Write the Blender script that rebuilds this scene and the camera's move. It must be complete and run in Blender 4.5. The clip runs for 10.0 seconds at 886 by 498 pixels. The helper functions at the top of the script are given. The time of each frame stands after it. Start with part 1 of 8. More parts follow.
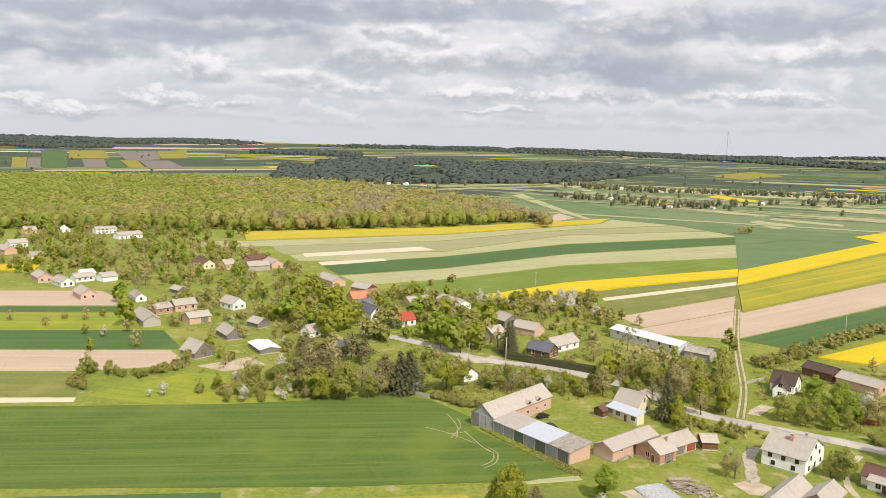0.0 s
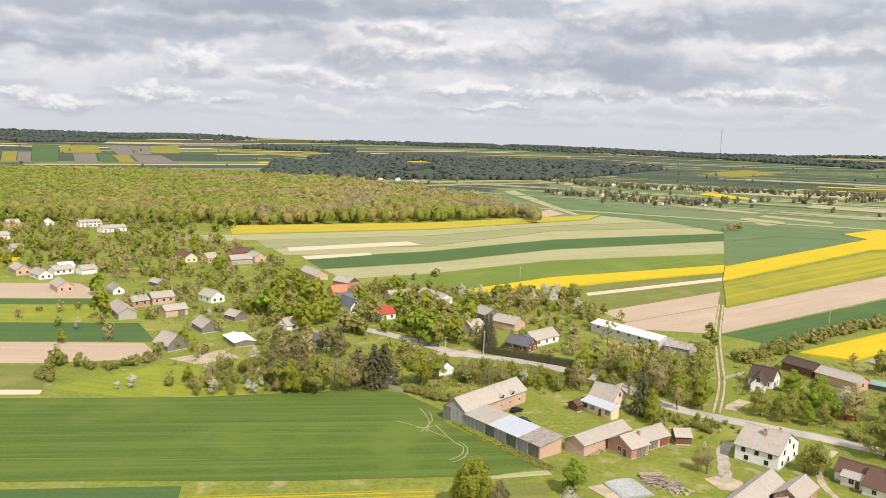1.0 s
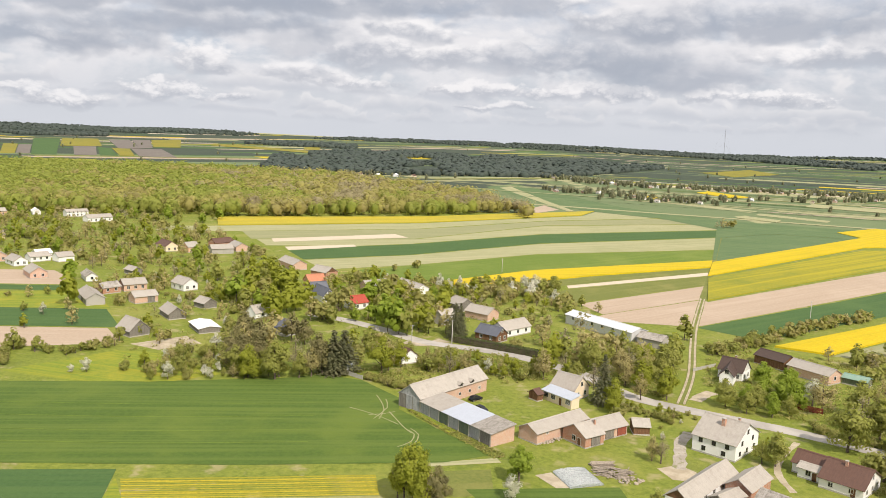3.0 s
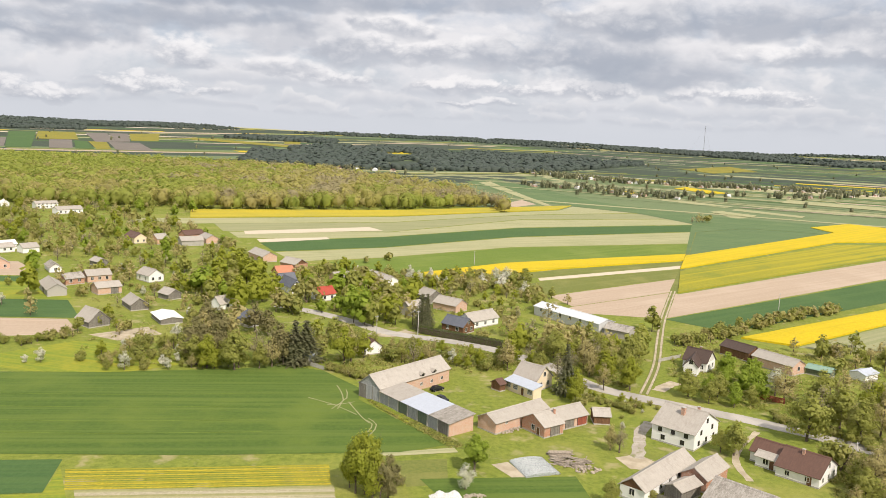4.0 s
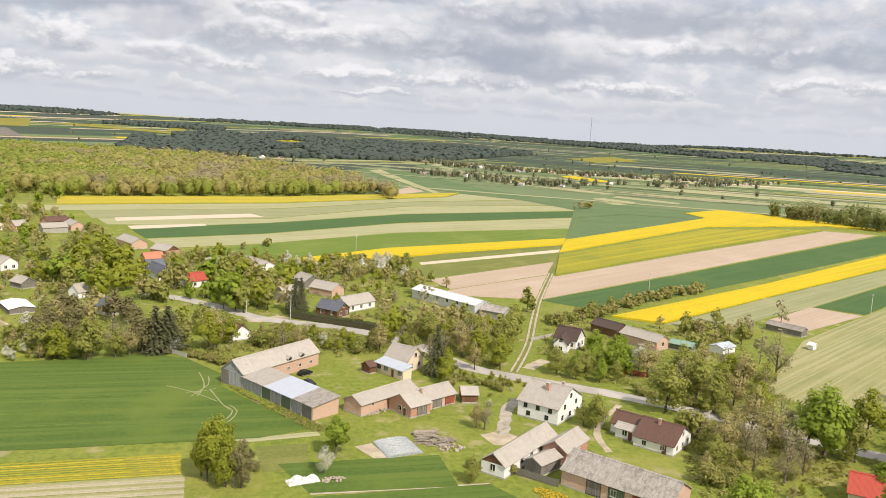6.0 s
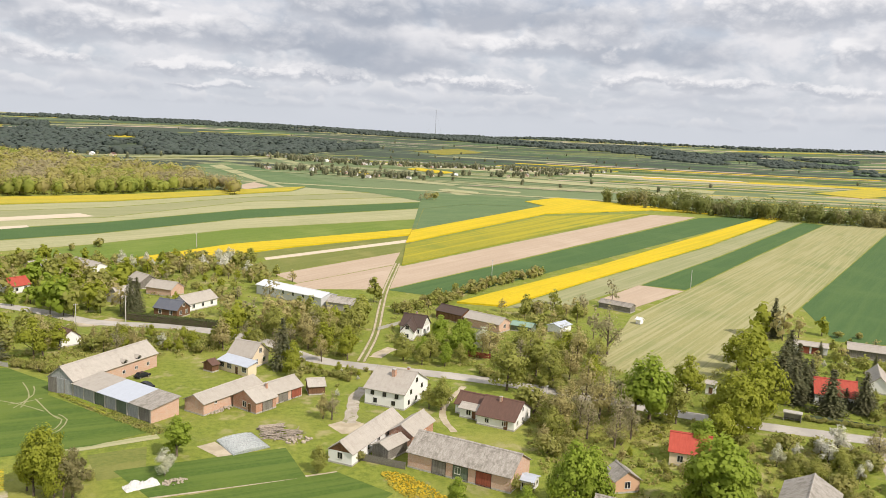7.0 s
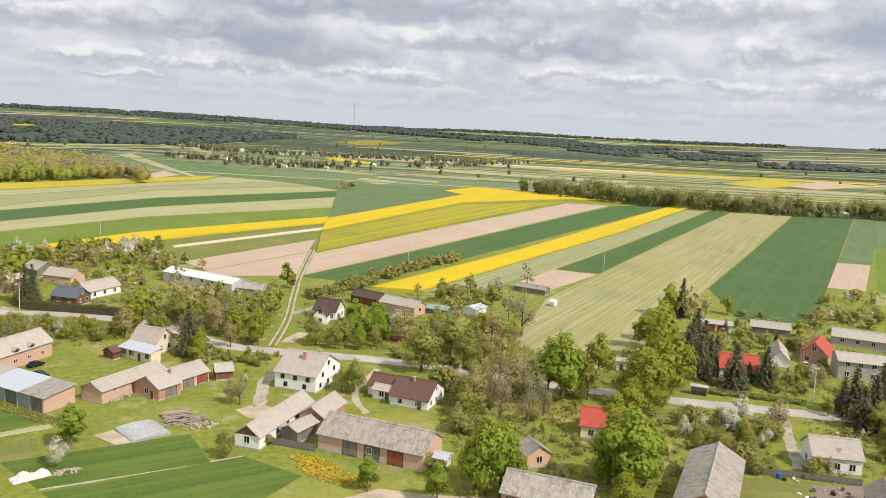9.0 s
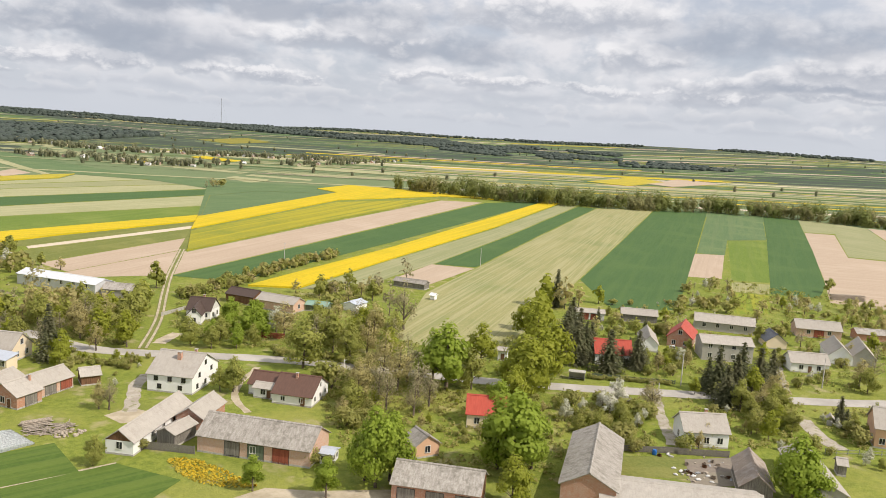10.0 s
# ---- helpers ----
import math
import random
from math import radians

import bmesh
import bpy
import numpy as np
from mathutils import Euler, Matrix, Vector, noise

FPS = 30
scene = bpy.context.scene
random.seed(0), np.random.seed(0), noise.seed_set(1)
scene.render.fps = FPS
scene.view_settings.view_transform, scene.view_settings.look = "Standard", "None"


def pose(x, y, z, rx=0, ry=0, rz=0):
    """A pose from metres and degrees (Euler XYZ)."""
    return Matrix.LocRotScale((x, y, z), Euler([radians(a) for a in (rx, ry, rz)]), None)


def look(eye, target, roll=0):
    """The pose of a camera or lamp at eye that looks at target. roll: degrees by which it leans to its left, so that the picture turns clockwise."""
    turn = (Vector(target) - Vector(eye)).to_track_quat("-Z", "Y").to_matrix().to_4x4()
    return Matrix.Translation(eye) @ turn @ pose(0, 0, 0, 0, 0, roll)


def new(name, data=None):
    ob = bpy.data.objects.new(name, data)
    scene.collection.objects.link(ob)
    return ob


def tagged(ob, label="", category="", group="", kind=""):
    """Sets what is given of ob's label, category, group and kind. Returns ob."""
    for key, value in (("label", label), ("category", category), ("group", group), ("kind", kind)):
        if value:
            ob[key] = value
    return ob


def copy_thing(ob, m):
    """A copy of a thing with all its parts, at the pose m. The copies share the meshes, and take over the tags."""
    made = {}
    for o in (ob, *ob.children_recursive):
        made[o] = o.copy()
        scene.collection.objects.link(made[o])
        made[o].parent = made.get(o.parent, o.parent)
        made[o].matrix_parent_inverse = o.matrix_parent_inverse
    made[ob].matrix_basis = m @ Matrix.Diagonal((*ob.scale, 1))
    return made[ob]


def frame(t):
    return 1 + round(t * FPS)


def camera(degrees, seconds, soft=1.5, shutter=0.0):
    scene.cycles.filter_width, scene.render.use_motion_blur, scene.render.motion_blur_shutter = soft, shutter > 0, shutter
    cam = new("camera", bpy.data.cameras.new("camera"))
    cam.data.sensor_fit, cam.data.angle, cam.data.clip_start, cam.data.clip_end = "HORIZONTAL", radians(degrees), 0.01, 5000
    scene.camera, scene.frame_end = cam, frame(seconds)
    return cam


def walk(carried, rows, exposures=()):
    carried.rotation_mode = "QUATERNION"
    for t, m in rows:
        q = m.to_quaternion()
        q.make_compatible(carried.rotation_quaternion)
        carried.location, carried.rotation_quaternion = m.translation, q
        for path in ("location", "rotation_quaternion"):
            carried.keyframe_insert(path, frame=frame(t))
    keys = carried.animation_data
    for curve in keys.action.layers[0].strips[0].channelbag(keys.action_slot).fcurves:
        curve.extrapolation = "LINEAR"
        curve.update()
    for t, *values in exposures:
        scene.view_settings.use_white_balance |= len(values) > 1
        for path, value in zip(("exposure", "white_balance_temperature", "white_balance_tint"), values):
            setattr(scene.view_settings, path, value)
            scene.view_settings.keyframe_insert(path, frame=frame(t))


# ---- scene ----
cam = camera(58.0, 10.0, 0.8)
PATH = [
    (0, (1.823, -3.352, 79.928), (2.388, 6.548, 78.633), 1.4),
    (0.5, (5.218, -1.623, 79.017), (5.843, 8.272, 77.707), 1.5),
    (1, (8.496, -0.282, 77.94), (9.126, 9.608, 76.61), 1.7),
    (1.5, (11.759, 0.745, 76.982), (12.403, 10.635, 75.652), 1.9),
    (2, (15.29, 1.619, 76.001), (15.905, 11.509, 74.656), 2.0),
    (3.5, (25.044, 4.452, 72.465), (25.629, 14.342, 71.11), 2.4),
    (4, (27.99, 5.431, 71.437), (28.79, 15.301, 70.047), 2.6),
    (4.5, (30.228, 6.003, 70.52), (30.898, 15.878, 69.085), 2.9),
    (5, (32.839, 6.654, 69.669), (33.449, 16.524, 68.179), 3.0),
    (5.5, (34.785, 7.792, 68.959), (35.935, 17.612, 67.484), 2.8),
    (6, (35.919, 7.952, 68.461), (38.019, 17.622, 67.011), 3.2),
    (7.5, (38.613, 5.074, 67.144), (42.918, 13.981, 65.68), 2.69),
    (8, (39.571, 5.703, 66.253), (43.948, 14.569, 64.76), 2.9),
    (8.5, (40.132, 6.26, 65.177), (44.487, 15.137, 63.679), 2.94),
    (9, (40.635, 7.116, 64.154), (45.404, 15.779, 62.675), 3.15),
    (9.5, (40.239, 8.376, 63.177), (45.899, 16.496, 61.772), 3.5),
    (10, (39.583, 9.318, 61.973), (45.673, 17.124, 60.58), 3.55),
]
walk(cam, [(t, look(eye, target, roll)) for t, eye, target, roll in PATH], [(0, 0.0, 6720, 14.5), (5.5, 0.0, 6690, 14.5), (7.5, -0.05, 6620, 14), (10, -0.07, 6600, 14)])

# ---- light ----
SUN_AZ, SUN_EL = 154.0, 46.0     # degrees clockwise from +y, and above the horizon
sun = new("sun", bpy.data.lights.new("sun", "SUN"))
sun.data.energy, sun.data.angle, sun.data.color = 4.3, radians(0.6), (1.0, 0.925, 0.80)
_d = Vector((math.sin(radians(SUN_AZ)) * math.cos(radians(SUN_EL)), math.cos(radians(SUN_AZ)) * math.cos(radians(SUN_EL)), math.sin(radians(SUN_EL))))
sun.matrix_world = look(_d * 100, (0, 0, 0))


class Nodes:
    """Short hand for a node tree."""

    def __init__(self, tree):
        self.tree = tree
        tree.nodes.clear()

    def add(self, kind, **values):
        n = self.tree.nodes.new(kind)
        for k, v in values.items():
            if k == "op":
                n.operation = v
            elif k == "blend":
                n.blend_type, n.data_type = v, "RGBA"
            elif k == "wave":
                n.wave_type, n.bands_direction = v
        return n

    def link(self, a, b):
        self.tree.links.new(a, b)

    def put(self, socket, v):
        if isinstance(v, bpy.types.NodeSocket):
            self.link(v, socket)
        else:
            socket.default_value = v

    def math(self, op, a, b=0.0, clamp=False):
        n = self.add("ShaderNodeMath", op=op)
        n.use_clamp = clamp
        self.put(n.inputs[0], a)
        self.put(n.inputs[1], b)
        return n.outputs[0]

    def vec(self, op, a, b):
        n = self.add("ShaderNodeVectorMath", op=op)
        self.put(n.inputs[0], a)
        self.put(n.inputs[1], b)
        return n.outputs[0]

    def noise(self, vector, scale, detail=3.0, rough=0.55, distortion=0.0):
        n = self.add("ShaderNodeTexNoise")
        if vector is not None:
            self.link(vector, n.inputs["Vector"])
        n.inputs["Scale"].default_value = scale
        n.inputs["Detail"].default_value = detail
        n.inputs["Roughness"].default_value = rough
        n.inputs["Distortion"].default_value = distortion
        return n.outputs["Fac"]

    def ramp(self, fac, *stops):
        n = self.add("ShaderNodeValToRGB")
        self.link(fac, n.inputs[0])
        e = n.color_ramp.elements
        while len(e) < len(stops):
            e.new(0.5)
        for item, (p, c) in zip(e, stops):
            item.position, item.color = p, (*c, 1.0) if len(c) == 3 else c
        return n.outputs["Color"]

    def range(self, v, a, b, c=0.0, d=1.0, smooth=True):
        n = self.add("ShaderNodeMapRange")
        n.interpolation_type = "SMOOTHSTEP" if smooth else "LINEAR"
        self.put(n.inputs[0], v)
        for i, x in enumerate((a, b, c, d)):
            n.inputs[1 + i].default_value = x
        return n.outputs[0]

    def mix(self, fac, a, b, blend="MIX"):
        n = self.add("ShaderNodeMix", blend=blend)
        self.put(n.inputs[0], fac)
        for s, v in ((n.inputs[6], a), (n.inputs[7], b)):
            self.put(s, v if isinstance(v, bpy.types.NodeSocket) else (*v, 1.0))
        return n.outputs[2]


CLOUDS = []       # bearing, elevation, half width, half height (degrees), and how sunlit: 1 a white heap, -1 a grey base


def cloud(bearing, elevation, wide, tall, sunlit):
    CLOUDS.append((elevation - tall * 0.5, bearing, elevation, wide, tall, sunlit))


# small far heaps, low over the hills
cloud(-22.1, 1.64, 1.9, 0.44, 0.6)
cloud(-24.6, 1.94, 1.0, 0.37, 0.5)
cloud(-12.0, 2.18, 2.2, 0.44, 0.4)
cloud(6.8, 2.38, 2.2, 0.33, 0.4)
cloud(-16.6, 2.60, 2.2, 0.59, 0.6)
cloud(26.8, 3.27, 1.7, 0.44, 0.6)
cloud(12.6, 3.31, 3.3, 0.67, 0.7)
cloud(23.4, 3.45, 2.8, 0.59, 0.8)
cloud(5.1, 3.54, 2.6, 0.52, 0.6)
cloud(-4.4, 3.60, 3.0, 0.67, 0.5)
cloud(55.3, 3.67, 3.0, 0.74, 0.8)
cloud(48.2, 3.67, 2.6, 0.52, 0.5)
cloud(63.2, 3.70, 2.6, 0.44, 0.6)
cloud(41.5, 3.92, 2.8, 0.74, 0.7)
cloud(35.5, 3.98, 2.2, 0.52, 0.6)
cloud(62.5, 4.40, 5.2, 0.67, -0.7)
cloud(18.1, 4.30, 4.4, 0.89, -0.5)
# the middle rows
cloud(-8.2, 4.12, 2.6, 1.04, 0.6)
cloud(-13.4, 4.49, 1.9, 1.04, 1.0)
cloud(-20.5, 4.96, 2.0, 0.96, 1.0)
cloud(-23.5, 5.40, 4.4, 1.1, -1.0)
cloud(20.0, 4.80, 4.4, 0.96, -0.6)
cloud(7.0, 5.55, 5.2, 1.41, 1.0)
cloud(-0.9, 5.60, 4.1, 1.48, 1.0)
cloud(50.6, 5.85, 2.8, 1.11, 1.0)
cloud(-6.5, 6.2, 3.3, 1.11, -0.5)
cloud(13.5, 6.01, 5.2, 1.6, -1.0)
cloud(28.8, 6.11, 4.1, 0.96, 1.0)
cloud(38.0, 6.0, 4.8, 1.0, -0.85)
# near banks overhead
cloud(31.8, 7.2, 3.0, 1.26, 1.0)
cloud(0.6, 7.2, 3.1, 0.89, 1.0)
cloud(-10.5, 7.2, 5.6, 0.96, -1.0)
cloud(58.5, 7.3, 6.5, 1.5, -0.8)
cloud(15.0, 7.9, 3.3, 1.11, 1.0)
cloud(23.5, 8.1, 8.0, 1.3, -1.0)
cloud(45.9, 8.3, 5.6, 1.7, 1.0)
cloud(64.0, 5.4, 3.0, 1.0, 1.0)
cloud(-18.0, 8.4, 4.0, 0.9, 0.8)
cloud(6.0, 9.6, 5.0, 0.9, 0.9)
cloud(-4.0, 10.4, 9.0, 1.0, -0.7)
cloud(-22.0, 10.6, 7.0, 1.0, -0.7)
cloud(-14.0, 9.0, 7.0, 1.2, -1.0)
cloud(-5.0, 8.6, 5.5, 1.0, -0.9)
cloud(-19.0, 6.6, 4.5, 0.9, -0.8)
cloud(3.5, 9.0, 5.0, 0.9, -0.8)
cloud(-26.0, 8.2, 5.0, 1.2, -1.0)
cloud(58.0, 4.3, 5.5, 0.8, 0.9)


def make_sky():
    world = bpy.data.worlds.new("sky")
    world.use_nodes = True
    scene.world = world
    n = Nodes(world.node_tree)
    way = n.add("ShaderNodeTexCoord").outputs["Generated"]
    sky = n.add("ShaderNodeTexSky")
    sky.sky_type, sky.sun_disc = "NISHITA", False
    sky.sun_elevation, sky.sun_rotation = radians(SUN_EL), radians(SUN_AZ)
    sky.air_density, sky.dust_density = 1.0, 2.0
    blue = n.mix(1.0, sky.outputs[0], (0.10, 0.10, 0.10), "MULTIPLY")
    xyz = n.add("ShaderNodeSeparateXYZ")
    n.link(way, xyz.inputs[0])
    flat = n.math("SQRT", n.math("ADD", n.math("MULTIPLY", xyz.outputs[0], xyz.outputs[0]), n.math("MULTIPLY", xyz.outputs[1], xyz.outputs[1])))
    high = n.math("ARCTAN2", xyz.outputs[2], flat)          # elevation, radians
    ux, uy = n.math("DIVIDE", xyz.outputs[0], flat), n.math("DIVIDE", xyz.outputs[1], flat)

    def spread(f, stretch, seed, detail, rough):
        """Noise over bearing and elevation, f waves to the radian."""
        c = n.add("ShaderNodeCombineXYZ")
        n.link(n.math("MULTIPLY", ux, f), c.inputs[0])
        n.link(n.math("MULTIPLY", uy, f), c.inputs[1])
        n.link(n.math("ADD", n.math("MULTIPLY", high, f * stretch), seed), c.inputs[2])
        return n.noise(c.outputs[0], 1.0, detail, rough, 0.2)

    def lumps(f, stretch, seed):
        """Rounded heaps with sharp creases between them, about -1 to 1."""
        a = n.math("ABSOLUTE", n.math("SUBTRACT", spread(f, stretch, seed, 2.0, 0.5), 0.5))
        b = n.math("ABSOLUTE", n.math("SUBTRACT", spread(f * 2.7, stretch, seed + 4.0, 3.0, 0.6), 0.5))
        return n.math("MULTIPLY", n.math("SUBTRACT", n.math("ADD", a, n.math("MULTIPLY", b, 0.55)), 0.13), 7.0)

    # haze at the horizon, a broken veil of high cloud above it
    veil = n.range(spread(10.0, 2.0, CLOUD_SEED, 5.0, 0.55), 0.36, 0.60)
    sheet_far = n.mix(veil, n.mix(0.72, blue, (0.655, 0.685, 0.725)), (0.835, 0.825, 0.81))
    low = n.mix(n.range(high, 0.0, 0.11), (0.655, 0.68, 0.70), sheet_far)
    # far rows of small heaps near the horizon
    for i, (foot, tall, f) in enumerate(((1.3, 0.8, 30.0), (2.1, 1.0, 24.0), (3.0, 1.2, 19.0))):
        shape = spread(f, 1.5, CLOUD_SEED + i * 2.9 + 20, 3.0, 0.5)
        wave = n.math("MULTIPLY", n.math("SUBTRACT", spread(6.0, 0.3, CLOUD_SEED + i * 1.7, 2.0, 0.5), 0.5), radians(2.0))
        s = n.math("DIVIDE", n.math("SUBTRACT", n.math("ADD", high, wave), radians(foot)), radians(tall))
        heap_top = n.math("SUBTRACT", shape, n.math("MULTIPLY", s, 0.14))
        mask = n.math("MULTIPLY", n.range(heap_top, 0.40, 0.50), n.range(s, -0.3, 0.15))
        lit = n.range(n.math("ADD", s, n.math("MULTIPLY", n.math("SUBTRACT", 0.5, shape), 1.5)), -0.1, 0.9)
        low = n.mix(n.math("MULTIPLY", mask, 0.55 + 0.08 * i), low, n.mix(lit, (0.575, 0.60, 0.63), (0.87, 0.855, 0.825)))
    # banks above the view and all round, the nearer over the farther
    for i, (foot, tall, f) in enumerate(((11.0, 5.0, 4.2), (16.0, 8.0, 3.0), (26.0, 14.0, 2.2), (44.0, 26.0, 1.7))):
        shape = spread(f, 1.15, CLOUD_SEED + i * 3.7, 4.0, 0.55)
        s = n.math("DIVIDE", n.math("SUBTRACT", high, radians(foot)), radians(tall))
        mask = n.math("MULTIPLY", n.range(shape, 0.40, 0.55), n.range(s, -0.30, 0.25))
        lit = n.range(n.math("ADD", s, n.math("MULTIPLY", shape, 1.2)), 0.5, 1.3)
        low = n.mix(n.math("MULTIPLY", mask, 0.9), low, n.mix(lit, (0.30, 0.33, 0.375), (0.82, 0.81, 0.79)))
    # the single clouds
    turn = n.math("MULTIPLY", n.math("ARCTAN2", xyz.outputs[0], xyz.outputs[1]), 57.296)
    up = n.math("MULTIPLY", high, 57.296)
    turn = n.math("ADD", turn, n.math("MULTIPLY", n.math("SUBTRACT", spread(16.0, 2.0, 2.7, 3.0, 0.55), 0.5), 4.5))
    up = n.math("ADD", up, n.math("MULTIPLY", n.math("SUBTRACT", spread(13.0, 2.0, 8.1, 3.0, 0.55), 0.5), 2.4))
    coarse, fine = lumps(17.0, 1.6, 1.3), lumps(40.0, 1.7, 6.2)
    wisp = n.math("SUBTRACT", spread(14.0, 1.7, 5.5, 4.0, 0.52), 0.5)
    for _, bearing, elevation, wide, tall, sunlit in sorted(CLOUDS):
        puff = fine if tall < 0.8 else coarse
        u = n.math("DIVIDE", n.math("SUBTRACT", turn, bearing), wide * 1.45)
        v = n.math("DIVIDE", n.math("SUBTRACT", up, elevation), tall * 1.35)
        below = n.math("MAXIMUM", v, n.math("MULTIPLY", v, -1.7))
        r = n.math("SQRT", n.math("ADD", n.math("MULTIPLY", u, u), n.math("MULTIPLY", below, below)))
        if sunlit > 0:
            dens = n.math("ADD", n.math("SUBTRACT", 1.2, r), n.math("ADD", n.math("MULTIPLY", puff, 0.20), n.math("MULTIPLY", wisp, 1.3)))
            # crisp heads, foot fading out into the haze
            mask = n.math("MULTIPLY", n.range(dens, 0.08, 0.50), n.range(v, -0.9, 0.15))
            lit = n.range(n.math("ADD", v, n.math("MULTIPLY", puff, 0.34)), -0.30, 0.62)
            body = n.mix(lit, (0.50, 0.525, 0.56), (0.95, 0.93, 0.895))
            low = n.mix(n.math("MULTIPLY", mask, 0.45 + 0.5 * sunlit), low, body)
        else:
            dens = n.math("ADD", n.math("SUBTRACT", 1.3, r), n.math("ADD", n.math("MULTIPLY", puff, 0.10), n.math("MULTIPLY", wisp, 1.9)))
            mask = n.range(dens, 0.0, 0.85)
            lit = n.range(n.math("ADD", n.math("MULTIPLY", v, 0.8), n.math("MULTIPLY", puff, 0.30)), -0.2, 1.1)
            body = n.mix(lit, (0.39, 0.43, 0.485), (0.86, 0.85, 0.83))
            low = n.mix(n.math("MULTIPLY", mask, 0.12 - 0.64 * sunlit), low, body)
    out = n.add("ShaderNodeOutputWorld")
    back = n.add("ShaderNodeBackground")
    n.link(n.mix(1.0, low, (0.965, 1.008, 1.06), "MULTIPLY"), back.inputs[0])
    back.inputs[1].default_value = SKY_STRENGTH
    n.link(back.outputs[0], out.inputs[0])


CLOUD_SEED, SKY_STRENGTH = 4.0, 1.0
make_sky()

# ---- materials ----


def surface(name, build, rough=0.85, metal=0.0, bump=0.0, through_light=0.0):
    """A node material. build(n, p) gives its colour, and a height or None, from metres p on the object."""
    m = bpy.data.materials.new(name)
    m.use_nodes = True
    n = Nodes(m.node_tree)
    p = n.add("ShaderNodeTexCoord").outputs["Object"]
    colour, height = build(n, p)
    s = n.add("ShaderNodeBsdfPrincipled")
    n.put(s.inputs["Base Color"], colour if isinstance(colour, bpy.types.NodeSocket) else (*colour, 1.0))
    s.inputs["Roughness"].default_value, s.inputs["Metallic"].default_value = rough, metal
    s.inputs["Specular IOR Level"].default_value = 0.25
    if height is not None and bump:
        b = n.add("ShaderNodeBump")
        b.inputs["Strength"].default_value = 1.0
        b.inputs["Distance"].default_value = bump
        n.link(height, b.inputs["Height"])
        n.link(b.outputs[0], s.inputs["Normal"])
    out = n.add("ShaderNodeOutputMaterial")
    last = s.outputs[0]
    if through_light:
        t = n.add("ShaderNodeBsdfTranslucent")
        n.put(t.inputs[0], colour)
        mx = n.add("ShaderNodeMixShader")
        mx.inputs[0].default_value = through_light
        n.link(last, mx.inputs[1])
        n.link(t.outputs[0], mx.inputs[2])
        last = mx.outputs[0]
    n.link(last, out.inputs[0])
    return m


def crop(name, low, high, patch, rows=0.0, row_colour=None, row_mix=0.5, bump=0.15, blotch=0.02, fine=0.9):
    """A field crop: two tones at metre size, blotches at tens of metres, drill rows along the field."""

    def build(n, p):
        a = n.noise(p, blotch, 4.0, 0.6)
        b = n.noise(p, fine, 3.0, 0.7)
        st = n.vec("MULTIPLY", p, (0.05, 1.0, 1.0))
        streak = n.noise(st, 0.22, 3.0, 0.6)
        c = n.mix(n.range(b, 0.3, 0.7), low, high)
        c = n.mix(n.math("MULTIPLY", n.range(a, 0.48, 0.72), 0.75), c, patch)
        c = n.mix(n.math("MULTIPLY", n.range(streak, 0.46, 0.66), 0.45), c, patch)
        h = b
        if rows:
            w = n.noise(n.vec("MULTIPLY", p, (0.012, 1.0, 1.0)), 1.0 / rows, 2.0, 0.65)
            c = n.mix(n.math("MULTIPLY", n.range(w, 0.47, 0.58), row_mix), c, row_colour or patch)
            h = n.math("ADD", b, w)
        return c, h

    return surface(name, build, 0.9, bump=bump)


WHEAT = crop("wheat_dark", (0.054, 0.112, 0.032), (0.070, 0.136, 0.041), (0.092, 0.158, 0.046), 2.5, (0.08, 0.142, 0.040), 0.4)
GREEN = crop("wheat_green", (0.066, 0.116, 0.019), (0.088, 0.146, 0.024), (0.140, 0.192, 0.032), 2.6, (0.122, 0.175, 0.034), 0.55, blotch=0.03)
BRIGHT = crop("clover_green", (0.115, 0.175, 0.022), (0.155, 0.225, 0.034), (0.20, 0.25, 0.05), 4.0, (0.13, 0.19, 0.036), 0.4)
PALE = crop("pale_crop", (0.235, 0.255, 0.115), (0.285, 0.295, 0.145), (0.335, 0.325, 0.18), 1.8, (0.37, 0.355, 0.21), 0.45)
TAN = crop("stubble", (0.305, 0.315, 0.160), (0.365, 0.36, 0.195), (0.27, 0.29, 0.13), 1.4, (0.47, 0.43, 0.26), 0.55)
STREAKED = crop("streaked_stubble", (0.265, 0.265, 0.11), (0.34, 0.32, 0.145), (0.20, 0.235, 0.085), 1.3, (0.44, 0.40, 0.235), 0.42)
SOIL = crop("dry_soil", (0.42, 0.325, 0.240), (0.48, 0.38, 0.285), (0.52, 0.42, 0.325), 3.0, (0.38, 0.295, 0.215), 0.3, 0.1)
SAND = crop("pale_soil", (0.56, 0.48, 0.36), (0.63, 0.55, 0.43), (0.48, 0.41, 0.29), 3.0, (0.66, 0.58, 0.46), 0.4, 0.1)
RAPE = crop("rape_bloom", (0.55, 0.395, 0.012), (0.68, 0.50, 0.016), (0.50, 0.39, 0.014), 4.0, (0.42, 0.36, 0.02), 0.4, 0.25)
RAPE_DULL = crop("rape_fading", (0.44, 0.35, 0.030), (0.56, 0.44, 0.035), (0.36, 0.32, 0.05), 4.0, (0.33, 0.31, 0.05), 0.5, 0.25)
SPARSE = crop("rape_thin", (0.25, 0.25, 0.025), (0.36, 0.32, 0.028), (0.18, 0.22, 0.032), 7.0, (0.46, 0.38, 0.022), 0.6, 0.25)
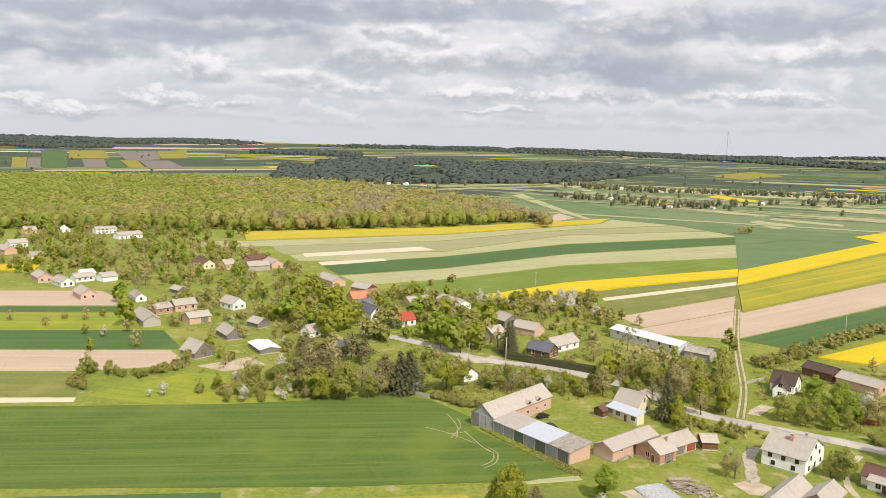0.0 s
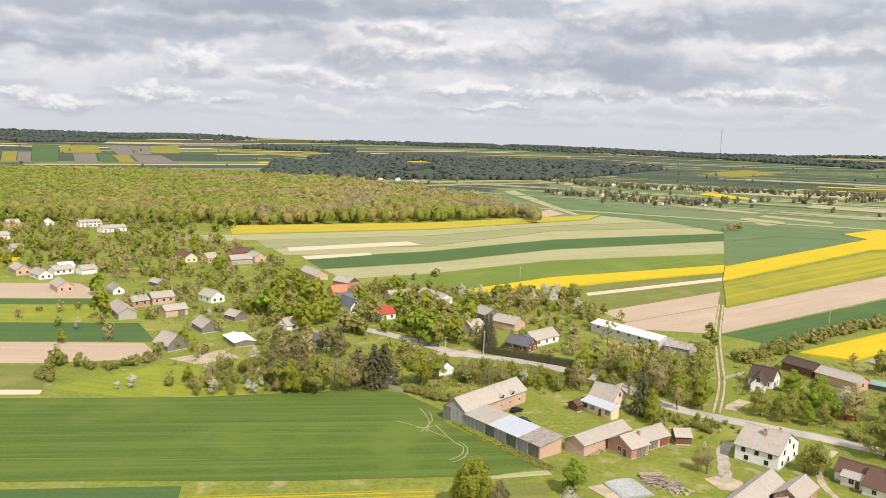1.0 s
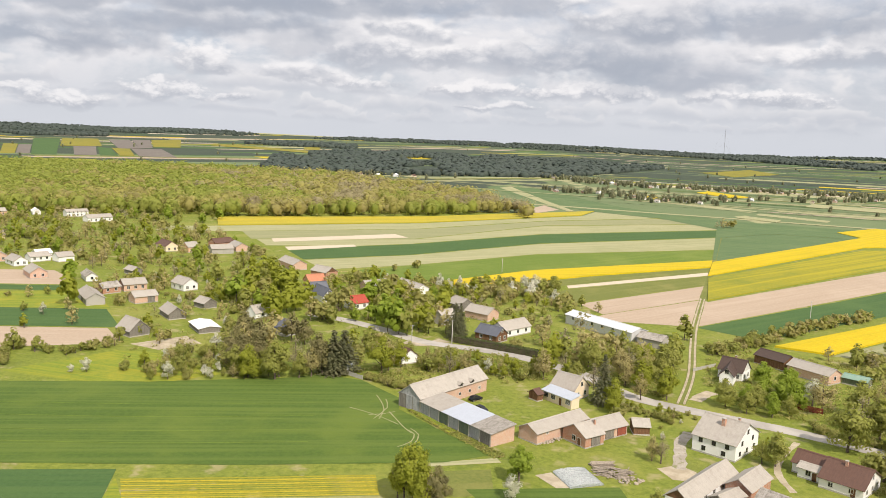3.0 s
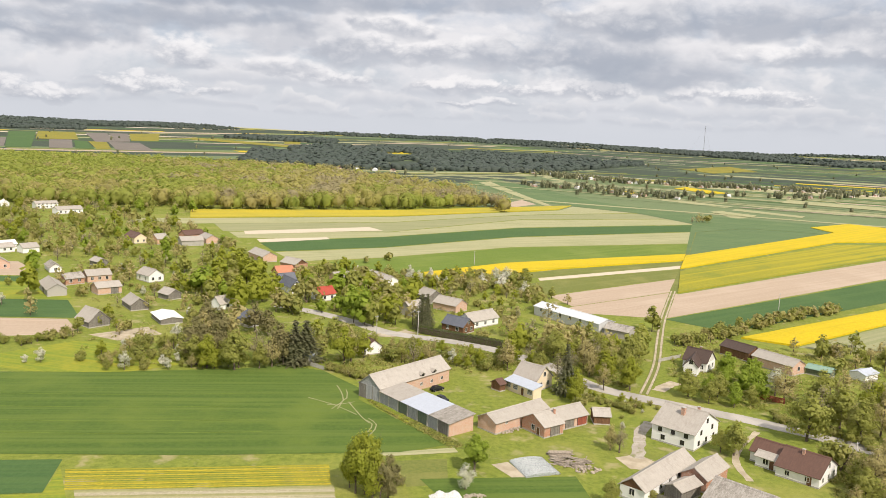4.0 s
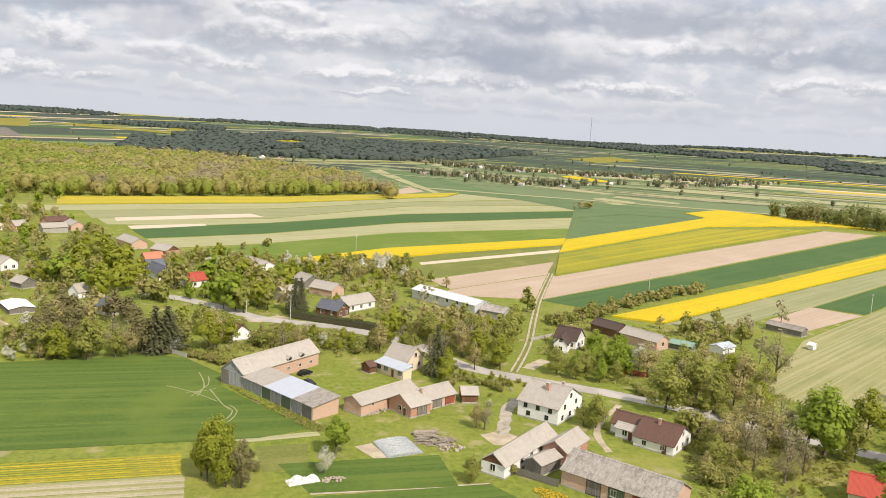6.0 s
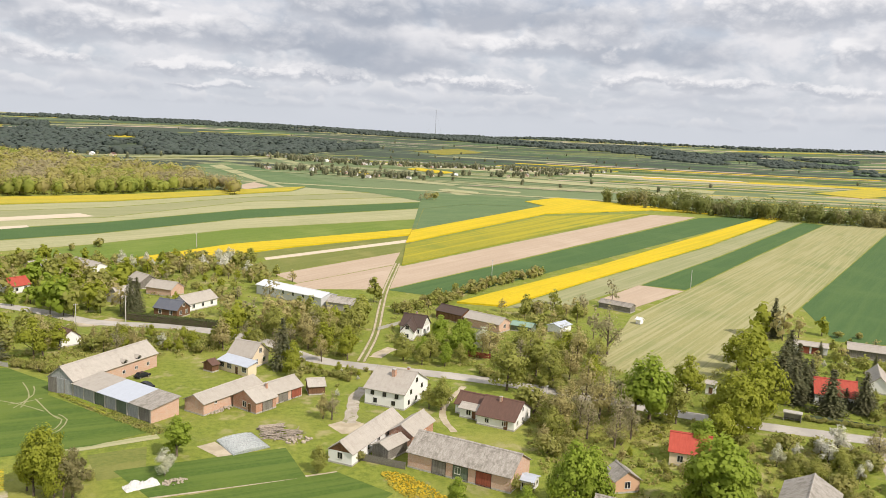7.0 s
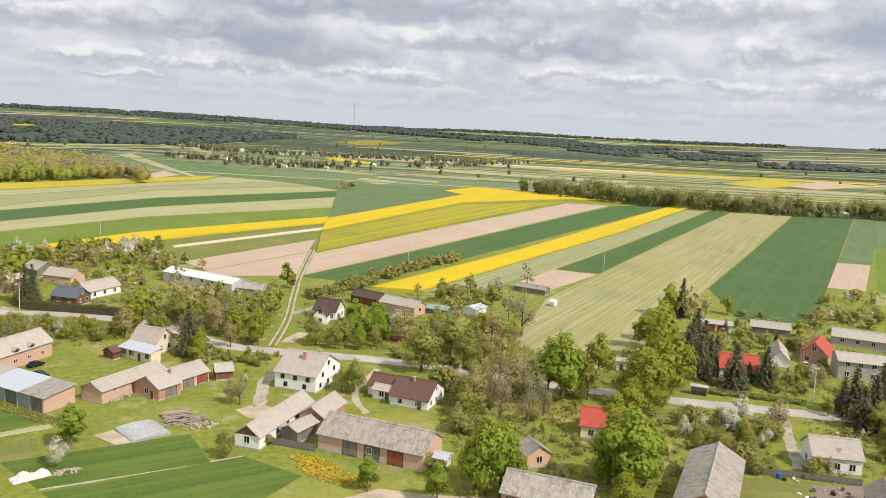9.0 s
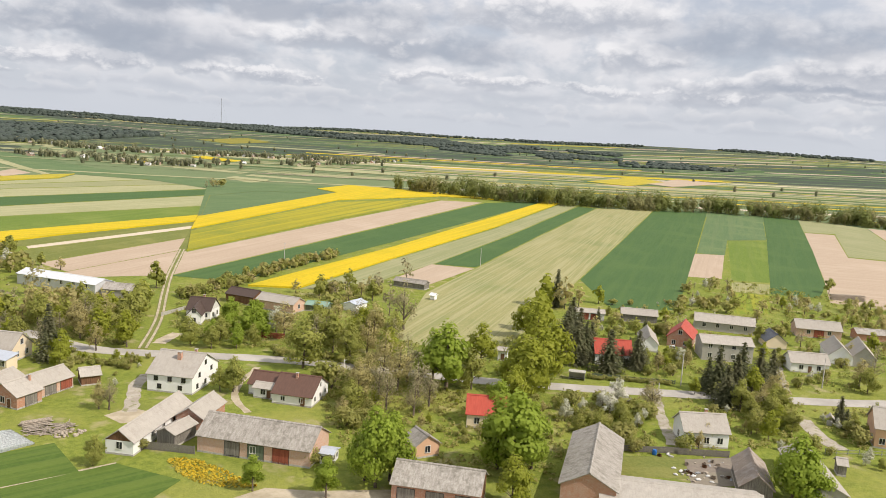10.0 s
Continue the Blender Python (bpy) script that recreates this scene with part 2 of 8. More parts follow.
BLOOM = crop("yellow_rows", (0.30, 0.27, 0.03), (0.52, 0.41, 0.03), (0.22, 0.22, 0.05), 0.8, (0.56, 0.43, 0.03), 0.5, 0.2, 0.08, 1.2)
STRAW = crop("straw_rows", (0.34, 0.30, 0.19), (0.46, 0.41, 0.28), (0.28, 0.27, 0.14), 0.7, (0.52, 0.47, 0.34), 0.4, 0.1, 0.08, 1.4)
FALLOW = crop("fallow_soil", (0.20, 0.17, 0.14), (0.26, 0.22, 0.18), (0.29, 0.26, 0.20), 6.0, (0.23, 0.21, 0.15), 0.4)
MEADOW = crop("dull_meadow", (0.135, 0.165, 0.038), (0.19, 0.205, 0.05), (0.24, 0.235, 0.07), 0, None, 0.5, 0.2, 0.05)
DANDELION = crop("dandelion_meadow", (0.15, 0.22, 0.028), (0.22, 0.27, 0.03), (0.33, 0.31, 0.035), 1.6, (0.36, 0.33, 0.03), 0.35, 0.2, 0.06)
# far green with a cloud's shadow painted in: darker and bluer
FAR_SHADED = crop("far_pasture", (0.046, 0.068, 0.048), (0.060, 0.083, 0.056), (0.076, 0.094, 0.060), 8.0, (0.064, 0.083, 0.054), 0.4)
# rape and fallow soil again, dimmed in colour as if under cloud
FAR_RAPE_SHADED = crop("far_thin_bloom", (0.20, 0.185, 0.030), (0.28, 0.245, 0.034), (0.15, 0.165, 0.036), 7.0, (0.32, 0.275, 0.03), 0.5, 0.25)
FAR_FALLOW_SHADED = crop("far_fallow", (0.155, 0.135, 0.122), (0.20, 0.175, 0.155), (0.225, 0.205, 0.17), 6.0, (0.18, 0.165, 0.13), 0.4)
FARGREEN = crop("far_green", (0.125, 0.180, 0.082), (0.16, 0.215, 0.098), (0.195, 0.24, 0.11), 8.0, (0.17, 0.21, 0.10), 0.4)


MIDGREEN = crop("spring_barley", (0.088, 0.152, 0.062), (0.118, 0.185, 0.074), (0.155, 0.215, 0.088), 6.0, (0.14, 0.195, 0.082), 0.45)


def _grass(n, p):
    a, b, c3 = n.noise(p, 0.035, 4.0, 0.6), n.noise(p, 0.6, 4.0, 0.7), n.noise(p, 0.14, 3.0, 0.6)
    d, e = n.noise(p, 0.07, 4.0, 0.65), n.noise(p, 1.9, 3.0, 0.75)
    c = n.mix(n.range(b, 0.32, 0.66), (0.142, 0.188, 0.026), (0.235, 0.272, 0.044))
    c = n.mix(n.math("MULTIPLY", n.range(a, 0.45, 0.68), 0.65), c, (0.325, 0.312, 0.080))
    c = n.mix(n.math("MULTIPLY", n.range(d, 0.52, 0.68), 0.65), c, (0.125, 0.175, 0.028))
    c = n.mix(n.math("MULTIPLY", n.range(e, 0.54, 0.70), 0.5), c, (0.31, 0.31, 0.07))
    c = n.mix(n.math("MULTIPLY", n.range(c3, 0.56, 0.70), 0.7), c, (0.40, 0.345, 0.18))
    return c, n.math("ADD", b, e)


GRASS = surface("grass", _grass, 0.95, bump=0.25)


def _earth(n, p):
    a, b = n.noise(p, 0.25, 4.0, 0.6), n.noise(p, 2.5, 3.0, 0.7)
    c = n.mix(n.range(a, 0.35, 0.65), (0.38, 0.32, 0.23), (0.52, 0.45, 0.34))
    return n.mix(n.math("MULTIPLY", n.range(b, 0.5, 0.75), 0.5), c, (0.27, 0.26, 0.14)), b


EARTH = surface("trodden_earth", _earth, 0.95, bump=0.06)


def _gravel(n, p):
    a, b, c3 = n.noise(p, 0.3, 4.0, 0.6), n.noise(p, 2.5, 3.0, 0.7), n.noise(p, 0.55, 4.0, 0.65)
    c = n.mix(n.range(a, 0.35, 0.65), (0.36, 0.32, 0.265), (0.47, 0.425, 0.36))
    c = n.mix(n.math("MULTIPLY", n.range(b, 0.45, 0.75), 0.5), c, (0.25, 0.225, 0.17))
    return n.mix(n.math("MULTIPLY", n.range(c3, 0.52, 0.64), 0.75), c, (0.19, 0.205, 0.06)), b


GRAVEL = surface("grassy_gravel", _gravel, 0.95, bump=0.05)


def _asphalt(n, p):
    a, b = n.noise(p, 0.12, 4.0, 0.6), n.noise(p, 3.0, 3.0, 0.7)
    c = n.mix(n.range(a, 0.35, 0.65), (0.37, 0.345, 0.315), (0.49, 0.46, 0.42))
    return n.mix(n.math("MULTIPLY", n.range(b, 0.4, 0.8), 0.4), c, (0.29, 0.275, 0.25)), b


ASPHALT = surface("worn_asphalt", _asphalt, 0.85, bump=0.01)


def sheet(name, a, b, stain, pitch=0.18, rough=0.75, metal=0.0, patch=0.35, deep=0.012):
    """Corrugated roof sheets: ribs run down the slope, with moss and rain stains."""

    def build(n, p):
        w = n.add("ShaderNodeTexWave", wave=("BANDS", "X"))
        n.link(p, w.inputs[0])
        w.inputs["Scale"].default_value = 0.314 / pitch
        big, fine = n.noise(p, 0.5, 4.0, 0.65), n.noise(n.vec("MULTIPLY", p, (1.0, 0.25, 0.25)), 2.2, 4.0, 0.7)
        panel = n.add("ShaderNodeTexBrick")
        n.link(p, panel.inputs[0])
        panel.inputs["Scale"].default_value = 1.0
        panel.inputs["Brick Width"].default_value, panel.inputs["Row Height"].default_value = 1.1, 1.2
        panel.inputs["Mortar Size"].default_value = 0.03
        panel.inputs["Color1"].default_value, panel.inputs["Color2"].default_value = (1, 1, 1, 1), (0.93, 0.93, 0.93, 1)
        panel.inputs["Mortar"].default_value = (0.82, 0.82, 0.82, 1)
        c = n.mix(n.range(fine, 0.3, 0.7), a, b)
        c = n.mix(n.math("MULTIPLY", n.range(big, 0.46, 0.7), patch), c, stain)
        lichen = n.noise(p, 4.5, 4.0, 0.75)
        c = n.mix(n.math("MULTIPLY", n.range(lichen, 0.52, 0.66), patch), c, stain)
        c = n.mix(n.math("MULTIPLY", n.range(lichen, 0.42, 0.30), patch * 0.8), c, tuple(min(0.9, x * 1.35) for x in b))
        c = n.mix(0.55, c, n.mix(1.0, c, panel.outputs[0], "MULTIPLY"))
        tone = n.add("ShaderNodeObjectInfo").outputs["Random"]
        c = n.mix(n.range(tone, 0.0, 1.0, 0.0, 0.40, False), c, stain)
        return c, w.outputs["Fac"]

    return surface(name, build, rough, metal, deep)


ROOF_GREY = sheet("cement_sheet", (0.42, 0.39, 0.345), (0.48, 0.445, 0.395), (0.32, 0.29, 0.25), patch=0.5)
ROOF_WORN = sheet("mossy_cement_sheet", (0.33, 0.30, 0.265), (0.50, 0.47, 0.43), (0.19, 0.175, 0.145), patch=0.8)
ROOF_RUST = sheet("rusty_sheet", (0.20, 0.15, 0.115), (0.30, 0.235, 0.185), (0.40, 0.36, 0.32), patch=0.9)
ROOF_DARK = sheet("dark_metal_sheet", (0.10, 0.11, 0.14), (0.13, 0.14, 0.17), (0.17, 0.18, 0.20), 0.2, 0.5)
ROOF_BROWN = sheet("brown_metal_tile", (0.13, 0.072, 0.055), (0.17, 0.095, 0.07), (0.11, 0.065, 0.05), 0.2, 0.5)
ROOF_RED = sheet("red_metal_tile", (0.43, 0.070, 0.045), (0.50, 0.095, 0.06), (0.33, 0.07, 0.05), 0.2, 0.5)
ROOF_ORANGE = sheet("orange_tile", (0.50, 0.20, 0.12), (0.58, 0.25, 0.15), (0.36, 0.17, 0.11), 0.25, 0.7)
ROOF_BLUE = sheet("zinc_sheet", (0.47, 0.52, 0.60), (0.53, 0.575, 0.65), (0.42, 0.46, 0.52), 0.2, 0.5)
ROOF_WHITE = sheet("white_sheet", (0.86, 0.87, 0.88), (0.9, 0.9, 0.9), (0.8, 0.8, 0.8), 0.2, 0.5)
ROOF_PALE = sheet("pale_sheet", (0.66, 0.69, 0.72), (0.72, 0.745, 0.77), (0.58, 0.60, 0.63), 0.2, 0.5)
ROOF_UMBER = sheet("umber_metal_tile", (0.080, 0.055, 0.046), (0.105, 0.072, 0.058), (0.07, 0.05, 0.042), 0.2, 0.5)
ROOF_GREEN = sheet("green_sheet", (0.20, 0.34, 0.27), (0.24, 0.39, 0.31), (0.30, 0.36, 0.30), 0.2, 0.6)


def plaster(name, a, stain, amount=0.35):
    def build(n, p):
        big, fine = n.noise(p, 0.55, 4.0, 0.6), n.noise(p, 6.0, 3.0, 0.6)
        c = n.mix(n.math("MULTIPLY", n.range(big, 0.45, 0.75), amount), a, stain)
        return n.mix(n.math("MULTIPLY", n.range(fine, 0.4, 0.7), 0.15), c, stain), fine

    return surface(name, build, 0.9, bump=0.01)


def masonry(name, a, b, joint):
    """Brickwork, courses level, on walls of either direction."""

    def build(n, p):
        x = n.add("ShaderNodeSeparateXYZ")
        n.link(p, x.inputs[0])
        c = n.add("ShaderNodeCombineXYZ")
        n.link(n.math("ADD", x.outputs[0], x.outputs[1]), c.inputs[0])
        n.link(x.outputs[2], c.inputs[1])
        t = n.add("ShaderNodeTexBrick")
        n.link(c.outputs[0], t.inputs[0])
        t.inputs["Scale"].default_value = 1.0
        t.inputs["Brick Width"].default_value, t.inputs["Row Height"].default_value = 0.26, 0.077
        t.inputs["Mortar Size"].default_value = 0.008
        t.inputs["Color1"].default_value, t.inputs["Color2"].default_value = (*a, 1), (*b, 1)
        t.inputs["Mortar"].default_value = (*joint, 1)
        big = n.noise(p, 0.6, 4.0, 0.65)
        return n.mix(n.math("MULTIPLY", n.range(big, 0.45, 0.75), 0.5), t.outputs[0], joint), t.outputs[1]

    return surface(name, build, 0.9, bump=0.008)


def boards(name, a, b, dark, wide=0.16):
    def build(n, p):
        x = n.add("ShaderNodeSeparateXYZ")
        n.link(p, x.inputs[0])
        s = n.math("ADD", x.outputs[0], x.outputs[1])
        k = n.math("FLOOR", n.math("DIVIDE", s, wide))
        f = n.math("FRACT", n.math("DIVIDE", s, wide))
        r = n.add("ShaderNodeTexWhiteNoise")
        r.noise_dimensions = "1D"
        n.link(k, r.inputs["W"])
        c = n.mix(r.outputs["Value"], a, b)
        g = n.noise(n.vec("MULTIPLY", p, (8.0, 8.0, 0.6)), 1.0, 4.0, 0.7)
        c = n.mix(n.math("MULTIPLY", n.range(g, 0.4, 0.7), 0.5), c, dark)
        gap = n.math("LESS_THAN", f, 0.1)
        return n.mix(gap, c, dark), n.math("SUBTRACT", 1.0, gap)

    return surface(name, build, 0.9, bump=0.015)


WALL_WHITE = plaster("white_render", (0.84, 0.84, 0.84), (0.68, 0.67, 0.65))
WALL_CREAM = plaster("cream_render", (0.78, 0.66, 0.49), (0.66, 0.55, 0.41))
WALL_PALE = plaster("pale_grey_render", (0.60, 0.61, 0.62), (0.48, 0.48, 0.48), 0.5)
WALL_GREY = plaster("grey_render", (0.42, 0.40, 0.37), (0.30, 0.28, 0.25), 0.6)
WALL_PEACH = plaster("peach_render", (0.66, 0.42, 0.28), (0.55, 0.36, 0.26), 0.4)
BRICK = masonry("brickwork", (0.42, 0.185, 0.115), (0.50, 0.25, 0.16), (0.50, 0.40, 0.33))
BRICK_PALE = masonry("pale_brickwork", (0.55, 0.33, 0.24), (0.62, 0.40, 0.30), (0.60, 0.50, 0.42))
PLANKS = boards("grey_boards", (0.20, 0.185, 0.165), (0.30, 0.28, 0.25), (0.09, 0.08, 0.07))
PLANKS_BLUE = boards("bleached_boards", (0.33, 0.34, 0.35), (0.44, 0.45, 0.455), (0.17, 0.17, 0.17))
PLANKS_BROWN = boards("brown_boards", (0.17, 0.09, 0.05), (0.25, 0.135, 0.075), (0.07, 0.04, 0.025))
PLANKS_RED = boards("oxide_boards", (0.30, 0.085, 0.055), (0.38, 0.115, 0.07), (0.14, 0.05, 0.035))
PLANKS_GREEN = boards("green_boards", (0.13, 0.17, 0.12), (0.18, 0.22, 0.155), (0.07, 0.08, 0.06))


def plain(name, c, rough=0.6, metal=0.0, vary=0.15):
    def build(n, p):
        f = n.noise(p, 3.0, 4.0, 0.65)
        d = tuple(x * (1 - vary * 2) for x in c)
        return n.mix(n.range(f, 0.35, 0.7), c, d), f

    return surface(name, build, rough, metal)


TRIM = plain("white_paint", (0.78, 0.77, 0.74), 0.5)
TRIM_DARK = plain("dark_paint", (0.06, 0.05, 0.045), 0.5)
CONCRETE = plain("concrete", (0.50, 0.48, 0.44), 0.9)
STEEL = plain("galvanised_steel", (0.45, 0.46, 0.47), 0.45, 0.6)
FILM = plain("plastic_film", (0.44, 0.48, 0.48), 0.35, vary=0.22)
TARP = plain("white_tarpaulin", (0.70, 0.70, 0.69), 0.6, vary=0.16)
LOGS = plain("weathered_timber", (0.42, 0.36, 0.29), 0.9, vary=0.25)
RUBBLE = plain("rubble", (0.50, 0.43, 0.35), 0.95, vary=0.25)
CHIMNEY = masonry("chimney_brick", (0.46, 0.22, 0.14), (0.56, 0.31, 0.21), (0.5, 0.42, 0.35))
CAR_DARK = plain("dark_car_paint", (0.02, 0.022, 0.028), 0.25, vary=0.05)
CAR_LIGHT = plain("silver_car_paint", (0.62, 0.63, 0.65), 0.3, vary=0.04)
RUBBER = plain("rubber", (0.02, 0.02, 0.02), 0.8)
BLUE_PLASTIC = plain("blue_plastic", (0.03, 0.16, 0.5), 0.4)


def _glass():
    m = bpy.data.materials.new("window_glass")
    m.use_nodes = True
    s = m.node_tree.nodes["Principled BSDF"]
    s.inputs["Base Color"].default_value = (0.025, 0.028, 0.032, 1)
    s.inputs["Roughness"].default_value = 0.08
    s.inputs["Specular IOR Level"].default_value = 0.6
    return m


GLASS = _glass()


def foliage(name, a, b, c, through_light=0.3, cell=0.0):
    a, b, c = [(k[0] * 1.15, k[1] * 1.08, k[2] * 1.42) if k[2] < 0.5 * k[1] else k for k in (a, b, c)]   # young leaves are slightly warm and dull

    def build(n, p):
        leaf = n.add("ShaderNodeNewGeometry").outputs["Random Per Island"]
        tree = n.add("ShaderNodeObjectInfo").outputs["Random"]
        big = n.noise(p, 0.35, 2.0, 0.5)
        if cell:
            v = n.add("ShaderNodeTexVoronoi")
            n.link(n.vec("MULTIPLY", p, (1.0, 1.0, 0.0)), v.inputs["Vector"])
            v.inputs["Scale"].default_value = 1.0 / cell
            tone = n.add("ShaderNodeSeparateColor")
            n.link(v.outputs["Color"], tone.inputs[0])
            leaf = n.math("ADD", n.math("MULTIPLY", tone.outputs[0], 0.75), n.math("MULTIPLY", leaf, 0.25))
            big = tone.outputs[1]
        col = n.mix(leaf, a, b)
        col = n.mix(n.math("MULTIPLY", n.range(big, 0.4, 0.65), 0.6), col, c)
        return n.mix(n.range(tree, 0.0, 1.0, 0.0, 0.45, False), col, c), None

    return surface(name, build, 0.7, through_light=through_light)


LEAF = {
    "broad": foliage("leaves_green", (0.239, 0.279, 0.045), (0.381, 0.420, 0.083), (0.336, 0.357, 0.075), 0.5),
    "bright": foliage("leaves_fresh", (0.206, 0.296, 0.027), (0.343, 0.454, 0.051), (0.287, 0.387, 0.041), 0.5),
    "lime": foliage("leaves_lime", (0.250, 0.300, 0.026), (0.375, 0.425, 0.044), (0.305, 0.352, 0.038), 0.5),
    "olive": foliage("leaves_olive", (0.348, 0.333, 0.106), (0.517, 0.464, 0.176), (0.413, 0.401, 0.125), 0.5),
    "bare": foliage("twigs_brown", (0.31, 0.27, 0.150), (0.45, 0.40, 0.23), (0.36, 0.36, 0.16), 0.45),
    "spruce": foliage("spruce_needles", (0.092, 0.115, 0.040), (0.165, 0.182, 0.068), (0.150, 0.150, 0.064), 0.35),
    "blossom": foliage("blossom", (0.66, 0.64, 0.54), (0.82, 0.80, 0.74), (0.42, 0.45, 0.24), 0.35),
    "pine": foliage("pine_needles", (0.175, 0.185, 0.052), (0.285, 0.278, 0.092), (0.235, 0.220, 0.083), 0.45),
    "bush": foliage("leaves_bush", (0.214, 0.275, 0.044), (0.372, 0.411, 0.079), (0.372, 0.339, 0.108), 0.5),
}
BARK = plain("bark", (0.17, 0.135, 0.10), 0.95, vary=0.3)
FOREST_LEAF = foliage("forest_leaves", (0.30, 0.325, 0.055), (0.50, 0.49, 0.12), (0.38, 0.35, 0.12), 0.5, 10.0)
FOREST_BROWN = foliage("forest_twigs", (0.32, 0.275, 0.15), (0.50, 0.435, 0.26), (0.40, 0.385, 0.16), 0.5, 8.0)
FOREST_GREEN = foliage("forest_fresh", (0.215, 0.295, 0.040), (0.41, 0.475, 0.08), (0.32, 0.36, 0.065), 0.5, 10.0)
BELT_LEAF = foliage("belt_leaves", (0.150, 0.195, 0.042), (0.270, 0.310, 0.070), (0.205, 0.235, 0.060), 0.45, 9.0)
BELT_OLIVE = foliage("belt_buds", (0.20, 0.215, 0.070), (0.33, 0.33, 0.115), (0.25, 0.26, 0.085), 0.45, 9.0)
FLOWERS = foliage("yellow_flowers", (0.62, 0.45, 0.02), (0.75, 0.58, 0.03), (0.35, 0.34, 0.05), 0.3)
HEDGE_LEAF = foliage("hedge_leaves", (0.055, 0.085, 0.018), (0.10, 0.13, 0.03), (0.09, 0.11, 0.028), 0.2)
# cloud shade and bluish haze of the distance are painted into these leaves
FAR_LEAF_HAZED = foliage("far_woods", (0.050, 0.070, 0.058), (0.068, 0.088, 0.070), (0.062, 0.078, 0.066), 0.0, 30.0)
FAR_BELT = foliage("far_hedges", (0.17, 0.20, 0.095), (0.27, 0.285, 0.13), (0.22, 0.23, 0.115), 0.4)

# ---- ground ----


def terrain(x, y):
    """The land: level round the village, rolling fields beyond, rising to a wooded ridge."""
    r = math.hypot(x - 15, y)
    if r < 1050:
        return 0.0
    s = min(1.0, (r - 1050) / 3250.0)
    ease = min(1.0, (r - 1050) / 900.0)
    ease = ease * ease * (3 - 2 * ease)
    roll = 5.0 * math.sin(x / 310.0 + 1.3) * math.sin(y / 420.0 + 0.4) + 4.0 * math.sin((x + 0.6 * y) / 530.0)
    rise = 73.0 * s ** 1.6 + 7.0 * s * math.sin(math.atan2(x, y) * 7.0 + 0.6)
    east = math.degrees(math.atan2(x, y))
    rise -= 24.0 * s * s * math.exp(-((east - 17.0) / 13.0) ** 2)
    if r > 4350:
        rise -= (r - 4350) * 0.18
    return ease * roll * (0.45 + 0.55 * s) - 3.5 * ease * (1 - s) + rise


def mesh_of(name, verts, faces, material, smooth=False):
    me = bpy.data.meshes.new(name)
    me.from_pydata(verts, [], faces)
    me.materials.append(material)
    if smooth:
        me.polygons.foreach_set("use_smooth", [True] * len(me.polygons))
    me.update()
    return me


def make_ground():
    step, n = 60.0, 78
    verts = [(i * step, j * step, terrain(i * step, j * step)) for j in range(-n, n + 1) for i in range(-n, n + 1)]
    w = 2 * n + 1
    faces = []
    for j in range(w - 1):
        for i in range(w - 1):
            x, y = (i - n + 0.5) * step, (j - n + 0.5) * step
            if math.hypot(x, y) < 4680:
                a = j * w + i
                faces.append((a, a + 1, a + w + 1, a + w))
    me = mesh_of("ground", verts, faces, GRASS, True)
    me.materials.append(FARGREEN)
    me.materials.append(FAR_SHADED)
    for f in me.polygons:
        c = f.center
        if math.hypot(c.x - 15, c.y) > 850:
            # distant slopes take the green that has cloud shade in its colour
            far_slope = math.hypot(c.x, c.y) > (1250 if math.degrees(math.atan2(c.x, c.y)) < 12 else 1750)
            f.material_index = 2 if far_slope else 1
    tagged(new("ground", me), "grassy level land rising to far low hills", "ground", kind="structure")


make_ground()


def area(name, material, label, corners, lift=0.03, angle=0.0, cell=40.0, category="field"):
    """A patch of land with a thickness: corners in the plan, rows of its crop along angle (degrees)."""
    bm = bmesh.new()
    cx = sum(c[0] for c in corners) / len(corners)
    cy = sum(c[1] for c in corners) / len(corners)
    base = pose(cx, cy, 0, 0, 0, angle)
    back = base.inverted()
    f = bm.faces.new([bm.verts.new((c[0], c[1], 0)) for c in corners])
    far = max(math.hypot(c[0] - 15, c[1]) for c in corners) > 1040
    if f.calc_area() and f.normal.z < 0:
        f.normal_flip()
    bm.normal_update()
    if bm.faces[:][0].normal.z < 0:
        bmesh.ops.reverse_faces(bm, faces=bm.faces[:])
    if far:
        lo = [min(c[k] for c in corners) for k in (0, 1)]
        hi = [max(c[k] for c in corners) for k in (0, 1)]
        for k in (0, 1):
            v = math.ceil(lo[k] / cell) * cell
            while v < hi[k]:
                at = [0, 0, 0]
                at[k] = v
                no = [0, 0, 0]
                no[k] = 1
                bmesh.ops.bisect_plane(bm, geom=bm.verts[:] + bm.edges[:] + bm.faces[:], plane_co=at, plane_no=no)
                v += cell
    if lift > 0.2:
        rim = bmesh.ops.extrude_face_region(bm, geom=bm.faces[:])
        for v in rim["geom"]:
            if isinstance(v, bmesh.types.BMVert):
                v.co.z += lift
    else:
        for v in bm.verts:
            v.co.z = lift
    for v in bm.verts:
        v.co.z += terrain(v.co.x, v.co.y) + (0.0 if not far else 0.13 if lift < 0.2 else 0.35)
        v.co = back @ v.co
    me = bpy.data.meshes.new(name)
    bm.to_mesh(me)
    bm.free()
    me.materials.append(material)
    ob = new(name, me)
    ob.matrix_world = base
    return tagged(ob, label, category, kind="structure")


ROAD_LINES = []   # plan lines that stay clear of trees


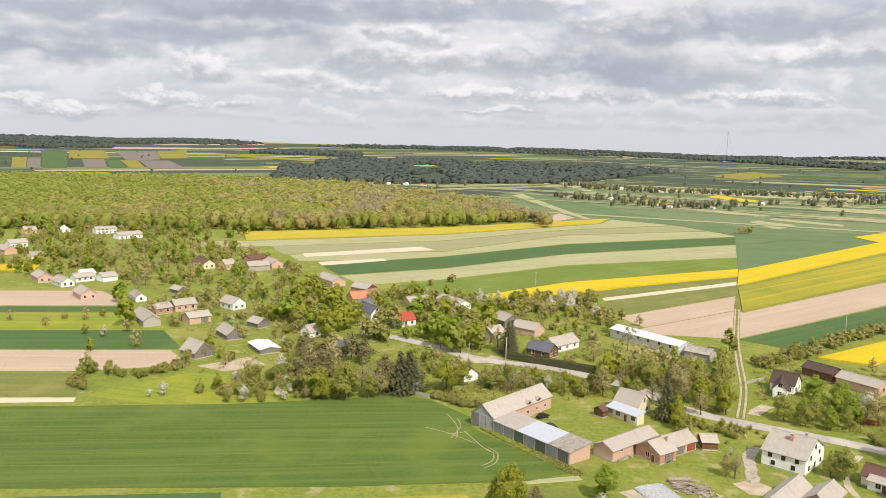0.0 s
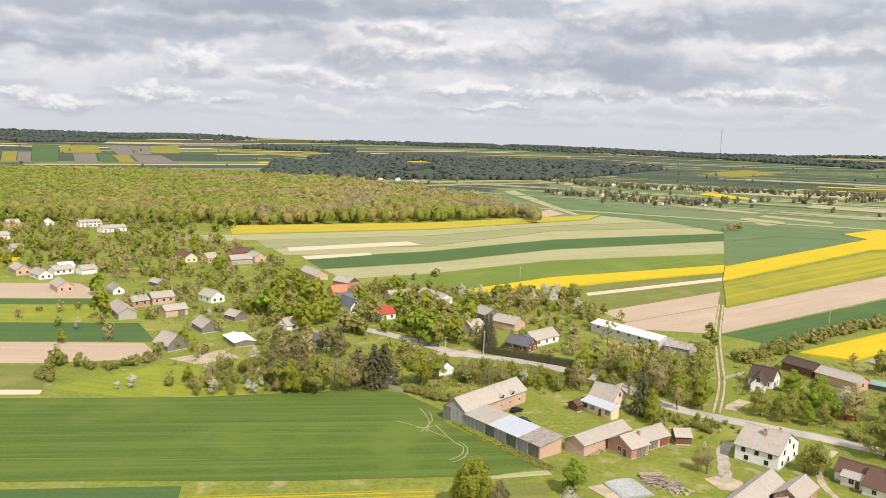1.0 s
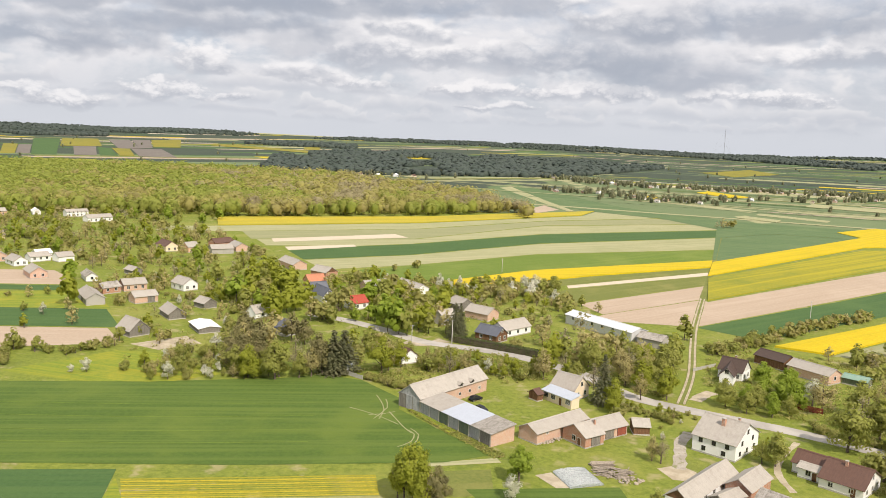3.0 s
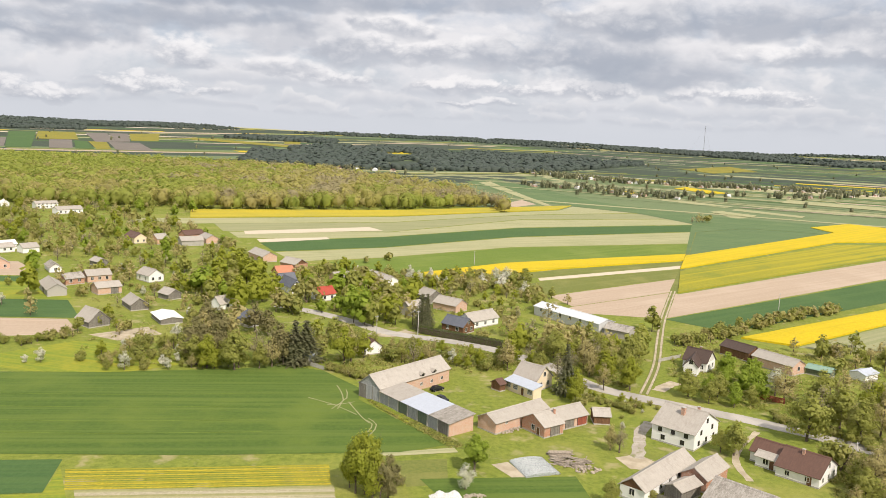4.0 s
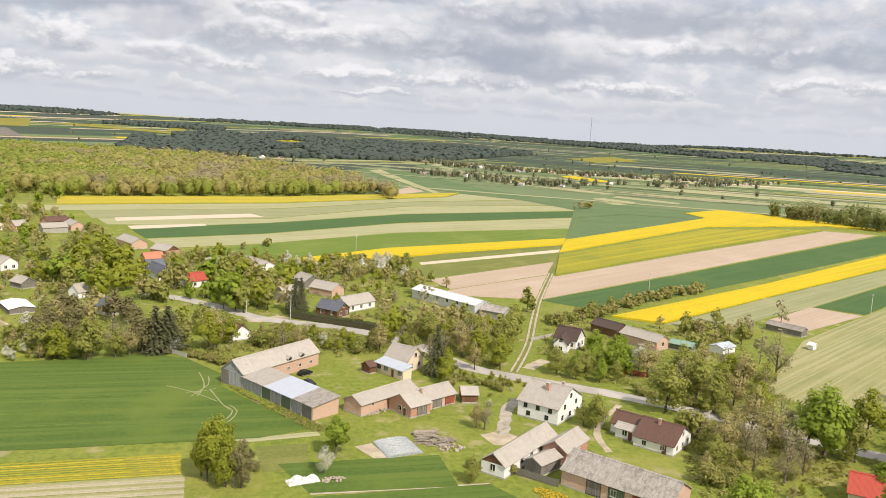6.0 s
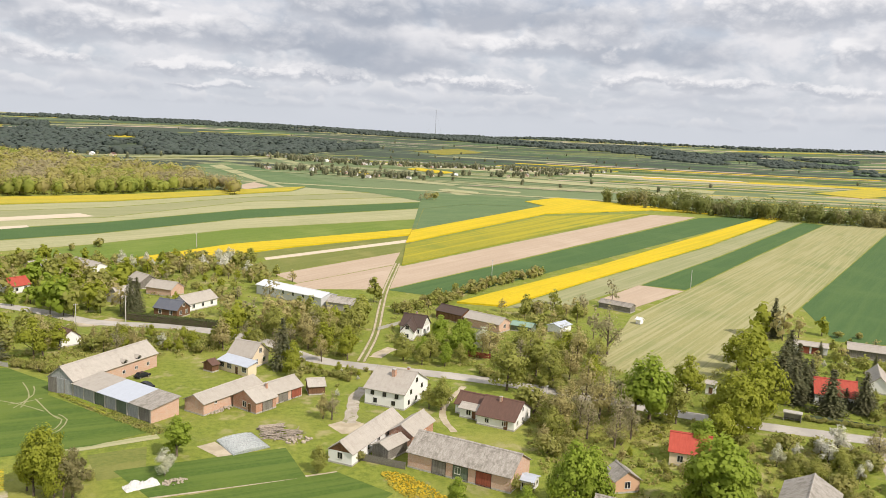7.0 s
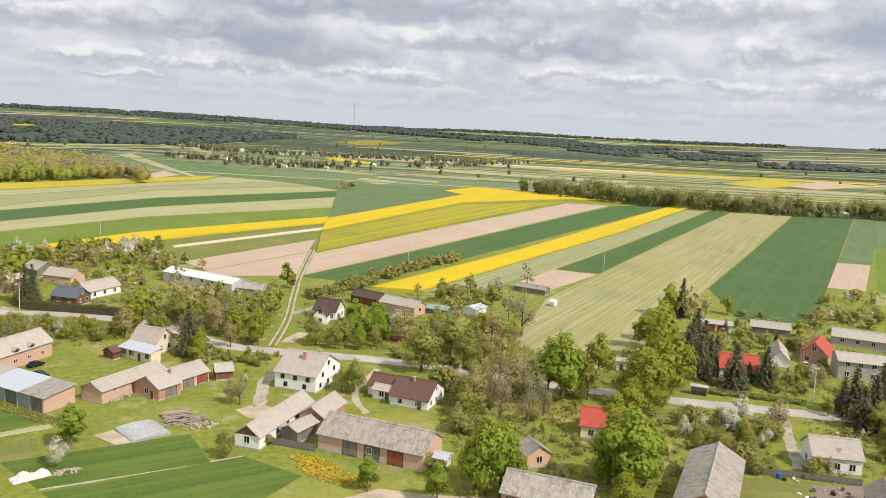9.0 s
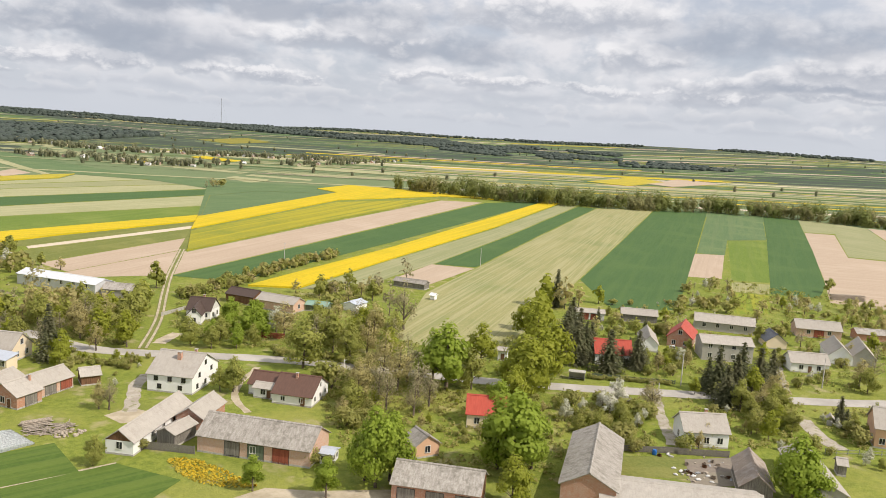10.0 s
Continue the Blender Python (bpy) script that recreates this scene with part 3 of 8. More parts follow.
def way(name, material, label, points, width, lift=0.06, category="road"):
    """A road or track along a line in the plan, with slightly uneven edges."""
    verts, faces = [], []
    ROAD_LINES.append(points)
    pts = [Vector(p).to_2d() for p in points]
    fine = []
    for i in range(len(pts) - 1):
        p0, p1, p2, p3 = pts[max(0, i - 1)], pts[i], pts[i + 1], pts[min(len(pts) - 1, i + 2)]
        k = max(2, int((p2 - p1).length / (1.2 if category == "driveway" else 4)))
        for j in range(k):
            t = j / k
            fine.append(0.5 * ((2 * p1) + (p2 - p0) * t + (2 * p0 - 5 * p1 + 4 * p2 - p3) * t * t + (3 * p1 - p0 - 3 * p2 + p3) * t ** 3))
    fine.append(pts[-1])
    ragged = 0.45 if category == "driveway" else 0.12
    rnd = random.Random(len(points) * 7 + int(width * 10))
    for i, p in enumerate(fine):
        d = (fine[min(i + 1, len(fine) - 1)] - fine[max(i - 1, 0)]).normalized()
        s = Vector((-d.y, d.x))
        for side in (-1, 1):
            uneven = noise.noise(Vector((p.x / 2.5, p.y / 2.5, side * 5.0 + width))) * 1.3 if category == "driveway" else rnd.uniform(-1, 1)
            q = p + s * side * (width / 2 + ragged * uneven * min(1, width / 3))
            verts.append((q.x, q.y, lift + terrain(q.x, q.y)))
    for i in range(len(fine) - 1):
        faces.append((2 * i, 2 * i + 2, 2 * i + 3, 2 * i + 1)[::-1])
    me = mesh_of(name, verts, faces, material)
    return tagged(new(name, me), label, category, kind="structure")


# ---- builders ----


def part(name, bm, material, parent, label="", smooth=False):
    """Links a bmesh as one mesh object under a thing or a part."""
    me = bpy.data.meshes.new(name)
    bm.to_mesh(me)
    bm.free()
    me.materials.append(material)
    if smooth:
        me.polygons.foreach_set("use_smooth", [True] * len(me.polygons))
    ob = new(name, me)
    ob.parent = parent
    return tagged(ob, label)


def part_of(name, me, parent, m=None, label=""):
    """A part on a shared mesh, at the pose m in its parent."""
    ob = new(name, me)
    ob.parent = parent
    if m is not None:
        ob.matrix_basis = m
    return tagged(ob, label)


def base(name, x, y, rot, label, category, group="", z=None):
    ob = new(name)
    ob.empty_display_size = 0.5
    ob.matrix_basis = pose(x, y, terrain(x, y) if z is None else z, 0, 0, rot)
    return tagged(ob, label, category, group)


def box(bm, x0, x1, y0, y1, z0, z1):
    v = [bm.verts.new((x, y, z)) for z in (z0, z1) for x, y in ((x0, y0), (x1, y0), (x1, y1), (x0, y1))]
    for f in ((3, 2, 1, 0), (4, 5, 6, 7), (0, 1, 5, 4), (1, 2, 6, 5), (2, 3, 7, 6), (3, 0, 4, 7)):
        bm.faces.new([v[i] for i in f])


def prism(bm, outline, x0, x1):
    """A closed body: an outline of (y, z) drawn along x."""
    a = [bm.verts.new((x0, y, z)) for y, z in outline]
    b = [bm.verts.new((x1, y, z)) for y, z in outline]
    n = len(outline)
    bm.faces.new(a)
    bm.faces.new(b[::-1])
    for i in range(n):
        j = (i + 1) % n
        bm.faces.new((a[j], a[i], b[i], b[j]))
    bmesh.ops.recalc_face_normals(bm, faces=bm.faces[:])


def boxed(bounds, bevel=0.0):
    bm = bmesh.new()
    box(bm, *bounds)
    if bevel:
        bmesh.ops.bevel(bm, geom=bm.edges[:], offset=bevel, segments=1, affect="EDGES")
    return bm


_shared = {}


def shared(key, material, make):
    if key not in _shared:
        bm = bmesh.new()
        make(bm)
        me = bpy.data.meshes.new(key[0])
        bm.to_mesh(me)
        bm.free()
        me.materials.append(material)
        _shared[key] = me
    return _shared[key]


def window(parent, m, w=1.1, h=1.3, trim=TRIM, bars=1):
    """A window with frame, sill and pane in the wall plane: x along the wall, y out of it (minus), z up from the sill."""
    def ring(bm):
        t = 0.09
        box(bm, -w / 2 - t, -w / 2, -0.06, 0.02, -t, h + t)
        box(bm, w / 2, w / 2 + t, -0.06, 0.02, -t, h + t)
        box(bm, -w / 2, w / 2, -0.06, 0.02, h, h + t)
        box(bm, -w / 2 - 0.08, w / 2 + 0.08, -0.12, 0.02, -t, 0)
        for i in range(bars):
            x = -w / 2 + w * (i + 1) / (bars + 1)
            box(bm, x - 0.04, x + 0.04, -0.05, 0.02, 0, h)

    win = part_of("window", shared(("frame", w, h, trim.name, bars), trim, ring), parent, m)
    part_of("pane", shared(("pane", w, h), GLASS, lambda bm: box(bm, -w / 2, w / 2, -0.02, 0.01, 0, h)), win)
    return win


def door(parent, m, w=1.0, h=2.05, leaf=PLANKS_BROWN, trim=TRIM, name="door"):
    def ring(bm):
        t = 0.08
        box(bm, -w / 2 - t, -w / 2, -0.06, 0.02, 0, h + t)
        box(bm, w / 2, w / 2 + t, -0.06, 0.02, 0, h + t)
        box(bm, -w / 2, w / 2, -0.06, 0.02, h, h + t)

    d = part_of(name, shared(("leaf", w, h, leaf.name), leaf, lambda bm: box(bm, -w / 2, w / 2, -0.04, 0.02, 0.02, h)), parent, m)
    part_of("door_frame", shared(("doorframe", w, h, trim.name), trim, ring), d)
    return d


def on(side, u, z, length, width):
    """The pose of an opening on a wall: u metres along the side's middle line, z up."""
    if side == "front":
        return pose(u, -width / 2, z, 0, 0, 0)
    if side == "back":
        return pose(-u, width / 2, z, 0, 0, 180)
    if side == "left":
        return pose(-length / 2, -u, z, 0, 0, -90)
    return pose(length / 2, u, z, 0, 0, 90)


def gable_roof(parent, L, W, eave, ridge, roof, over=0.45, thick=0.14, x=0.0, y=0.0, end=0.35):
    """Two slabs that meet at the ridge, with a ridge cap; each slab turned so that its sheets run down the slope."""
    run, rise = W / 2, ridge - eave
    ang = math.degrees(math.atan2(rise, run))
    slope = math.hypot(run, rise)
    long = slope + over
    for side in (-1, 1):
        bm = boxed((-L / 2 - end, L / 2 + end, -long, 0.0, 0.0, thick))
        ob = part("roof_slope", bm, roof, parent)
        ob.matrix_basis = pose(x, y, ridge, 0, 0, 0 if side < 0 else 180) @ pose(0, 0, 0, ang, 0, 0)
    bm = bmesh.new()
    prism(bm, [(-0.28, -0.05), (0.0, 0.17), (0.28, -0.05), (0.28, 0.0), (0.0, 0.22), (-0.28, 0.0)], -L / 2 - end - 0.02, L / 2 + end + 0.02)
    ob = part("ridge_cap", bm, roof, parent)
    ob.matrix_basis = pose(x, y, ridge + thick * 0.7)


def chimney(parent, x, y, z0, z1, s=0.55):
    bm = bmesh.new()
    box(bm, x - s / 2, x + s / 2, y - s / 2, y + s / 2, z0, z1)
    ch = part("chimney", bm, CHIMNEY, parent, "red brick chimney")
    bm = boxed((x - s / 2 - 0.08, x + s / 2 + 0.08, y - s / 2 - 0.08, y + s / 2 + 0.08, z1, z1 + 0.12))
    part("cap", bm, CONCRETE, ch)


FOOTPRINTS = []   # plan of what is built: centre, turn, half length, half width


def built(x, y, room=1.5):
    """Whether a plan place lies within a building or closer to it than room."""
    for cx, cy, r, a, b in FOOTPRINTS:
        dx, dy = x - cx, y - cy
        u, v = dx * math.cos(r) + dy * math.sin(r), dy * math.cos(r) - dx * math.sin(r)
        if abs(u) < a + room and abs(v) < b + room:
            return True
    return False


def building(name, label, x, y, rot, L, W, eave, ridge, wall, roof, category="house", windows="", doors="", chimneys=(), gable=None,
             trim=TRIM, over=0.45, socle=True, win=(1.1, 1.3), group="houses of the village"):
    """A gabled building, its ridge along x. windows: words such as front:3:0.9 (side, how many, sill height)."""
    ob = base(name, x, y, rot, label, category, group)
    FOOTPRINTS.append((x, y, radians(rot), L / 2, W / 2))
    bm = bmesh.new()
    drop = 0.02
    prism(bm, [(-W / 2, 0), (W / 2, 0), (W / 2, eave - drop), (0, ridge - drop), (-W / 2, eave - drop)], -L / 2, L / 2)
    part("wall", bm, wall, ob)
    if gable:
        for s in (-1, 1):
            bm = bmesh.new()
            prism(bm, [(-W / 2 + 0.02, eave), (W / 2 - 0.02, eave), (0, ridge - 0.05)], s * L / 2 - 0.03, s * L / 2 + 0.03)
            part("gable_boarding", bm, gable, ob)
    if socle:
        part("socle", boxed((-L / 2 - 0.04, L / 2 + 0.04, -W / 2 - 0.04, W / 2 + 0.04, 0, 0.35)), CONCRETE, ob)
    gable_roof(ob, L, W, eave, ridge, roof, over)
    for c in chimneys:
        at = ridge - (abs(c[1]) / (W / 2)) * (ridge - eave)
        chimney(ob, c[0], c[1], at - 0.4, min(ridge + 0.7, at + 1.8), c[2] if len(c) > 2 else 0.55)
    for w in windows.split():
        side, count, sill = w.split(":")
        count, sill = int(count), float(sill)
        span = L if side in ("front", "back") else W
        if side in ("left", "right") and sill > eave - 0.6:
            span *= 0.45
        for i in range(count):
            u = span * ((i + 0.5) / count - 0.5) * 0.92
            window(ob, on(side, u, sill, L, W), *win, trim)
    for d in doors.split():
        side, u, kind = d.split(":")
        if kind == "gate":
            door(ob, on(side, float(u), 0, L, W), 3.0, min(2.9, eave - 0.35), PLANKS, TRIM_DARK, "gate")
        elif kind == "redgate":
            door(ob, on(side, float(u), 0, L, W), 3.2, min(2.9, eave - 0.35), PLANKS_RED, TRIM_DARK, "gate")
        elif kind == "greengate":
            door(ob, on(side, float(u), 0, L, W), 3.2, min(2.9, eave - 0.35), PLANKS_GREEN, TRIM_DARK, "gate")
        else:
            door(ob, on(side, float(u), 0.05, L, W), leaf=PLANKS_BROWN)
    return ob


# ---- trees ----


def tube(verts, faces, a, b, r0, r1, sides=6):
    a, b = Vector(a), Vector(b)
    d = (b - a).normalized()
    s = d.orthogonal().normalized()
    t = d.cross(s)
    k = len(verts)
    for p, r in ((a, r0), (b, r1)):
        for i in range(sides):
            w = 2 * math.pi * i / sides
            verts.append(tuple(p + s * (r * math.cos(w)) + t * (r * math.sin(w))))
    for i in range(sides):
        j = (i + 1) % sides
        faces.append((k + i, k + j, k + sides + j, k + sides + i))
    faces.append(tuple(k + sides + i for i in range(sides)))


def leaf_quads(points, normals, sizes, rnd):
    """Bent leaf clumps, four corners each, facing the normals."""
    p, nrm = np.asarray(points), np.asarray(normals)
    nrm = nrm / (np.linalg.norm(nrm, axis=1, keepdims=True) + 1e-9)
    ref = rnd.normal(size=p.shape)
    u = np.cross(nrm, ref)
    u /= np.linalg.norm(u, axis=1, keepdims=True) + 1e-9
    v = np.cross(nrm, u)
    s = np.asarray(sizes)[:, None]
    asp = rnd.uniform(0.6, 1.0, (len(p), 1))
    quad = np.stack([p - u * s - nrm * s * 0.18, p - v * s * asp, p + u * s - nrm * s * 0.18, p + v * s * asp], 1)
    return quad.reshape(-1, 3)


def soften(me, normals):
    """Shades leaf clumps by the roundness of their crown: one normal a clump, four corners each; the rest keep their own."""
    n = np.asarray(normals)
    n = n / (np.linalg.norm(n, axis=1, keepdims=True) + 1e-9)
    co = np.empty(len(me.vertices) * 3, np.float32)
    me.vertices.foreach_get("co", co)
    quads = co.reshape(-1, 3)[:len(n) * 4].reshape(-1, 4, 3)
    own = np.cross(quads[:, 2] - quads[:, 0], quads[:, 3] - quads[:, 1])
    own /= np.linalg.norm(own, axis=1, keepdims=True) + 1e-9
    wrong = (own * n).sum(1) < 0
    quads[wrong] = quads[wrong][:, (0, 3, 2, 1)]
    own[wrong] *= -1
    me.vertices.foreach_set("co", co)
    n = n + own * 0.7
    n /= np.linalg.norm(n, axis=1, keepdims=True) + 1e-9
    every = np.zeros((len(me.vertices), 3))
    every[:len(n) * 4] = np.repeat(n, 4, 0)
    if len(every) > len(n) * 4:
        own = np.empty(len(me.vertices) * 3, np.float32)
        me.vertices.foreach_get("normal", own)
        every[len(n) * 4:] = own.reshape(-1, 3)[len(n) * 4:]
    me.polygons.foreach_set("use_smooth", [True] * len(me.polygons))
    me.normals_split_custom_set_from_vertices(every.tolist())
    return me


def crown_points(lobes, count, rnd, inner=0.55):
    """Points and outward normals spread over the outer part of some ellipsoids."""
    weights = np.array([(l[3] * l[4]) ** 0.9 for l in lobes])
    pick = rnd.choice(len(lobes), count, p=weights / weights.sum())
    d = rnd.normal(size=(count, 3))
    d /= np.linalg.norm(d, axis=1, keepdims=True)
    r = rnd.uniform(inner ** 2, 1.0, count) ** 0.5
    r *= 1 + 0.13 * rnd.normal(size=count)
    c = np.array([l[:3] for l in lobes])[pick]
    s = np.array([(l[3], l[3], l[4]) for l in lobes])[pick]
    return c + d * s * r[:, None], d / s * s.mean() + (0, 0, 0.35) + rnd.normal(size=(count, 3)) * 0.42


def make_tree(kind, seed, many=1.0):
    """One tree about 10 m tall (bush: 3 m), a trunk with limbs and a crown of leaf clumps."""
    rnd = np.random.RandomState(seed)
    verts, faces = [], []
    H = 10.0
    lobes, count, size, inner = [], 900, 0.36, 0.5
    if kind == "spruce":
        tube(verts, faces, (0, 0, 0), (0, 0, 9.6), 0.2, 0.03)
        pts, nrm, sizes = [], [], []
        z = 0.8
        while z < 9.9:
            reach = 2.75 * (1 - z / 10.2) ** 0.8 * rnd.uniform(0.85, 1.12) + 0.12
            k = max(4, int(15 * reach / 2.2))
            for i in range(k):
                a = 2 * math.pi * (i + rnd.uniform(-0.3, 0.3)) / k
                rr = reach * rnd.uniform(0.78, 1.12)
                m = max(3, int(rr / 0.24))
                for j in range(m):
                    f = (j + 0.7) / m
                    pts.append((rr * f * math.cos(a) + rnd.normal() * 0.08, rr * f * math.sin(a) + rnd.normal() * 0.08, z - 0.38 * rr * f + rnd.normal() * 0.06))
                    nrm.append((math.cos(a) * 0.5 + rnd.normal() * 0.3, math.sin(a) * 0.5 + rnd.normal() * 0.3, 0.9))
                    sizes.append(0.30 * (1.15 - 0.5 * f))
            z += 0.34
        quads = leaf_quads(pts, nrm, sizes, rnd)
    elif kind == "bush":
        H = 3.0
        for i in range(5):
            a = rnd.uniform(0, 6.28)
            tube(verts, faces, (0, 0, 0), (math.cos(a) * 0.8, math.sin(a) * 0.8, rnd.uniform(1.2, 2.0)), 0.06, 0.02, 5)
        for i in range(6):
            a, r = rnd.uniform(0, 6.28), rnd.uniform(0.2, 1.0)
            lobes.append((r * math.cos(a), r * math.sin(a), rnd.uniform(0.9, 1.9), rnd.uniform(0.7, 1.05), rnd.uniform(0.7, 1.0)))
        p, q = crown_points(lobes, int(560 * many), rnd, 0.5)
        p[:, 2] = np.maximum(p[:, 2], 0.08)
        quads = leaf_quads(p, q, rnd.uniform(0.11, 0.22, len(p)) / many ** 0.5, rnd)
    else:
        slim = {"bare": 0.85, "olive": 0.9, "blossom": 1.0}.get(kind, 1.0) * rnd.uniform(0.85, 1.12)
        trunk_top = rnd.uniform(1.5, 2.4)
        lean = rnd.normal(size=2) * 0.25
        tube(verts, faces, (0, 0, 0), (lean[0] * 0.4, lean[1] * 0.4, trunk_top), 0.24, 0.17, 7)
        tube(verts, faces, (lean[0] * 0.4, lean[1] * 0.4, trunk_top), (lean[0], lean[1], 8.2), 0.17, 0.04)
        n_limb = 9 if kind in ("bare", "olive") else 7
        for i in range(n_limb):
            a = 2 * math.pi * (i + rnd.uniform(-0.35, 0.35)) / n_limb * 2.0
            z0 = rnd.uniform(0.2, 0.62) * 8 if i else trunk_top
            reach = rnd.uniform(1.9, 3.1) * slim * (1.15 - z0 / 12)
            tip = (math.cos(a) * reach + lean[0], math.sin(a) * reach + lean[1], min(9.2, z0 + rnd.uniform(1.4, 2.8)))
            f = z0 / 8.2
            tube(verts, faces, (lean[0] * f, lean[1] * f, z0), tip, 0.09, 0.025, 5)
            for k in range(2):
                o = rnd.normal(size=3) * 0.9
                tube(verts, faces, tip, (tip[0] + o[0], tip[1] + o[1], tip[2] + abs(o[2])), 0.025, 0.008, 4)
            lobes.append((tip[0] * 0.92, tip[1] * 0.92, tip[2] - 0.1, rnd.uniform(0.95, 1.5) * slim, rnd.uniform(0.9, 1.3)))
        lobes.append((lean[0], lean[1], 8.5, 1.25 * slim, 1.25))
        lobes.append((lean[0], lean[1], 6.3, 2.2 * slim, 1.9))
        for i in range(3):
            a = rnd.uniform(0, 6.28)
            lobes.append((math.cos(a) * 1.7 * slim, math.sin(a) * 1.7 * slim, rnd.uniform(2.2, 3.6), rnd.uniform(1.2, 1.7) * slim, rnd.uniform(1.0, 1.5)))
        lobes.append((lean[0] + 0.5, lean[1] - 0.4, 4.6, 1.9 * slim, 1.4))
        count = {"bare": 900, "olive": 1300, "blossom": 1700, "bright": 2300, "lime": 2100, "broad": 2000, "pine": 2300}[kind]
        size = {"bare": 0.15, "olive": 0.19, "blossom": 0.21, "bright": 0.26, "lime": 0.25, "broad": 0.235, "pine": 0.23}[kind]
        inner = 0.2 if kind in ("bare", "olive") else 0.5
        count = int(count * many)
        size = size / many ** 0.5
        p, q = crown_points(lobes, count, rnd, inner)
        q = q * 0.6 + (p - (lean[0], lean[1], 5.0)) / (2.8 * slim, 2.8 * slim, 4.0) * 0.7
        quads = leaf_quads(p, q, size * rnd.uniform(0.6, 1.35, len(p)), rnd)
    n = len(quads) // 4
    leaf_faces = np.arange(n * 4).reshape(-1, 4).tolist()
    ob = new("tree" if kind != "bush" else "bush")
    ob.empty_display_size = 0.3
    part_of("trunk", mesh_of("trunk", verts, faces, BARK, True), ob)
    mid = quads.reshape(-1, 4, 3).mean(1)
    if kind == "spruce":
        out = mid * (0.45, 0.45, 0.0) / (2.9 - 0.26 * mid[:, 2:3]) + (0, 0, 0.45)
    elif kind == "bush":
        out = (mid - (0, 0, 0.9)) / (1.5, 1.5, 1.2)
    else:
        out = (mid - (lean[0], lean[1], 4.6)) / (2.9, 2.9, 4.2)
    me = mesh_of("crown", quads.tolist(), leaf_faces, LEAF[kind])
    part_of("crown", soften(me, out + (0, 0, 0.25) + rnd.normal(size=mid.shape) * 0.30), ob)
    return ob


TREE_WORDS = {
    "broad": ("tree", "broadleaf tree in green spring leaf", "tree"),
    "bright": ("tree", "dense tree with fresh bright green leaves", "tree"),
    "lime": ("tree", "tree with yellow-green young leaves", "tree"),
    "olive": ("tree", "thinly leaved tree in olive brown bud", "tree"),
    "bare": ("tree", "nearly leafless tree with brown twigs", "tree"),
    "spruce": ("spruce", "dark green spruce with drooping branches", "spruce"),
    "pine": ("pine", "tall brown-green pine with a dense crown", "pine"),
    "blossom": ("fruit_tree", "fruit tree in white blossom", "fruit tree"),
    "bush": ("bush", "rounded green garden bush", "bush"),
}
_tree_rnd = random.Random(11)
PLANTED = []      # kind, x, y, height, width


def tree(kind, x, y, height, wide=1.0):
    PLANTED.append((kind, x, y, height, wide))


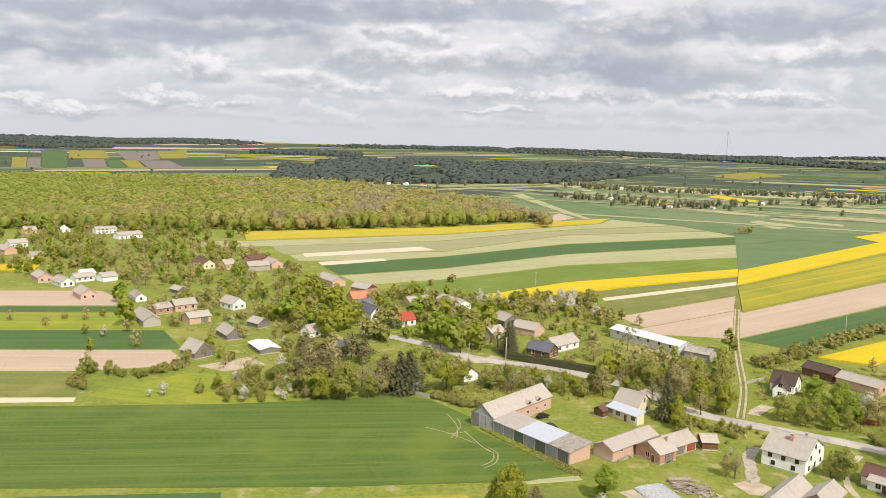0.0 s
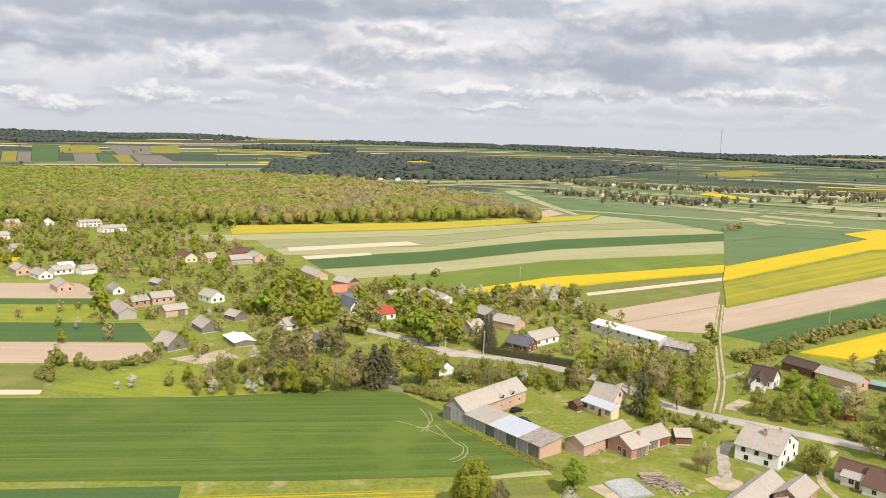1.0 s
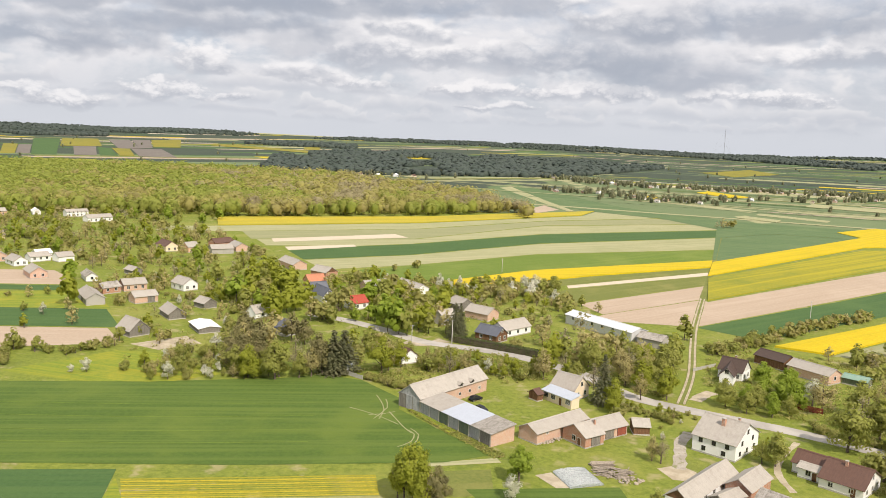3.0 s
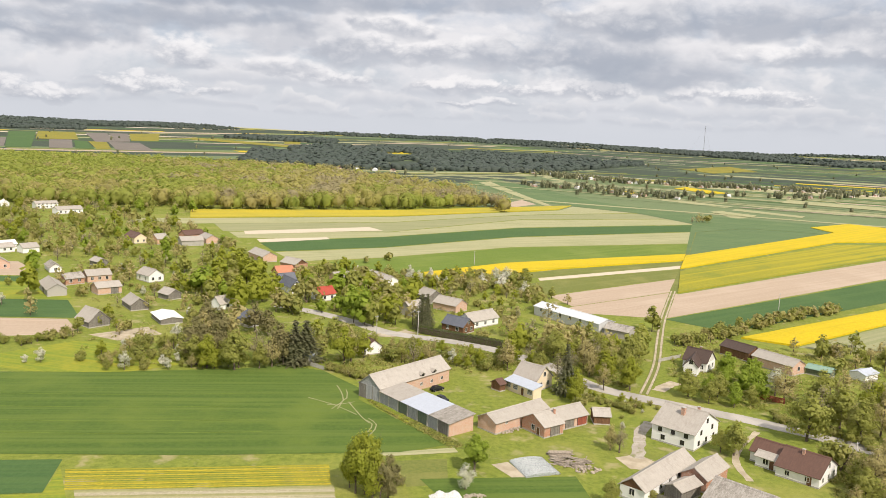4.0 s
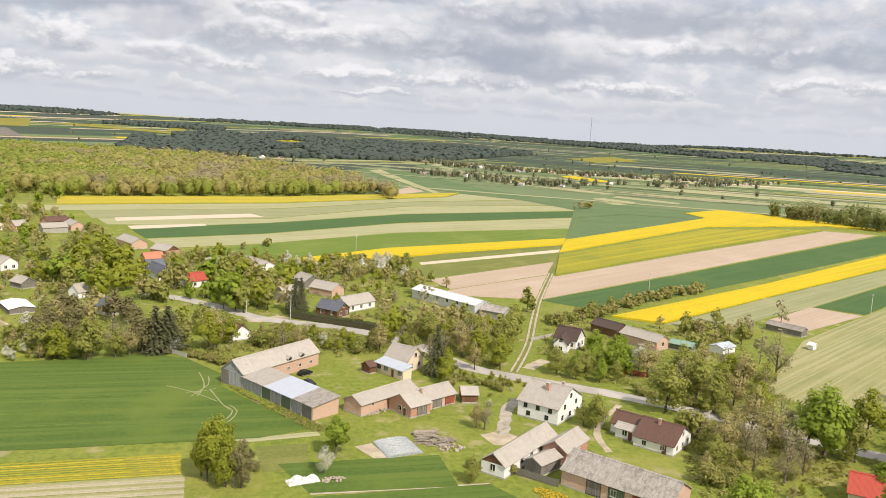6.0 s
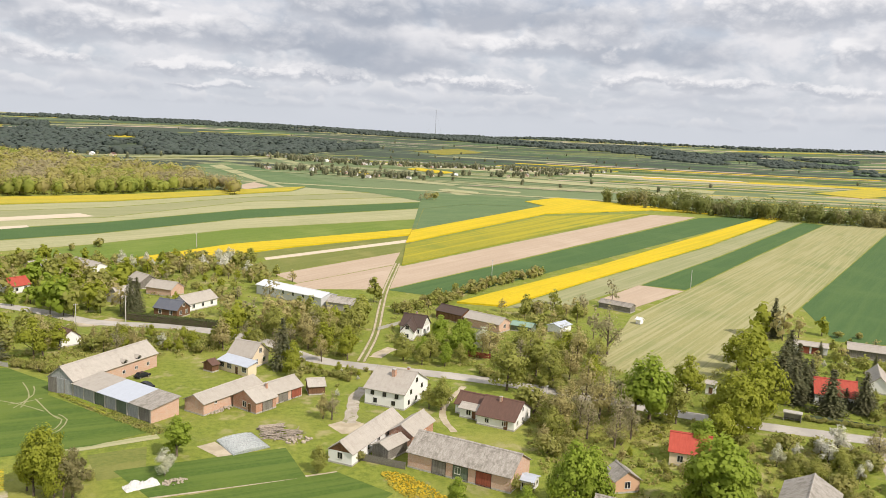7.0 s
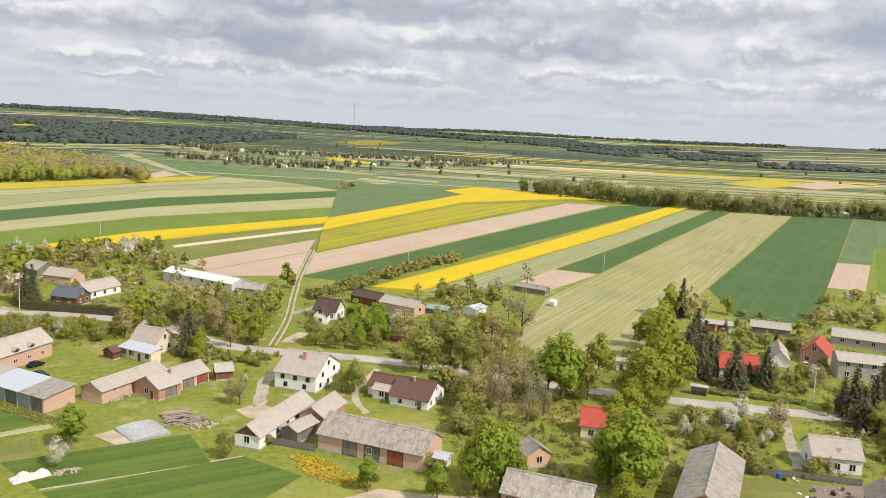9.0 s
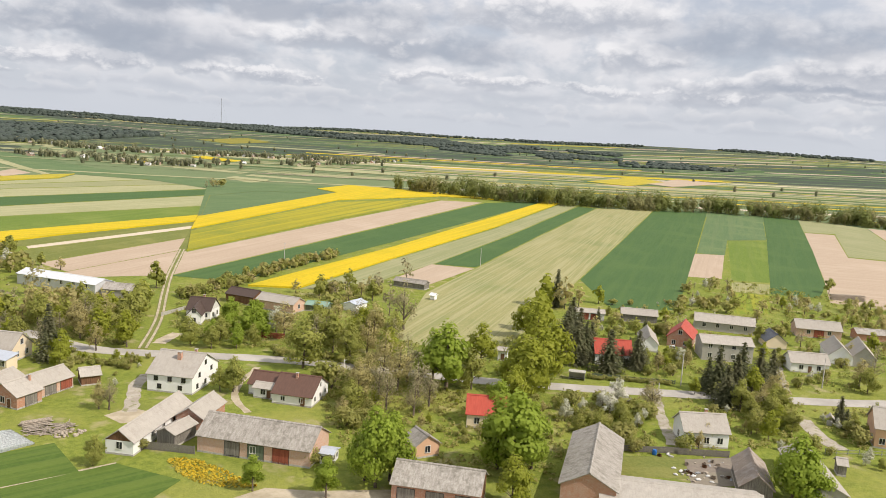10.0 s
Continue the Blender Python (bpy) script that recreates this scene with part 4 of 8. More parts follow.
def plant_all(limit=290):
    """The nearest trees of each name stand as things; those farther off are joined, kind by kind."""
    full = {"bush": 3.0}
    pools = {(k, f): [make_tree(k, i * 13 + sum(map(ord, k)) + f, (0.42, 0.9, 1.5)[f]) for i in range(5)] for k in TREE_WORDS for f in (0, 1, 2)}
    used, left, rest = set(), {}, {}
    for kind, x, y, height, wide in sorted(PLANTED, key=lambda p: math.hypot(p[1] - 30, p[2])):
        name, label, category = TREE_WORDS[kind]
        k = height / full.get(kind, 10.0)
        turn = _tree_rnd.uniform(0, 360)
        m = pose(x, y, terrain(x, y) - 0.05, 0, 0, turn) @ Matrix.Diagonal((k * wide * _tree_rnd.uniform(0.95, 1.2), k * wide * _tree_rnd.uniform(0.95, 1.2), k, 1))
        n = left.get(name, 0)
        i = _tree_rnd.randrange(5)
        if n >= limit:
            rest.setdefault(kind, []).append((i, m))
            continue
        left[name] = n + 1
        away = math.hypot(x - 38, y - 8)
        fine = 2 if away < 180 else 1 if away < 270 else 0
        src = pools[kind, fine][i]
        if (kind, fine, i) not in used:
            used.add((kind, fine, i))
            src.name = name
            tagged(src, label, category, "trees of the village" if kind != "bush" else "bushes of the village")
            src.matrix_basis = m
            continue
        made = {}
        for o in (src, *src.children_recursive):
            made[o] = o.copy()
            scene.collection.objects.link(made[o])
            made[o].parent = made.get(o.parent, o.parent)
        made[src].matrix_basis = m
    for kind, some in rest.items():
        shapes = []
        for ob in pools[kind, 0]:
            me = next(c for c in ob.children if c.name.startswith("crown")).data
            co = np.empty(len(me.vertices) * 3)
            me.vertices.foreach_get("co", co)
            co = co.reshape(-1, 4, 3)[::4]
            mid = co.mean(1, keepdims=True)
            out = (mid[:, 0] - (0, 0, 0.9)) / (1.5, 1.5, 1.2) if kind == "bush" else (mid[:, 0] - (0, 0, 4.6)) / (2.9, 2.9, 4.2)
            shapes.append((((co - mid) * 1.85 + mid).reshape(-1, 3), out + (0, 0, 0.25) + np.random.RandomState(len(co)).normal(size=out.shape) * 0.25))
        quads, bent, tv, tf = [], [], [], []
        for i, m in some:
            a = np.array(m)
            quads.append(shapes[i][0] @ a[:3, :3].T + a[:3, 3])
            bent.append(shapes[i][1] @ np.array(m.to_quaternion().to_matrix()).T)
            if kind != "bush":
                p, q = m @ Vector((0, 0, 0)), m @ Vector((0, 0, 7.0))
                tube(tv, tf, p, q, 0.2, 0.06, 5)
        quads = np.concatenate(quads)
        faces = np.arange(len(quads)).reshape(-1, 4).tolist()
        k = len(quads)
        me = mesh_of("far_trees", quads.tolist() + tv, faces + [tuple(j + k for j in f) for f in tf], LEAF[kind])
        me.materials.append(BARK)
        me.polygons.foreach_set("material_index", [0] * len(faces) + [1] * len(tf))
        soften(me, np.concatenate(bent))
        tagged(new("far_garden_trees" if kind != "bush" else "far_garden_bushes", me), "farther " + TREE_WORDS[kind][1] + " among gardens", TREE_WORDS[kind][2], kind="stuff")
    for kind, pool in pools.items():
        for i, ob in enumerate(pool):
            if (*kind, i) not in used:
                for o in (*ob.children_recursive, ob):
                    bpy.data.objects.remove(o)


def on_road(x, y, room=4.5):
    p = Vector((x, y))
    for line in ROAD_LINES:
        for i in range(len(line) - 1):
            a, b = Vector(line[i]), Vector(line[i + 1])
            k = max(0.0, min(1.0, (p - a).dot(b - a) / (b - a).length_squared))
            if (a + (b - a) * k - p).length < room:
                return True
    return False


def inside(x, y, poly):
    c = False
    for i in range(len(poly)):
        (x0, y0), (x1, y1) = poly[i - 1], poly[i]
        if (y0 > y) != (y1 > y) and x < (x1 - x0) * (y - y0) / (y1 - y0) + x0:
            c = not c
    return c


def scatter(poly, n, rnd, gap=2.0):
    """Up to n places inside a plan outline, at least gap apart."""
    lo = [min(p[k] for p in poly) for k in (0, 1)]
    hi = [max(p[k] for p in poly) for k in (0, 1)]
    got, tries = [], 0
    while len(got) < n and tries < n * 40:
        tries += 1
        x, y = rnd.uniform(lo[0], hi[0]), rnd.uniform(lo[1], hi[1])
        if inside(x, y, poly) and all((x - a) ** 2 + (y - b) ** 2 > gap * gap for a, b in got):
            got.append((x, y))
    return got


def grove(poly, n, kinds, h0, h1, seed, gap=2.5, wide=1.0, open_side=True):
    """Trees of mixed kinds (words, repeated for weight) inside a plan outline."""
    rnd = random.Random(seed)
    words = kinds.split()
    for x, y in scatter(poly, n, rnd, gap):
        # gardens keep the open side of a house clear, and the road
        h = math.hypot(x, y)
        if any(built(x + x / h * k, y + y / h * k, 2.2) for k in ((0, 5, 10, 15) if open_side else (0,))) or on_road(x, y):
            continue
        tree(rnd.choice(words), x, y, rnd.uniform(h0, h1), wide)


def hedgerow(points, width, n, kinds, h0, h1, seed):
    """Trees or bushes along a line."""
    rnd = random.Random(seed)
    words = kinds.split()
    seg = [(Vector(points[i]), Vector(points[i + 1])) for i in range(len(points) - 1)]
    total = sum((b - a).length for a, b in seg)
    for i in range(n):
        d = total * (i + rnd.uniform(0.2, 0.8)) / n
        for a, b in seg:
            if d <= (b - a).length:
                p = a.lerp(b, d / (b - a).length)
                s = (b - a).normalized()
                off = rnd.uniform(-width / 2, width / 2)
                tree(rnd.choice(words), p.x - s.y * off, p.y + s.x * off, rnd.uniform(h0, h1))
                break
            d -= (b - a).length


def forest(name, label, places, material, h0, h1, per, leaf, seed, spread=0.42, trunk=True, fill=0.7, skirt=False):
    """Many tree crowns with trunks, joined: woods in which nobody counts the trees."""
    rnd = np.random.RandomState(seed)
    quads, bent, tv, tf, cf = [], [], [], [], []
    for x, y in places:
        h = h0 + (h1 - h0) * min(1.0, max(0.0, 0.5 + 0.9 * noise.noise(Vector((x / 26, y / 26, 7))) + rnd.uniform(-0.35, 0.35)))
        z = terrain(x, y)
        r = h * spread * rnd.uniform(0.4, 0.62)
        k = 5
        a = rnd.uniform(0, 6.28, k)
        lobes = [(x + math.cos(t) * r * 0.55, y + math.sin(t) * r * 0.55, z + h * rnd.uniform(0.5, 0.78), r * rnd.uniform(0.45, 0.65), h * 0.17) for t in a]
        lobes.append((x, y, z + h * 0.74, r * 0.72, h * 0.24))
        lobes.append((x, y, z + h * 0.42, r * 0.8, h * 0.22))
        if skirt:
            lobes += [(x + math.cos(t) * r * 0.5, y + math.sin(t) * r * 0.5, z + h * 0.16, r * 0.6, h * 0.16) for t in a[:3]]
        p, q = crown_points(lobes, per, rnd, 0.8)
        dome = (p - (x, y, z + h * 0.5)) / (r, r, h * 0.4)
        quads.append(leaf_quads(p, q * 0.22 + dome * (1.1 if trunk else 0.2) + (0, 0, 0.25 if trunk else 1.2), leaf * rnd.uniform(0.65, 1.3, per), rnd))
        bent.append(dome * (1.0, 1.0, 0.9) + (0, 0, 0.35 if trunk else 1.0) + rnd.normal(size=dome.shape) * 0.22)
        for lx, ly, lz, lr, lh in ([(x, y, z + h * 0.46, r * fill, h * 0.42 * fill)] if trunk else [(x, y, z + h * 0.3, leaf * 2.2, h * 0.6)]):
            ring = len(tv)
            for up, wide in ((-0.9, 0.7), (0.0, 1.0), (0.62, 0.72)):
                for i in range(6):
                    w = 1.047 * i + up
                    jit = rnd.uniform(0.8, 1.15)
                    tv.append((lx + math.cos(w) * lr * wide * jit, ly + math.sin(w) * lr * wide * jit, lz + lh * up * jit))
            tv.append((lx, ly, lz + lh))
            for k in (0, 6):
                for i in range(6):
                    j = (i + 1) % 6
                    cf.append((ring + k + i, ring + k + j, ring + k + 6 + j, ring + k + 6 + i))
            for i in range(6):
                cf.append((ring + 12 + i, ring + 12 + (i + 1) % 6, ring + 18))
        if trunk:
            tube(tv, tf, (x, y, z - 0.2), (x, y, z + h * 0.75), 0.2, 0.06, 4)
    quads = np.concatenate(quads)
    faces = np.arange(len(quads)).reshape(-1, 4).tolist()
    k = len(quads)
    me = mesh_of(name, quads.tolist() + tv, faces + [tuple(i + k for i in f) for f in cf + tf], material)
    me.materials.append(BARK)
    me.polygons.foreach_set("material_index", [0] * (len(faces) + len(cf)) + [1] * len(tf))
    soften(me, np.concatenate(bent))
    return tagged(new(name, me), label, "woods", kind="stuff")



def undergrowth(poly, n, seed, h0=0.5, h1=1.6, material=None):
    """Low shrubs and tall weeds between gardens, joined."""
    rnd = np.random.RandomState(seed)
    places = [p for p in scatter(poly, n, random.Random(seed), 0.6) if not built(p[0], p[1], 0.6) and not on_road(p[0], p[1], 3.6)]
    quads, bent = [], []
    for x, y in places:
        h = rnd.uniform(h0, h1)
        r = h * rnd.uniform(0.7, 1.3)
        p, q = crown_points([(x, y, terrain(x, y) + h * 0.5, r, h * 0.55), (x + r * 0.7, y + r * 0.3, terrain(x, y) + h * 0.35, r * 0.7, h * 0.4)], 19, rnd, 0.5)
        p[:, 2] = np.maximum(p[:, 2], terrain(x, y) + 0.06)
        quads.append(leaf_quads(p, q, rnd.uniform(0.15, 0.34, 19) * (0.7 + 0.3 * h), rnd))
        bent.append((p - (x, y, terrain(x, y))) / (r, r, h) + (0, 0, 0.5))
    quads = np.concatenate(quads)
    me = soften(mesh_of("undergrowth", quads.tolist(), np.arange(len(quads)).reshape(-1, 4).tolist(), material or LEAF["bush"]), np.concatenate(bent))
    return tagged(new("undergrowth", me), "low shrubs and weeds between gardens", "shrubs", kind="stuff")


# ---- barns, vehicles and yard things ----


def open_barn(x, y, rot, L, W):
    """The low front wing: boarded bays between pale posts, brick end, roof in three sheets of sheeting."""
    ob = base("barn_front_wing", x, y, rot, "low barn wing with boarded bays and grey and zinc roof", "barn", "barns")
    FOOTPRINTS.append((x, y, radians(rot), L / 2, W / 2))
    eave, back = 3.3, 4.3
    bm = bmesh.new()
    prism(bm, [(-W / 2 + 0.25, 0), (W / 2, 0), (W / 2, back - 0.05), (-W / 2 + 0.25, eave)], -L / 2, L / 2 - 0.3)
    part("wall", bm, PLANKS, ob)
    bm = bmesh.new()
    prism(bm, [(-W / 2, 0), (W / 2, 0), (W / 2, back - 0.02), (-W / 2, eave - 0.02)], L / 2 - 0.3, L / 2)
    part("end_wall", bm, BRICK_PALE, ob, "pale brick end wall")
    bays = 7
    step = (L - 0.6) / bays
    for i in range(bays + 1):
        px = -L / 2 + 0.3 + i * step
        part("post", boxed((px - 0.17, px + 0.17, -W / 2 - 0.02, -W / 2 + 0.28, 0, eave), 0.02), CONCRETE, ob)
        if i < bays:
            part("panel", boxed((px + 0.19, px + step - 0.19, -W / 2 + 0.12, -W / 2 + 0.24, 0.1, eave - 0.15)), (PLANKS_BLUE, PLANKS_BLUE, PLANKS_GREEN, PLANKS_BLUE, PLANKS_GREEN, PLANKS_BLUE, PLANKS)[i], ob)
    ang = math.degrees(math.atan2(back - eave, W))
    long = math.hypot(W, back - eave)
    for a, b, mat, word in ((-0.5, -0.16, ROOF_GREY, ""), (-0.16, 0.24, ROOF_BLUE, "pale zinc sheet roof"), (0.24, 0.515, ROOF_WORN, "")):
        bm = boxed((a * L, b * L, -long - 0.35, 0.4, 0, 0.13))
        r = part("roof_slope", bm, mat, ob, word)
        r.matrix_basis = pose(0, W / 2, back, ang, 0, 0)


def board_front(x, y, rot, W):
    """Boards on the front gable of the long wing, between grey posts."""
    ob = base("board_cladding", x, y, rot, "bleached board cladding on a barn gable", "cladding", "barns")
    n = 3
    for i in range(n):
        a = -W / 2 + W * i / n
        part("panel", boxed((a + 0.1, a + W / n - 0.1, -0.16, -0.03, 0.05, 3.9)), (PLANKS, PLANKS_BLUE, PLANKS_BLUE)[i], ob)
    for i in range(n + 1):
        a = -W / 2 + W * i / n
        part("post", boxed((a - 0.1, a + 0.1, -0.22, -0.02, 0, 4.0), 0.02), PLANKS, ob)


def verandah(x, y, rot, L):
    ob = base("verandah", x, y, rot, "cream glazed verandah with zinc sheet roof", "verandah")
    ob.matrix_basis = pose(x, y, 0, 0, 0, rot) @ pose(0, 1.6, 0)
    part("wall", boxed((-L / 2, L / 2, -1.6, 1.6, 0, 2.9)), WALL_CREAM, ob)
    bm = boxed((-L / 2 - 0.3, L / 2 + 0.3, -2.2, 2.0, 0, 0.12))
    r = part("roof_slope", bm, ROOF_BLUE, ob)
    r.matrix_basis = pose(0, 0, 3.25, 14, 0, 0)
    for i in range(4):
        if i != 2:
            window(ob, pose(-L / 2 + L * (i + 0.5) / 4, -1.6, 1.1), 1.6, 1.3, TRIM, 3)
    door(ob, pose(-L / 2 + L * 2.5 / 4, -1.6, 0.05), 1.0, 2.1)


def wall_dormer(parent, u, W=8.0, eave=3.9):
    """A small gabled dormer that rises from the front wall, with a window."""
    w, up = 0.85, 1.15
    bm = bmesh.new()
    prism(bm, [(-w, eave - 0.3), (w, eave - 0.3), (w, eave + up * 0.45), (0, eave + up), (-w, eave + up * 0.45)], 0.0, 1.9)
    d = part("dormer", bm, PLANKS, parent, "small boarded dormer")
    d.matrix_basis = pose(u, -W / 2 - 0.03, 0, 0, 0, 90)
    for s in (-1, 1):
        k = part("dormer_roof", boxed((-0.3, 2.4, -1.15, 0.0, 0.0, 0.1)), ROOF_GREY, d)
        k.matrix_basis = pose(0, 0, eave + up, 0, 0, 0 if s < 0 else 180) @ pose(0 if s < 0 else -2.1, 0, 0, 37, 0, 0)
    window(d, pose(0, 0, eave - 0.05, 0, 0, -90), 0.7, 0.6, TRIM_DARK)


def polytunnel(x, y, rot, width, length):
    """A film greenhouse: low hoops under slack, crumpled film."""
    ob = base("polytunnel", x, y, rot, "low greenhouse tunnel of slack cloudy plastic film", "greenhouse")
    verts, faces = [], []
    n, k = 30, 18
    w, h = width / 2, 0.75

    def roof(i, a, slack):
        return math.sin(a) ** 0.7 * h * slack

    for i in range(n + 1):
        for j in range(k + 1):
            a = math.pi * j / k
            slack = 1.0 if i % 3 == 0 else 0.80
            crease = noise.noise(Vector((i * 0.9, j * 0.8, 3.0)))
            verts.append((-math.cos(a) * w * (1 + 0.03 * crease), length * i / n + 0.1 * crease, max(0.02, roof(i, a, slack) + 0.10 * crease * math.sin(a))))
    for i in range(n):
        for j in range(k):
            a = i * (k + 1) + j
            faces.append((a, a + 1, a + k + 2, a + k + 1))
    faces.append(tuple(range(k + 1)))
    faces.append(tuple(range(n * (k + 1), (n + 1) * (k + 1)))[::-1])
    part_of("film", mesh_of("film", verts, faces, FILM), ob)
    for i in range(0, n + 1, 3):
        vs, fs = [], []
        for j in range(k + 1):
            a = math.pi * j / k
            for q in range(4):
                c, d = 0.045 * math.cos(q * 1.571), 0.045 * math.sin(q * 1.571)
                vs.append((-math.cos(a) * (w + 0.04 + c), length * i / n + d, roof(i, a, 1.0) + 0.07 + c * math.sin(a)))
        for j in range(k):
            for q in range(4):
                fs.append((j * 4 + q, j * 4 + (q + 1) % 4, j * 4 + 4 + (q + 1) % 4, j * 4 + 4 + q))
        part_of("hoop", mesh_of("hoop", vs, fs, STEEL), ob)


def heap(name, label, x, y, sx, sy, sz, rot, seed):
    """A low heap of separate stones and lumps."""
    rnd = random.Random(seed)
    ob = base(name, x, y, rot, label, "heap")
    shapes = []
    for k in range(5):
        bm = bmesh.new()
        bmesh.ops.create_icosphere(bm, subdivisions=1, radius=1.0)
        for v in bm.verts:
            v.co *= rnd.uniform(0.75, 1.2)
        me = bpy.data.meshes.new("stone")
        bm.to_mesh(me)
        bm.free()
        me.materials.append(RUBBLE)
        shapes.append(me)
    for i in range(44):
        a, r = rnd.uniform(0, 6.28), math.sqrt(rnd.random())
        px, py = math.cos(a) * r * sx / 2, math.sin(a) * r * sy / 2
        s = rnd.uniform(0.18, 0.5) * min(1.0, sz)
        top = sz * (1 - r * r) * rnd.uniform(0.4, 0.9)
        m = pose(px, py, max(s * 0.3, top * 0.6), rnd.uniform(0, 60), rnd.uniform(0, 60), rnd.uniform(0, 360)) @ Matrix.Diagonal((s * rnd.uniform(0.8, 1.8), s, s * rnd.uniform(0.5, 1.0), 1))
        part_of("stone", shapes[i % 5], ob, m)


def tarpaulin(label, x, y, sx, sy, sz, rot, seed):
    """One crumpled sheet thrown over a long low heap, its hem on the ground."""
    ob = base("tarpaulin_heap", x, y, rot, label, "heap")
    verts, faces = [], []
    n, k = 40, 22
    for i in range(n + 1):
        for j in range(k + 1):
            u, v = 2 * i / n - 1, 2 * j / k - 1
            lump = 0.65 + 0.9 * noise.noise(Vector((u * 2.2 + seed, v * 1.4, 2.0)))
            fold = abs(noise.noise(Vector((u * 11 + seed, v * 6, 7.0))))
            rim = max(0.0, 1 - max(abs(u), abs(v)) ** 3)
            edge = 1 + 0.14 * noise.noise(Vector((u * 3, v * 3, seed + 4.0)))
            verts.append((u * sx / 2 * edge, v * sy / 2 * edge, 0.03 + sz * rim * max(0.25, lump) + 0.7 * fold * rim ** 0.3))
    for i in range(n):
        for j in range(k):
            a = i * (k + 1) + j
            faces.append((a, a + k + 1, a + k + 2, a + 1))
    part_of("sheet", mesh_of("sheet", verts, faces, TARP), ob)


def board_heap(label, x, y, rot, sx, sy, sz, count, seed):
    """Old planks thrown together, each on its own."""
    rnd = random.Random(seed)
    ob = base("board_heap", x, y, rot, label, "timber")
    for i in range(count):
        l, w = rnd.choice((1.8, 2.4, 3.2, 4.0)), rnd.choice((0.16, 0.24, 0.34))
        me = shared(("plank", l, w), LOGS, lambda bm: box(bm, -l / 2, l / 2, -w / 2, w / 2, -0.03, 0.03))
        px, py = rnd.uniform(-0.5, 0.5) * sx, rnd.uniform(-0.5, 0.5) * sy
        z = 0.06 + sz * max(0.0, 1 - (2 * px / sx) ** 2) * max(0.0, 1 - (2 * py / sy) ** 2) * rnd.uniform(0.3, 1.0)
        part_of("plank", me, ob, pose(px, py, z, rnd.gauss(0, 8), rnd.gauss(0, 5), rnd.gauss(0, 26) + (90 if rnd.random() < 0.2 else 0)))


def log_pile(name, label, x, y, rot, L, W, H, seed):
    rnd = random.Random(seed)
    ob = base(name, x, y, rot, label, "timber")
    z = 0.12
    while z < H:
        k = W * (1 - 0.4 * z / H)
        n = max(2, int(k / 0.3))
        for i in range(n):
            vs, fs = [], []
            yy = -k / 2 + k * i / n
            l = L * rnd.uniform(0.75, 1.0)
            o = rnd.uniform(-0.4, 0.4)
            tube(vs, fs, (-l / 2 + o, yy + rnd.uniform(-0.1, 0.1), z), (l / 2 + o, yy + rnd.uniform(-0.1, 0.1), z + rnd.uniform(-0.05, 0.1)), 0.13, 0.11, 6)
            part_of("log", mesh_of("log", vs, fs, LOGS), ob)
        z += 0.26


def car(name, label, paint, x, y, rot):
    ob = base(name, x, y, rot, label, "car")
    bm = bmesh.new()
    prism(bm, [(-2.1, 0.35), (2.1, 0.35), (2.15, 0.75), (1.9, 0.92), (-1.2, 0.95), (-2.1, 0.8)], -0.85, 0.85)
    bmesh.ops.rotate(bm, verts=bm.verts[:], cent=(0, 0, 0), matrix=Matrix.Rotation(radians(90), 3, "Z"))
    bmesh.ops.bevel(bm, geom=bm.edges[:], offset=0.07, segments=2, affect="EDGES")
    body = part("body", bm, paint, ob, smooth=False)
    bm = bmesh.new()
    prism(bm, [(-1.35, 0.92), (1.7, 0.92), (1.2, 1.42), (-0.6, 1.45)], -0.74, 0.74)
    bmesh.ops.rotate(bm, verts=bm.verts[:], cent=(0, 0, 0), matrix=Matrix.Rotation(radians(90), 3, "Z"))
    part("cabin", bm, GLASS, ob, "dark glazed cabin")
    part("car_roof", boxed((-1.15, 0.55, -0.7, 0.7, 1.42, 1.48), 0.02), paint, ob)
    for wx in (-1.3, 1.3):
        for wy in (-0.82, 0.82):
            vs, fs = [], []
            tube(vs, fs, (wx, wy - 0.1, 0.31), (wx, wy + 0.1, 0.31), 0.31, 0.31, 14)
            fs.append(tuple(range(14))[::-1])
            w = part_of("wheel", mesh_of("wheel", vs, fs, RUBBER), ob)
            vs, fs = [], []
            tube(vs, fs, (wx, wy - 0.11, 0.31), (wx, wy + 0.11, 0.31), 0.18, 0.18, 10)
            fs.append(tuple(range(10))[::-1])
            part_of("rim", mesh_of("rim", vs, fs, STEEL), w)


def fence(x, y, rot, L, h, material):
    words = {"grey_boards": "weathered grey board fence", "oxide_boards": "red-brown board fence by the road", "galvanised_steel": "steel rail and post fence", "green_boards": "low green garden fence", "concrete": "low pale concrete wall fence"}
    ob = base("fence", x, y, rot, words[material.name] + " along a plot", "fence")
    n = max(2, int(L / 2.4))
    for i in range(n + 1):
        px = -L / 2 + L * i / n
        part_of("post", shared(("post", h, material.name), material, lambda bm: box(bm, -0.06, 0.06, -0.06, 0.06, 0, h + 0.1)), ob, pose(px, 0, 0))
    for z in (0.3, h - 0.25):
        part("rail", boxed((-L / 2, L / 2, 0.03, 0.08, z, z + 0.09)), material, ob)
    if material is not STEEL:
        gap = 0.16 if material is not CONCRETE else 0.3
        k = min(290, int(L / gap))
        for i in range(k):
            px = -L / 2 + L * (i + 0.5) / k
            part_of("board", shared(("board", h, material.name, round(L / k, 3)), material, lambda bm: box(bm, -L / k * 0.44, L / k * 0.44, -0.03, 0.0, 0.06, h)), ob, pose(px, 0, 0.02 * math.sin(i * 12.7)))


